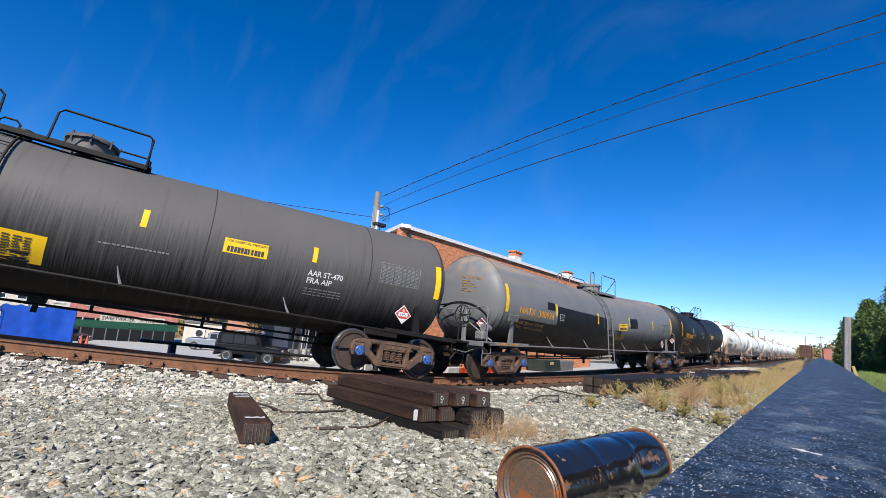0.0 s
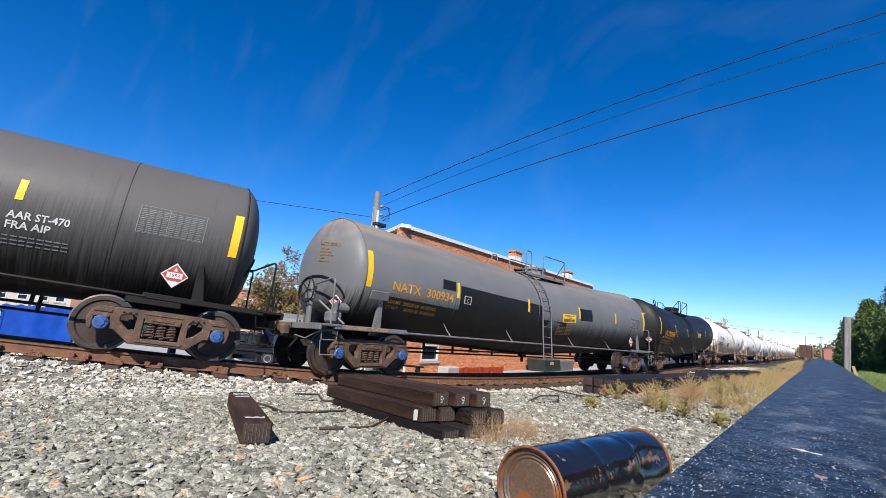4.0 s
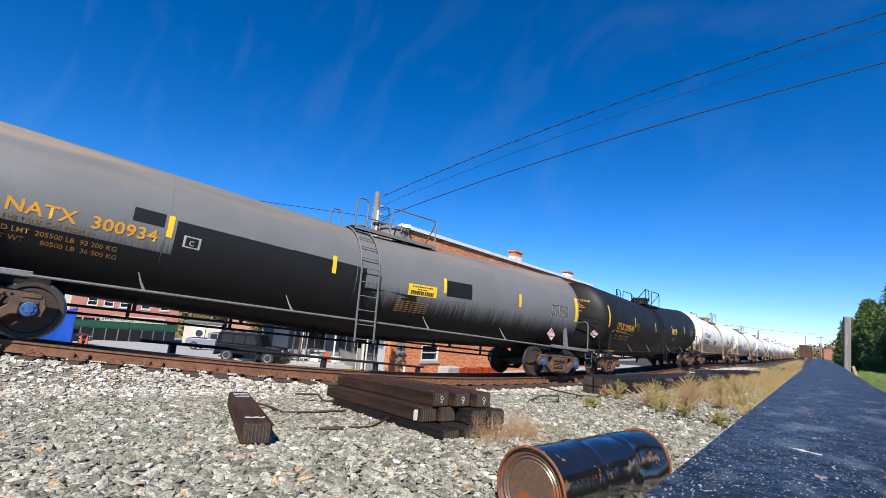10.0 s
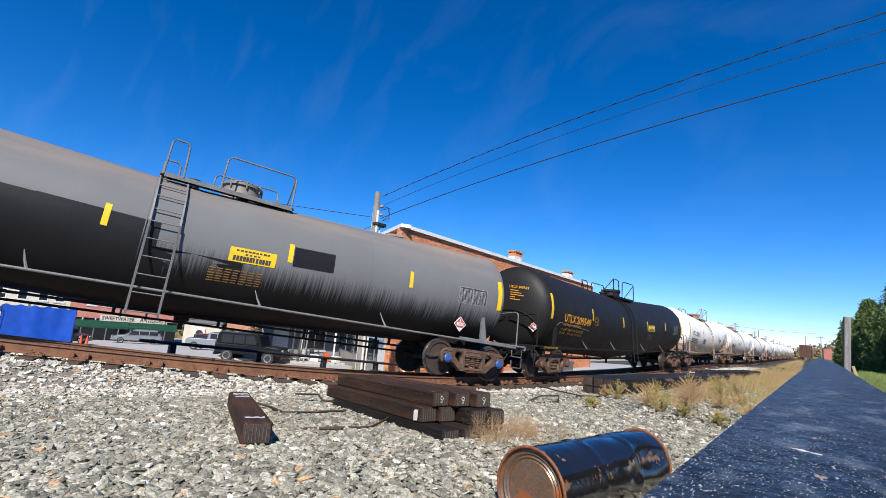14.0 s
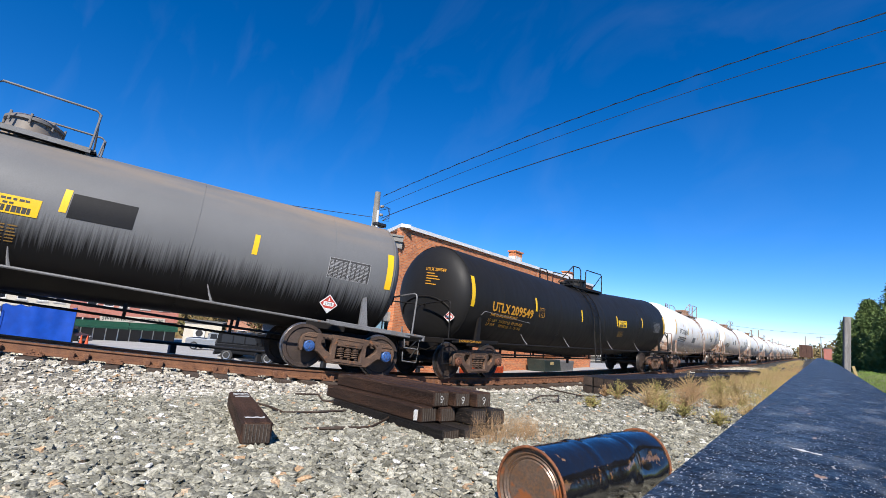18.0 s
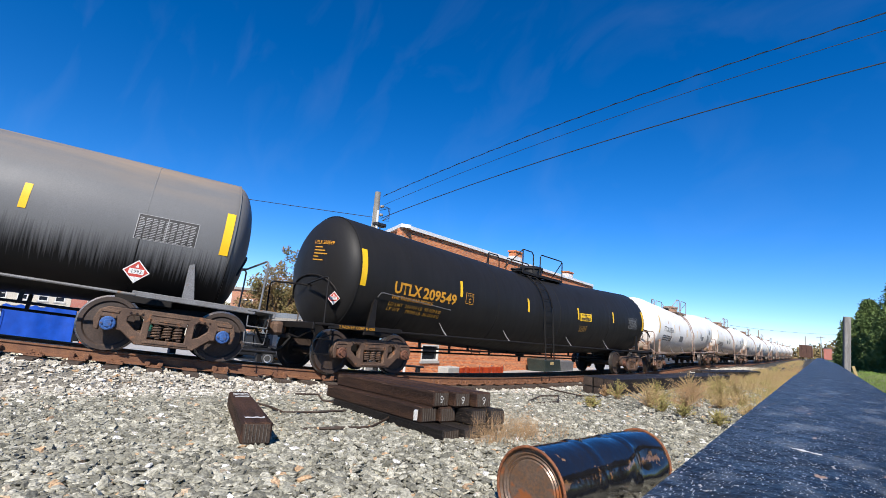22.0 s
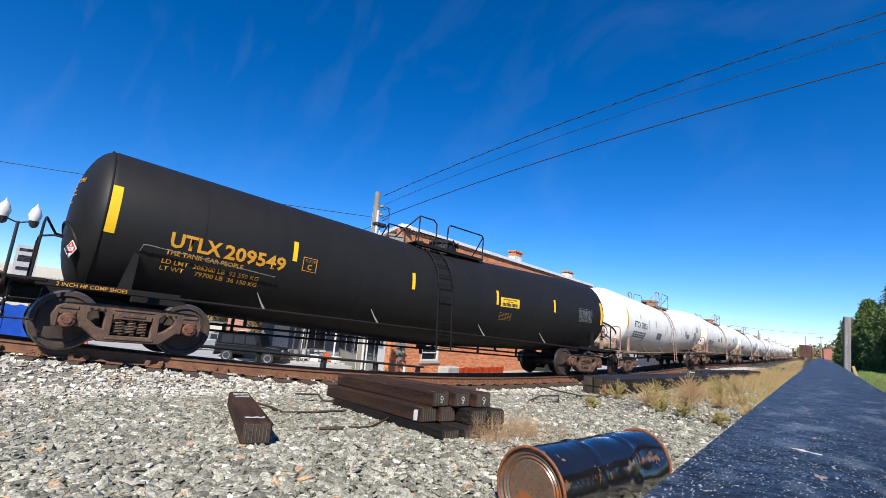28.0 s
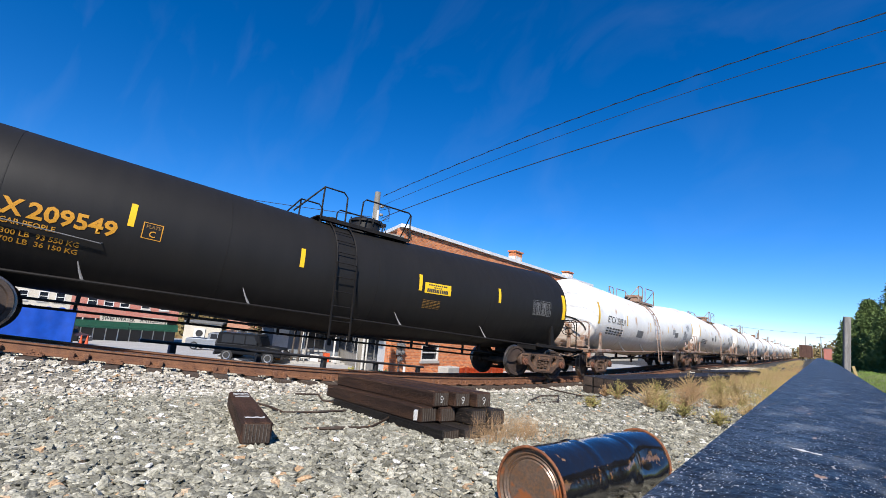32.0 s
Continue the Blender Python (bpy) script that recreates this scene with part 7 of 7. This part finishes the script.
for h in ((6, 8, -1.6, -0.4), (16, 18, -1.6, -0.4)):
    window(PS, *h, pale, M_white, 1, 0)
bm = bmesh.new()
PS.slab(bm, -0.5, 38.5, 0.6, 0.8, 0.5, -8)
part("roof", bm, M_roof, pale)
# wooded rise on the horizon
rr = np.random.RandomState(9)
wood = empty("far_woods", (0, 0, 0), "distant wooded rise on the horizon", "woods")
wood["kind"] = "stuff"
cl = [(x, 330 + rr.uniform(0, 60), float(ground_z(x, 250)) + rr.uniform(0, 9) * (0.6 + 0.4 * math.sin(x * 0.05)), rr.uniform(3, 6)) for x in rr.uniform(-230, 130, 420)]
leaf_cloud("crown", cl, 60, 2.2, M_autumn, wood, 9)
cl = [(rr.uniform(-190, -90), y, float(ground_z(-90, 60)) + rr.uniform(0, 3), rr.uniform(1.5, 3)) for y in rr.uniform(30, 200, 260)]
leaf_cloud("crown", cl, 60, 1.8, M_autumn, wood, 10)

# ---- ties, plates and ballast ----


def stone_material(name, c1, c2, c3):
    m = bpy.data.materials.new(name)
    m.use_nodes = True
    n, l = m.node_tree.nodes, m.node_tree.links
    b = n["Principled BSDF"]
    b.inputs["Roughness"].default_value = 0.9
    g = n.new("ShaderNodeNewGeometry")
    r = n.new("ShaderNodeValToRGB")
    r.color_ramp.interpolation = "LINEAR"
    r.color_ramp.elements[0].color, r.color_ramp.elements[1].color = (*c1, 1), (*c3, 1)
    e = r.color_ramp.elements.new(0.6)
    e.color = (*c2, 1)
    r.color_ramp.elements[-1].position = 0.95
    for at, tone in ((0.965, (0.46, 0.3, 0.17)), (0.98, (0.42, 0.27, 0.15)), (0.985, (0.72, 0.7, 0.66))):
        r.color_ramp.elements.new(at).color = (*tone, 1)
    l.new(g.outputs["Random Per Island"], r.inputs[0])
    tc = n.new("ShaderNodeTexCoord")
    t = n.new("ShaderNodeTexNoise")
    t.inputs["Scale"].default_value, t.inputs["Detail"].default_value = 60, 8
    l.new(tc.outputs["Object"], t.inputs["Vector"])
    mr = n.new("ShaderNodeMapRange")
    mr.inputs["From Min"].default_value, mr.inputs["From Max"].default_value = 0.3, 0.7
    mr.inputs["To Min"].default_value, mr.inputs["To Max"].default_value = 0.4, 1.3
    l.new(t.outputs["Fac"], mr.inputs["Value"])
    x = n.new("ShaderNodeMix")
    x.data_type, x.blend_type = "RGBA", "MULTIPLY"
    x.inputs[0].default_value = 1
    l.new(r.outputs[0], x.inputs[6])
    l.new(mr.outputs[0], x.inputs[7])
    l.new(x.outputs[2], b.inputs["Base Color"])
    bp = n.new("ShaderNodeBump")
    bp.inputs["Strength"].default_value, bp.inputs["Distance"].default_value = 0.5, 0.01
    l.new(t.outputs["Fac"], bp.inputs["Height"])
    l.new(bp.outputs[0], b.inputs["Normal"])
    return m


M_ballast = stone_material("pale_limestone_ballast", (0.3, 0.272, 0.222), (0.56, 0.515, 0.43), (0.74, 0.69, 0.585))
M_bed = material("packed_pale_ballast", (0.3, 0.275, 0.225), (0.2, 0.18, 0.145), 9, 0.95, 0, 1.0, 38, (0.09, 0.08, 0.065), 0.56, 26, dist=0.04)
bed_ys, bed_ds = steps((-8, 40, 0.35), (40, 70, 1.0)), np.linspace(-2.1, 3.0, 26)
bm = bmesh.new()
rows = []
for y in bed_ys:
    rows.append([bm.verts.new((float(track_x(y)) + d, y, float(ground_z(float(track_x(y)) + d, y)) + 0.008 + 0.012 * noise.noise(Vector((d * 4, y * 4, 0))))) for d in bed_ds])
for a, b in zip(rows, rows[1:]):
    for k in range(len(bed_ds) - 1):
        bm.faces.new((a[k], a[k + 1], b[k + 1], b[k]))
tagged(part("ballast_bed", bm, M_bed, smooth=True), "bed of packed pale ballast under the track", kind="structure")
M_gravel = stone_material("grey_crushed_gravel", (0.135, 0.128, 0.098), (0.3, 0.285, 0.222), (0.47, 0.445, 0.36))

CUBE = np.array([(x, y, z) for x in (-1, 1) for y in (-1, 1) for z in (-1, 1)]) * 0.72
GOLD = (1 + 5 ** 0.5) / 2
ICO = np.array([(-1, GOLD, 0), (1, GOLD, 0), (-1, -GOLD, 0), (1, -GOLD, 0), (0, -1, GOLD), (0, 1, GOLD), (0, -1, -GOLD), (0, 1, -GOLD), (GOLD, 0, -1), (GOLD, 0, 1), (-GOLD, 0, -1), (-GOLD, 0, 1)]) * 0.53
ICO_F = np.array([(0, 11, 5), (0, 5, 1), (0, 1, 7), (0, 7, 10), (0, 10, 11), (1, 5, 9), (5, 11, 4), (11, 10, 2), (10, 7, 6), (7, 1, 8), (3, 9, 4), (3, 4, 2), (3, 2, 6), (3, 6, 8), (3, 8, 9), (4, 9, 5), (2, 4, 11), (6, 2, 10), (8, 6, 7), (9, 8, 1)])
CUBE_F = np.array([(0, 1, 3), (0, 3, 2), (4, 6, 7), (4, 7, 5), (0, 4, 5), (0, 5, 1), (2, 3, 7), (2, 7, 6), (0, 2, 6), (0, 6, 4), (1, 5, 7), (1, 7, 3)])


def stones(name, xy, size, mat, label, category, seed, shape=None):
    """Many broken stones strewn on the ground, in one mesh."""
    r = np.random.RandomState(seed)
    n = len(xy)
    corners, tris = shape or (CUBE, CUBE_F)
    nv, nf = len(corners), len(tris)
    base = corners[None] * (1 + r.uniform(-0.27, 0.18, (n, nv, 3)))
    base = base * (size * (0.5 + 1.1 * r.rand(n) ** 2.6))[:, None, None] * np.stack([1.0 + 0.6 * r.rand(n), 0.65 + 0.45 * r.rand(n), 0.28 + 0.3 * r.rand(n)], 1)[:, None, :]
    q = r.normal(size=(n, 4)) * np.array((1.0, 0.13, 0.13, 1.0))
    q /= np.linalg.norm(q, axis=1)[:, None]
    w, x, y, z = q.T
    rot = np.stack([1 - 2 * (y * y + z * z), 2 * (x * y - z * w), 2 * (x * z + y * w), 2 * (x * y + z * w), 1 - 2 * (x * x + z * z), 2 * (y * z - x * w),
                    2 * (x * z - y * w), 2 * (y * z + x * w), 1 - 2 * (x * x + y * y)], 1).reshape(n, 3, 3)
    v = np.einsum("nij,nkj->nki", rot, base)
    v[:, :, 0] += xy[:, 0:1]
    v[:, :, 1] += xy[:, 1:2]
    v[:, :, 2] += (ground_z(xy[:, 0], xy[:, 1]) + size * r.uniform(-0.3, 0.95, n))[:, None]
    f = (tris[None] + np.arange(n)[:, None, None] * nv).reshape(-1)
    me = bpy.data.meshes.new(name)
    me.vertices.add(n * nv)
    me.vertices.foreach_set("co", v.ravel().astype(np.float32))
    me.loops.add(len(f))
    me.loops.foreach_set("vertex_index", f.astype(np.int32))
    me.polygons.add(n * nf)
    me.polygons.foreach_set("loop_start", np.arange(0, n * nf * 3, 3, dtype=np.int32))
    me.update(calc_edges=True)
    me.materials.append(mat)
    me.shade_flat()
    return tagged(new(name, me), label, category, kind="stuff")


rs = np.random.RandomState(21)


def strewn(n, x0, x1, y0, y1, keep):
    p = np.stack([rs.uniform(x0, x1, n), rs.uniform(y0, y1, n)], 1)
    return p[keep(p[:, 0], p[:, 1])]


def off_track(x, y):
    return x - track_x(y)


def seen(x, y):
    return (y > 0.12 * -x) & (np.hypot(x, y) > 2.0)


edge = lambda y: 3.35 + 0.35 * np.sin(y * 0.9) + 0.2 * np.sin(y * 2.3)
near_b = strewn(62000, -13.6, -3.5, 0.2, 16, lambda x, y: seen(x, y) & (off_track(x, y) > -1.1) & (off_track(x, y) < edge(y) + rs.uniform(-0.5, 0.5, x.shape)))
far_b = strewn(17000, -10.5, -3.8, 16, 60, lambda x, y: (off_track(x, y) > -1.9) & (off_track(x, y) < 2.9 + rs.uniform(-0.4, 0.4, x.shape)))
stones("ballast_stones", near_b, 0.035, M_ballast, "pale limestone ballast heaped along the track", "ballast", 1)
stones("ballast_stones", far_b, 0.06, M_ballast, "pale limestone ballast heaped along the track", "ballast", 2)
near_g = strewn(112000, -8.5, -0.25, 0.3, 7.5, lambda x, y: seen(x, y) & (off_track(x, y) > edge(y) - 0.4 + rs.uniform(-0.5, 0.5, x.shape)))
mid_g = strewn(26000, -6.5, -0.2, 7.5, 20, lambda x, y: off_track(x, y) > 2.7 + rs.uniform(-0.5, 0.5, x.shape))
close = np.hypot(near_g[:, 0], near_g[:, 1]) < 4.4
stones("gravel_stones", near_g[close], 0.031, M_gravel, "grey crushed gravel covering the yard", "gravel", 3, (ICO, ICO_F))
stones("gravel_stones", near_g[~close], 0.029, M_gravel, "grey crushed gravel covering the yard", "gravel", 5)
stones("gravel_stones", mid_g, 0.03, M_gravel, "grey crushed gravel covering the yard", "gravel", 4)

around = strewn(8000, -9, 1.0, -7, 2.2, lambda x, y: ~seen(x, y) & (off_track(x, y) > 3.0))
stones("gravel_stones", around, 0.04, M_gravel, "grey crushed gravel covering the yard", "gravel", 6)
track = empty("track", (0, 0, 0), "ballasted railway track on timber ties", "track")
track["kind"] = "structure"
bm = bmesh.new()
box(bm, (0, 0, 0), (2.6, 0.23, 0.18), bevel=0.012)
tie_me = part("tie", bm, M_tie, track).data
bpy.data.objects.remove(bpy.data.objects["tie"])
bm = bmesh.new()
box(bm, (0, 0, 0), (0.4, 0.24, 0.026), bevel=0.004)
for sx in (-1, 1):
    box(bm, (sx * 0.085, 0, 0.018), (0.03, 0.24, 0.03))
    for k in range(5):
        box(bm, (sx * 0.15, -0.096 + 0.048 * k, 0.016), (0.07, 0.02, 0.016))
plate_me = part("tie_plate", bm, M_rail, track).data
bpy.data.objects.remove(bpy.data.objects["tie_plate"])
bm = bmesh.new()
box(bm, (0, 0, 0.02), (0.016, 0.016, 0.08))
box(bm, (-0.01, 0, 0.06), (0.045, 0.03, 0.018), bevel=0.003)
spike_me = part("spike", bm, M_rail, track).data
bpy.data.objects.remove(bpy.data.objects["spike"])
bm = bmesh.new()
for sy in (-1, 1):
    prism(bm, [(0.07, 0.0), (0.02, 0.05), (0.02, 0.11), (0.05, 0.11), (0.09, 0.02)], sy * 0.115 - 0.02, sy * 0.115 + 0.02, "xz")
    box(bm, (0.06, sy * 0.1, 0.055), (0.09, 0.085, 0.09), bevel=0.01)
anchor_me = part("rail_anchor", bm, M_rail, track).data
bpy.data.objects.remove(bpy.data.objects["rail_anchor"])


def piece(name, me, m):
    ob = new(name, me)
    ob.parent = track
    ob.matrix_basis = m


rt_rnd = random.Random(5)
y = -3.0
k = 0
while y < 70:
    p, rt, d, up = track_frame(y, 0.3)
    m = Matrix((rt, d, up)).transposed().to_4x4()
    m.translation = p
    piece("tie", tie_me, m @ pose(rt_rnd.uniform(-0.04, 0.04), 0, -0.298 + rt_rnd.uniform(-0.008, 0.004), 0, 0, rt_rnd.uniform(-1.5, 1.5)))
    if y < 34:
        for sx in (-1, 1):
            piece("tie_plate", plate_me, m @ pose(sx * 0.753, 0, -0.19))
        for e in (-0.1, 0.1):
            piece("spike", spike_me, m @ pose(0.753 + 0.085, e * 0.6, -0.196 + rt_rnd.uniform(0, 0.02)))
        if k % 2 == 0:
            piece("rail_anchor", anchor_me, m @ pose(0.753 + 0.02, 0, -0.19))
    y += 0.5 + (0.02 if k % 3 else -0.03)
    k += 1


# ---- what moves ----
def car_pose(y):
    (a, ra), (b, rb) = ((f[0], f[1]) for f in (track_frame(float(np.interp(y + e, LINE_L, LINE_Y))) for e in (-TRUCK, TRUCK)))
    d = (b - a).normalized()
    up = (ra + rb).cross(d).normalized()
    m = Matrix((d.cross(up), d, up)).transposed().to_4x4()
    m.translation = (a + b) / 2
    return m


def street_lane(along, off):
    """Place and heading on the lane: straight past the shops, then bending away behind the porch."""
    p, step = Vector((-56.0 + off, 20.9)), 0.5
    turn = lambda u: 19.3 + 46.0 * float(smooth(3.0, 13.0, u))
    n = int(abs(along) / step) + 1
    for k in range(n):
        u = along * (k + 0.5) / n
        a = radians(turn(u))
        p += Vector((math.sin(a), math.cos(a))) * along / n
    return p, -turn(along)


def motions():
    times = [k * 0.5 for k in range(65)]
    for car, wheels, mid in TRAIN:
        walk(car, [(t, car_pose(mid + gone(t))) for t in times])
        for w in wheels:
            at = w.location.copy()
            walk(w, [(t, pose(*at, math.degrees(-gone(t) / 0.457), 0, 0)) for t in times])
    # cars that pass in the street: they come round the bend behind the shops and stop out of sight
    for v, t0, off, speed in PASSING:
        rows = []
        for t in [k * 0.5 for k in range(65)]:
            p, h = street_lane(max(-66.0, min(34.0, (t - t0) * speed)), off)
            rows.append((t, on_street(p.x, p.y, h if speed > 0 else h + 180.0)))
        walk(v, rows)


motions()
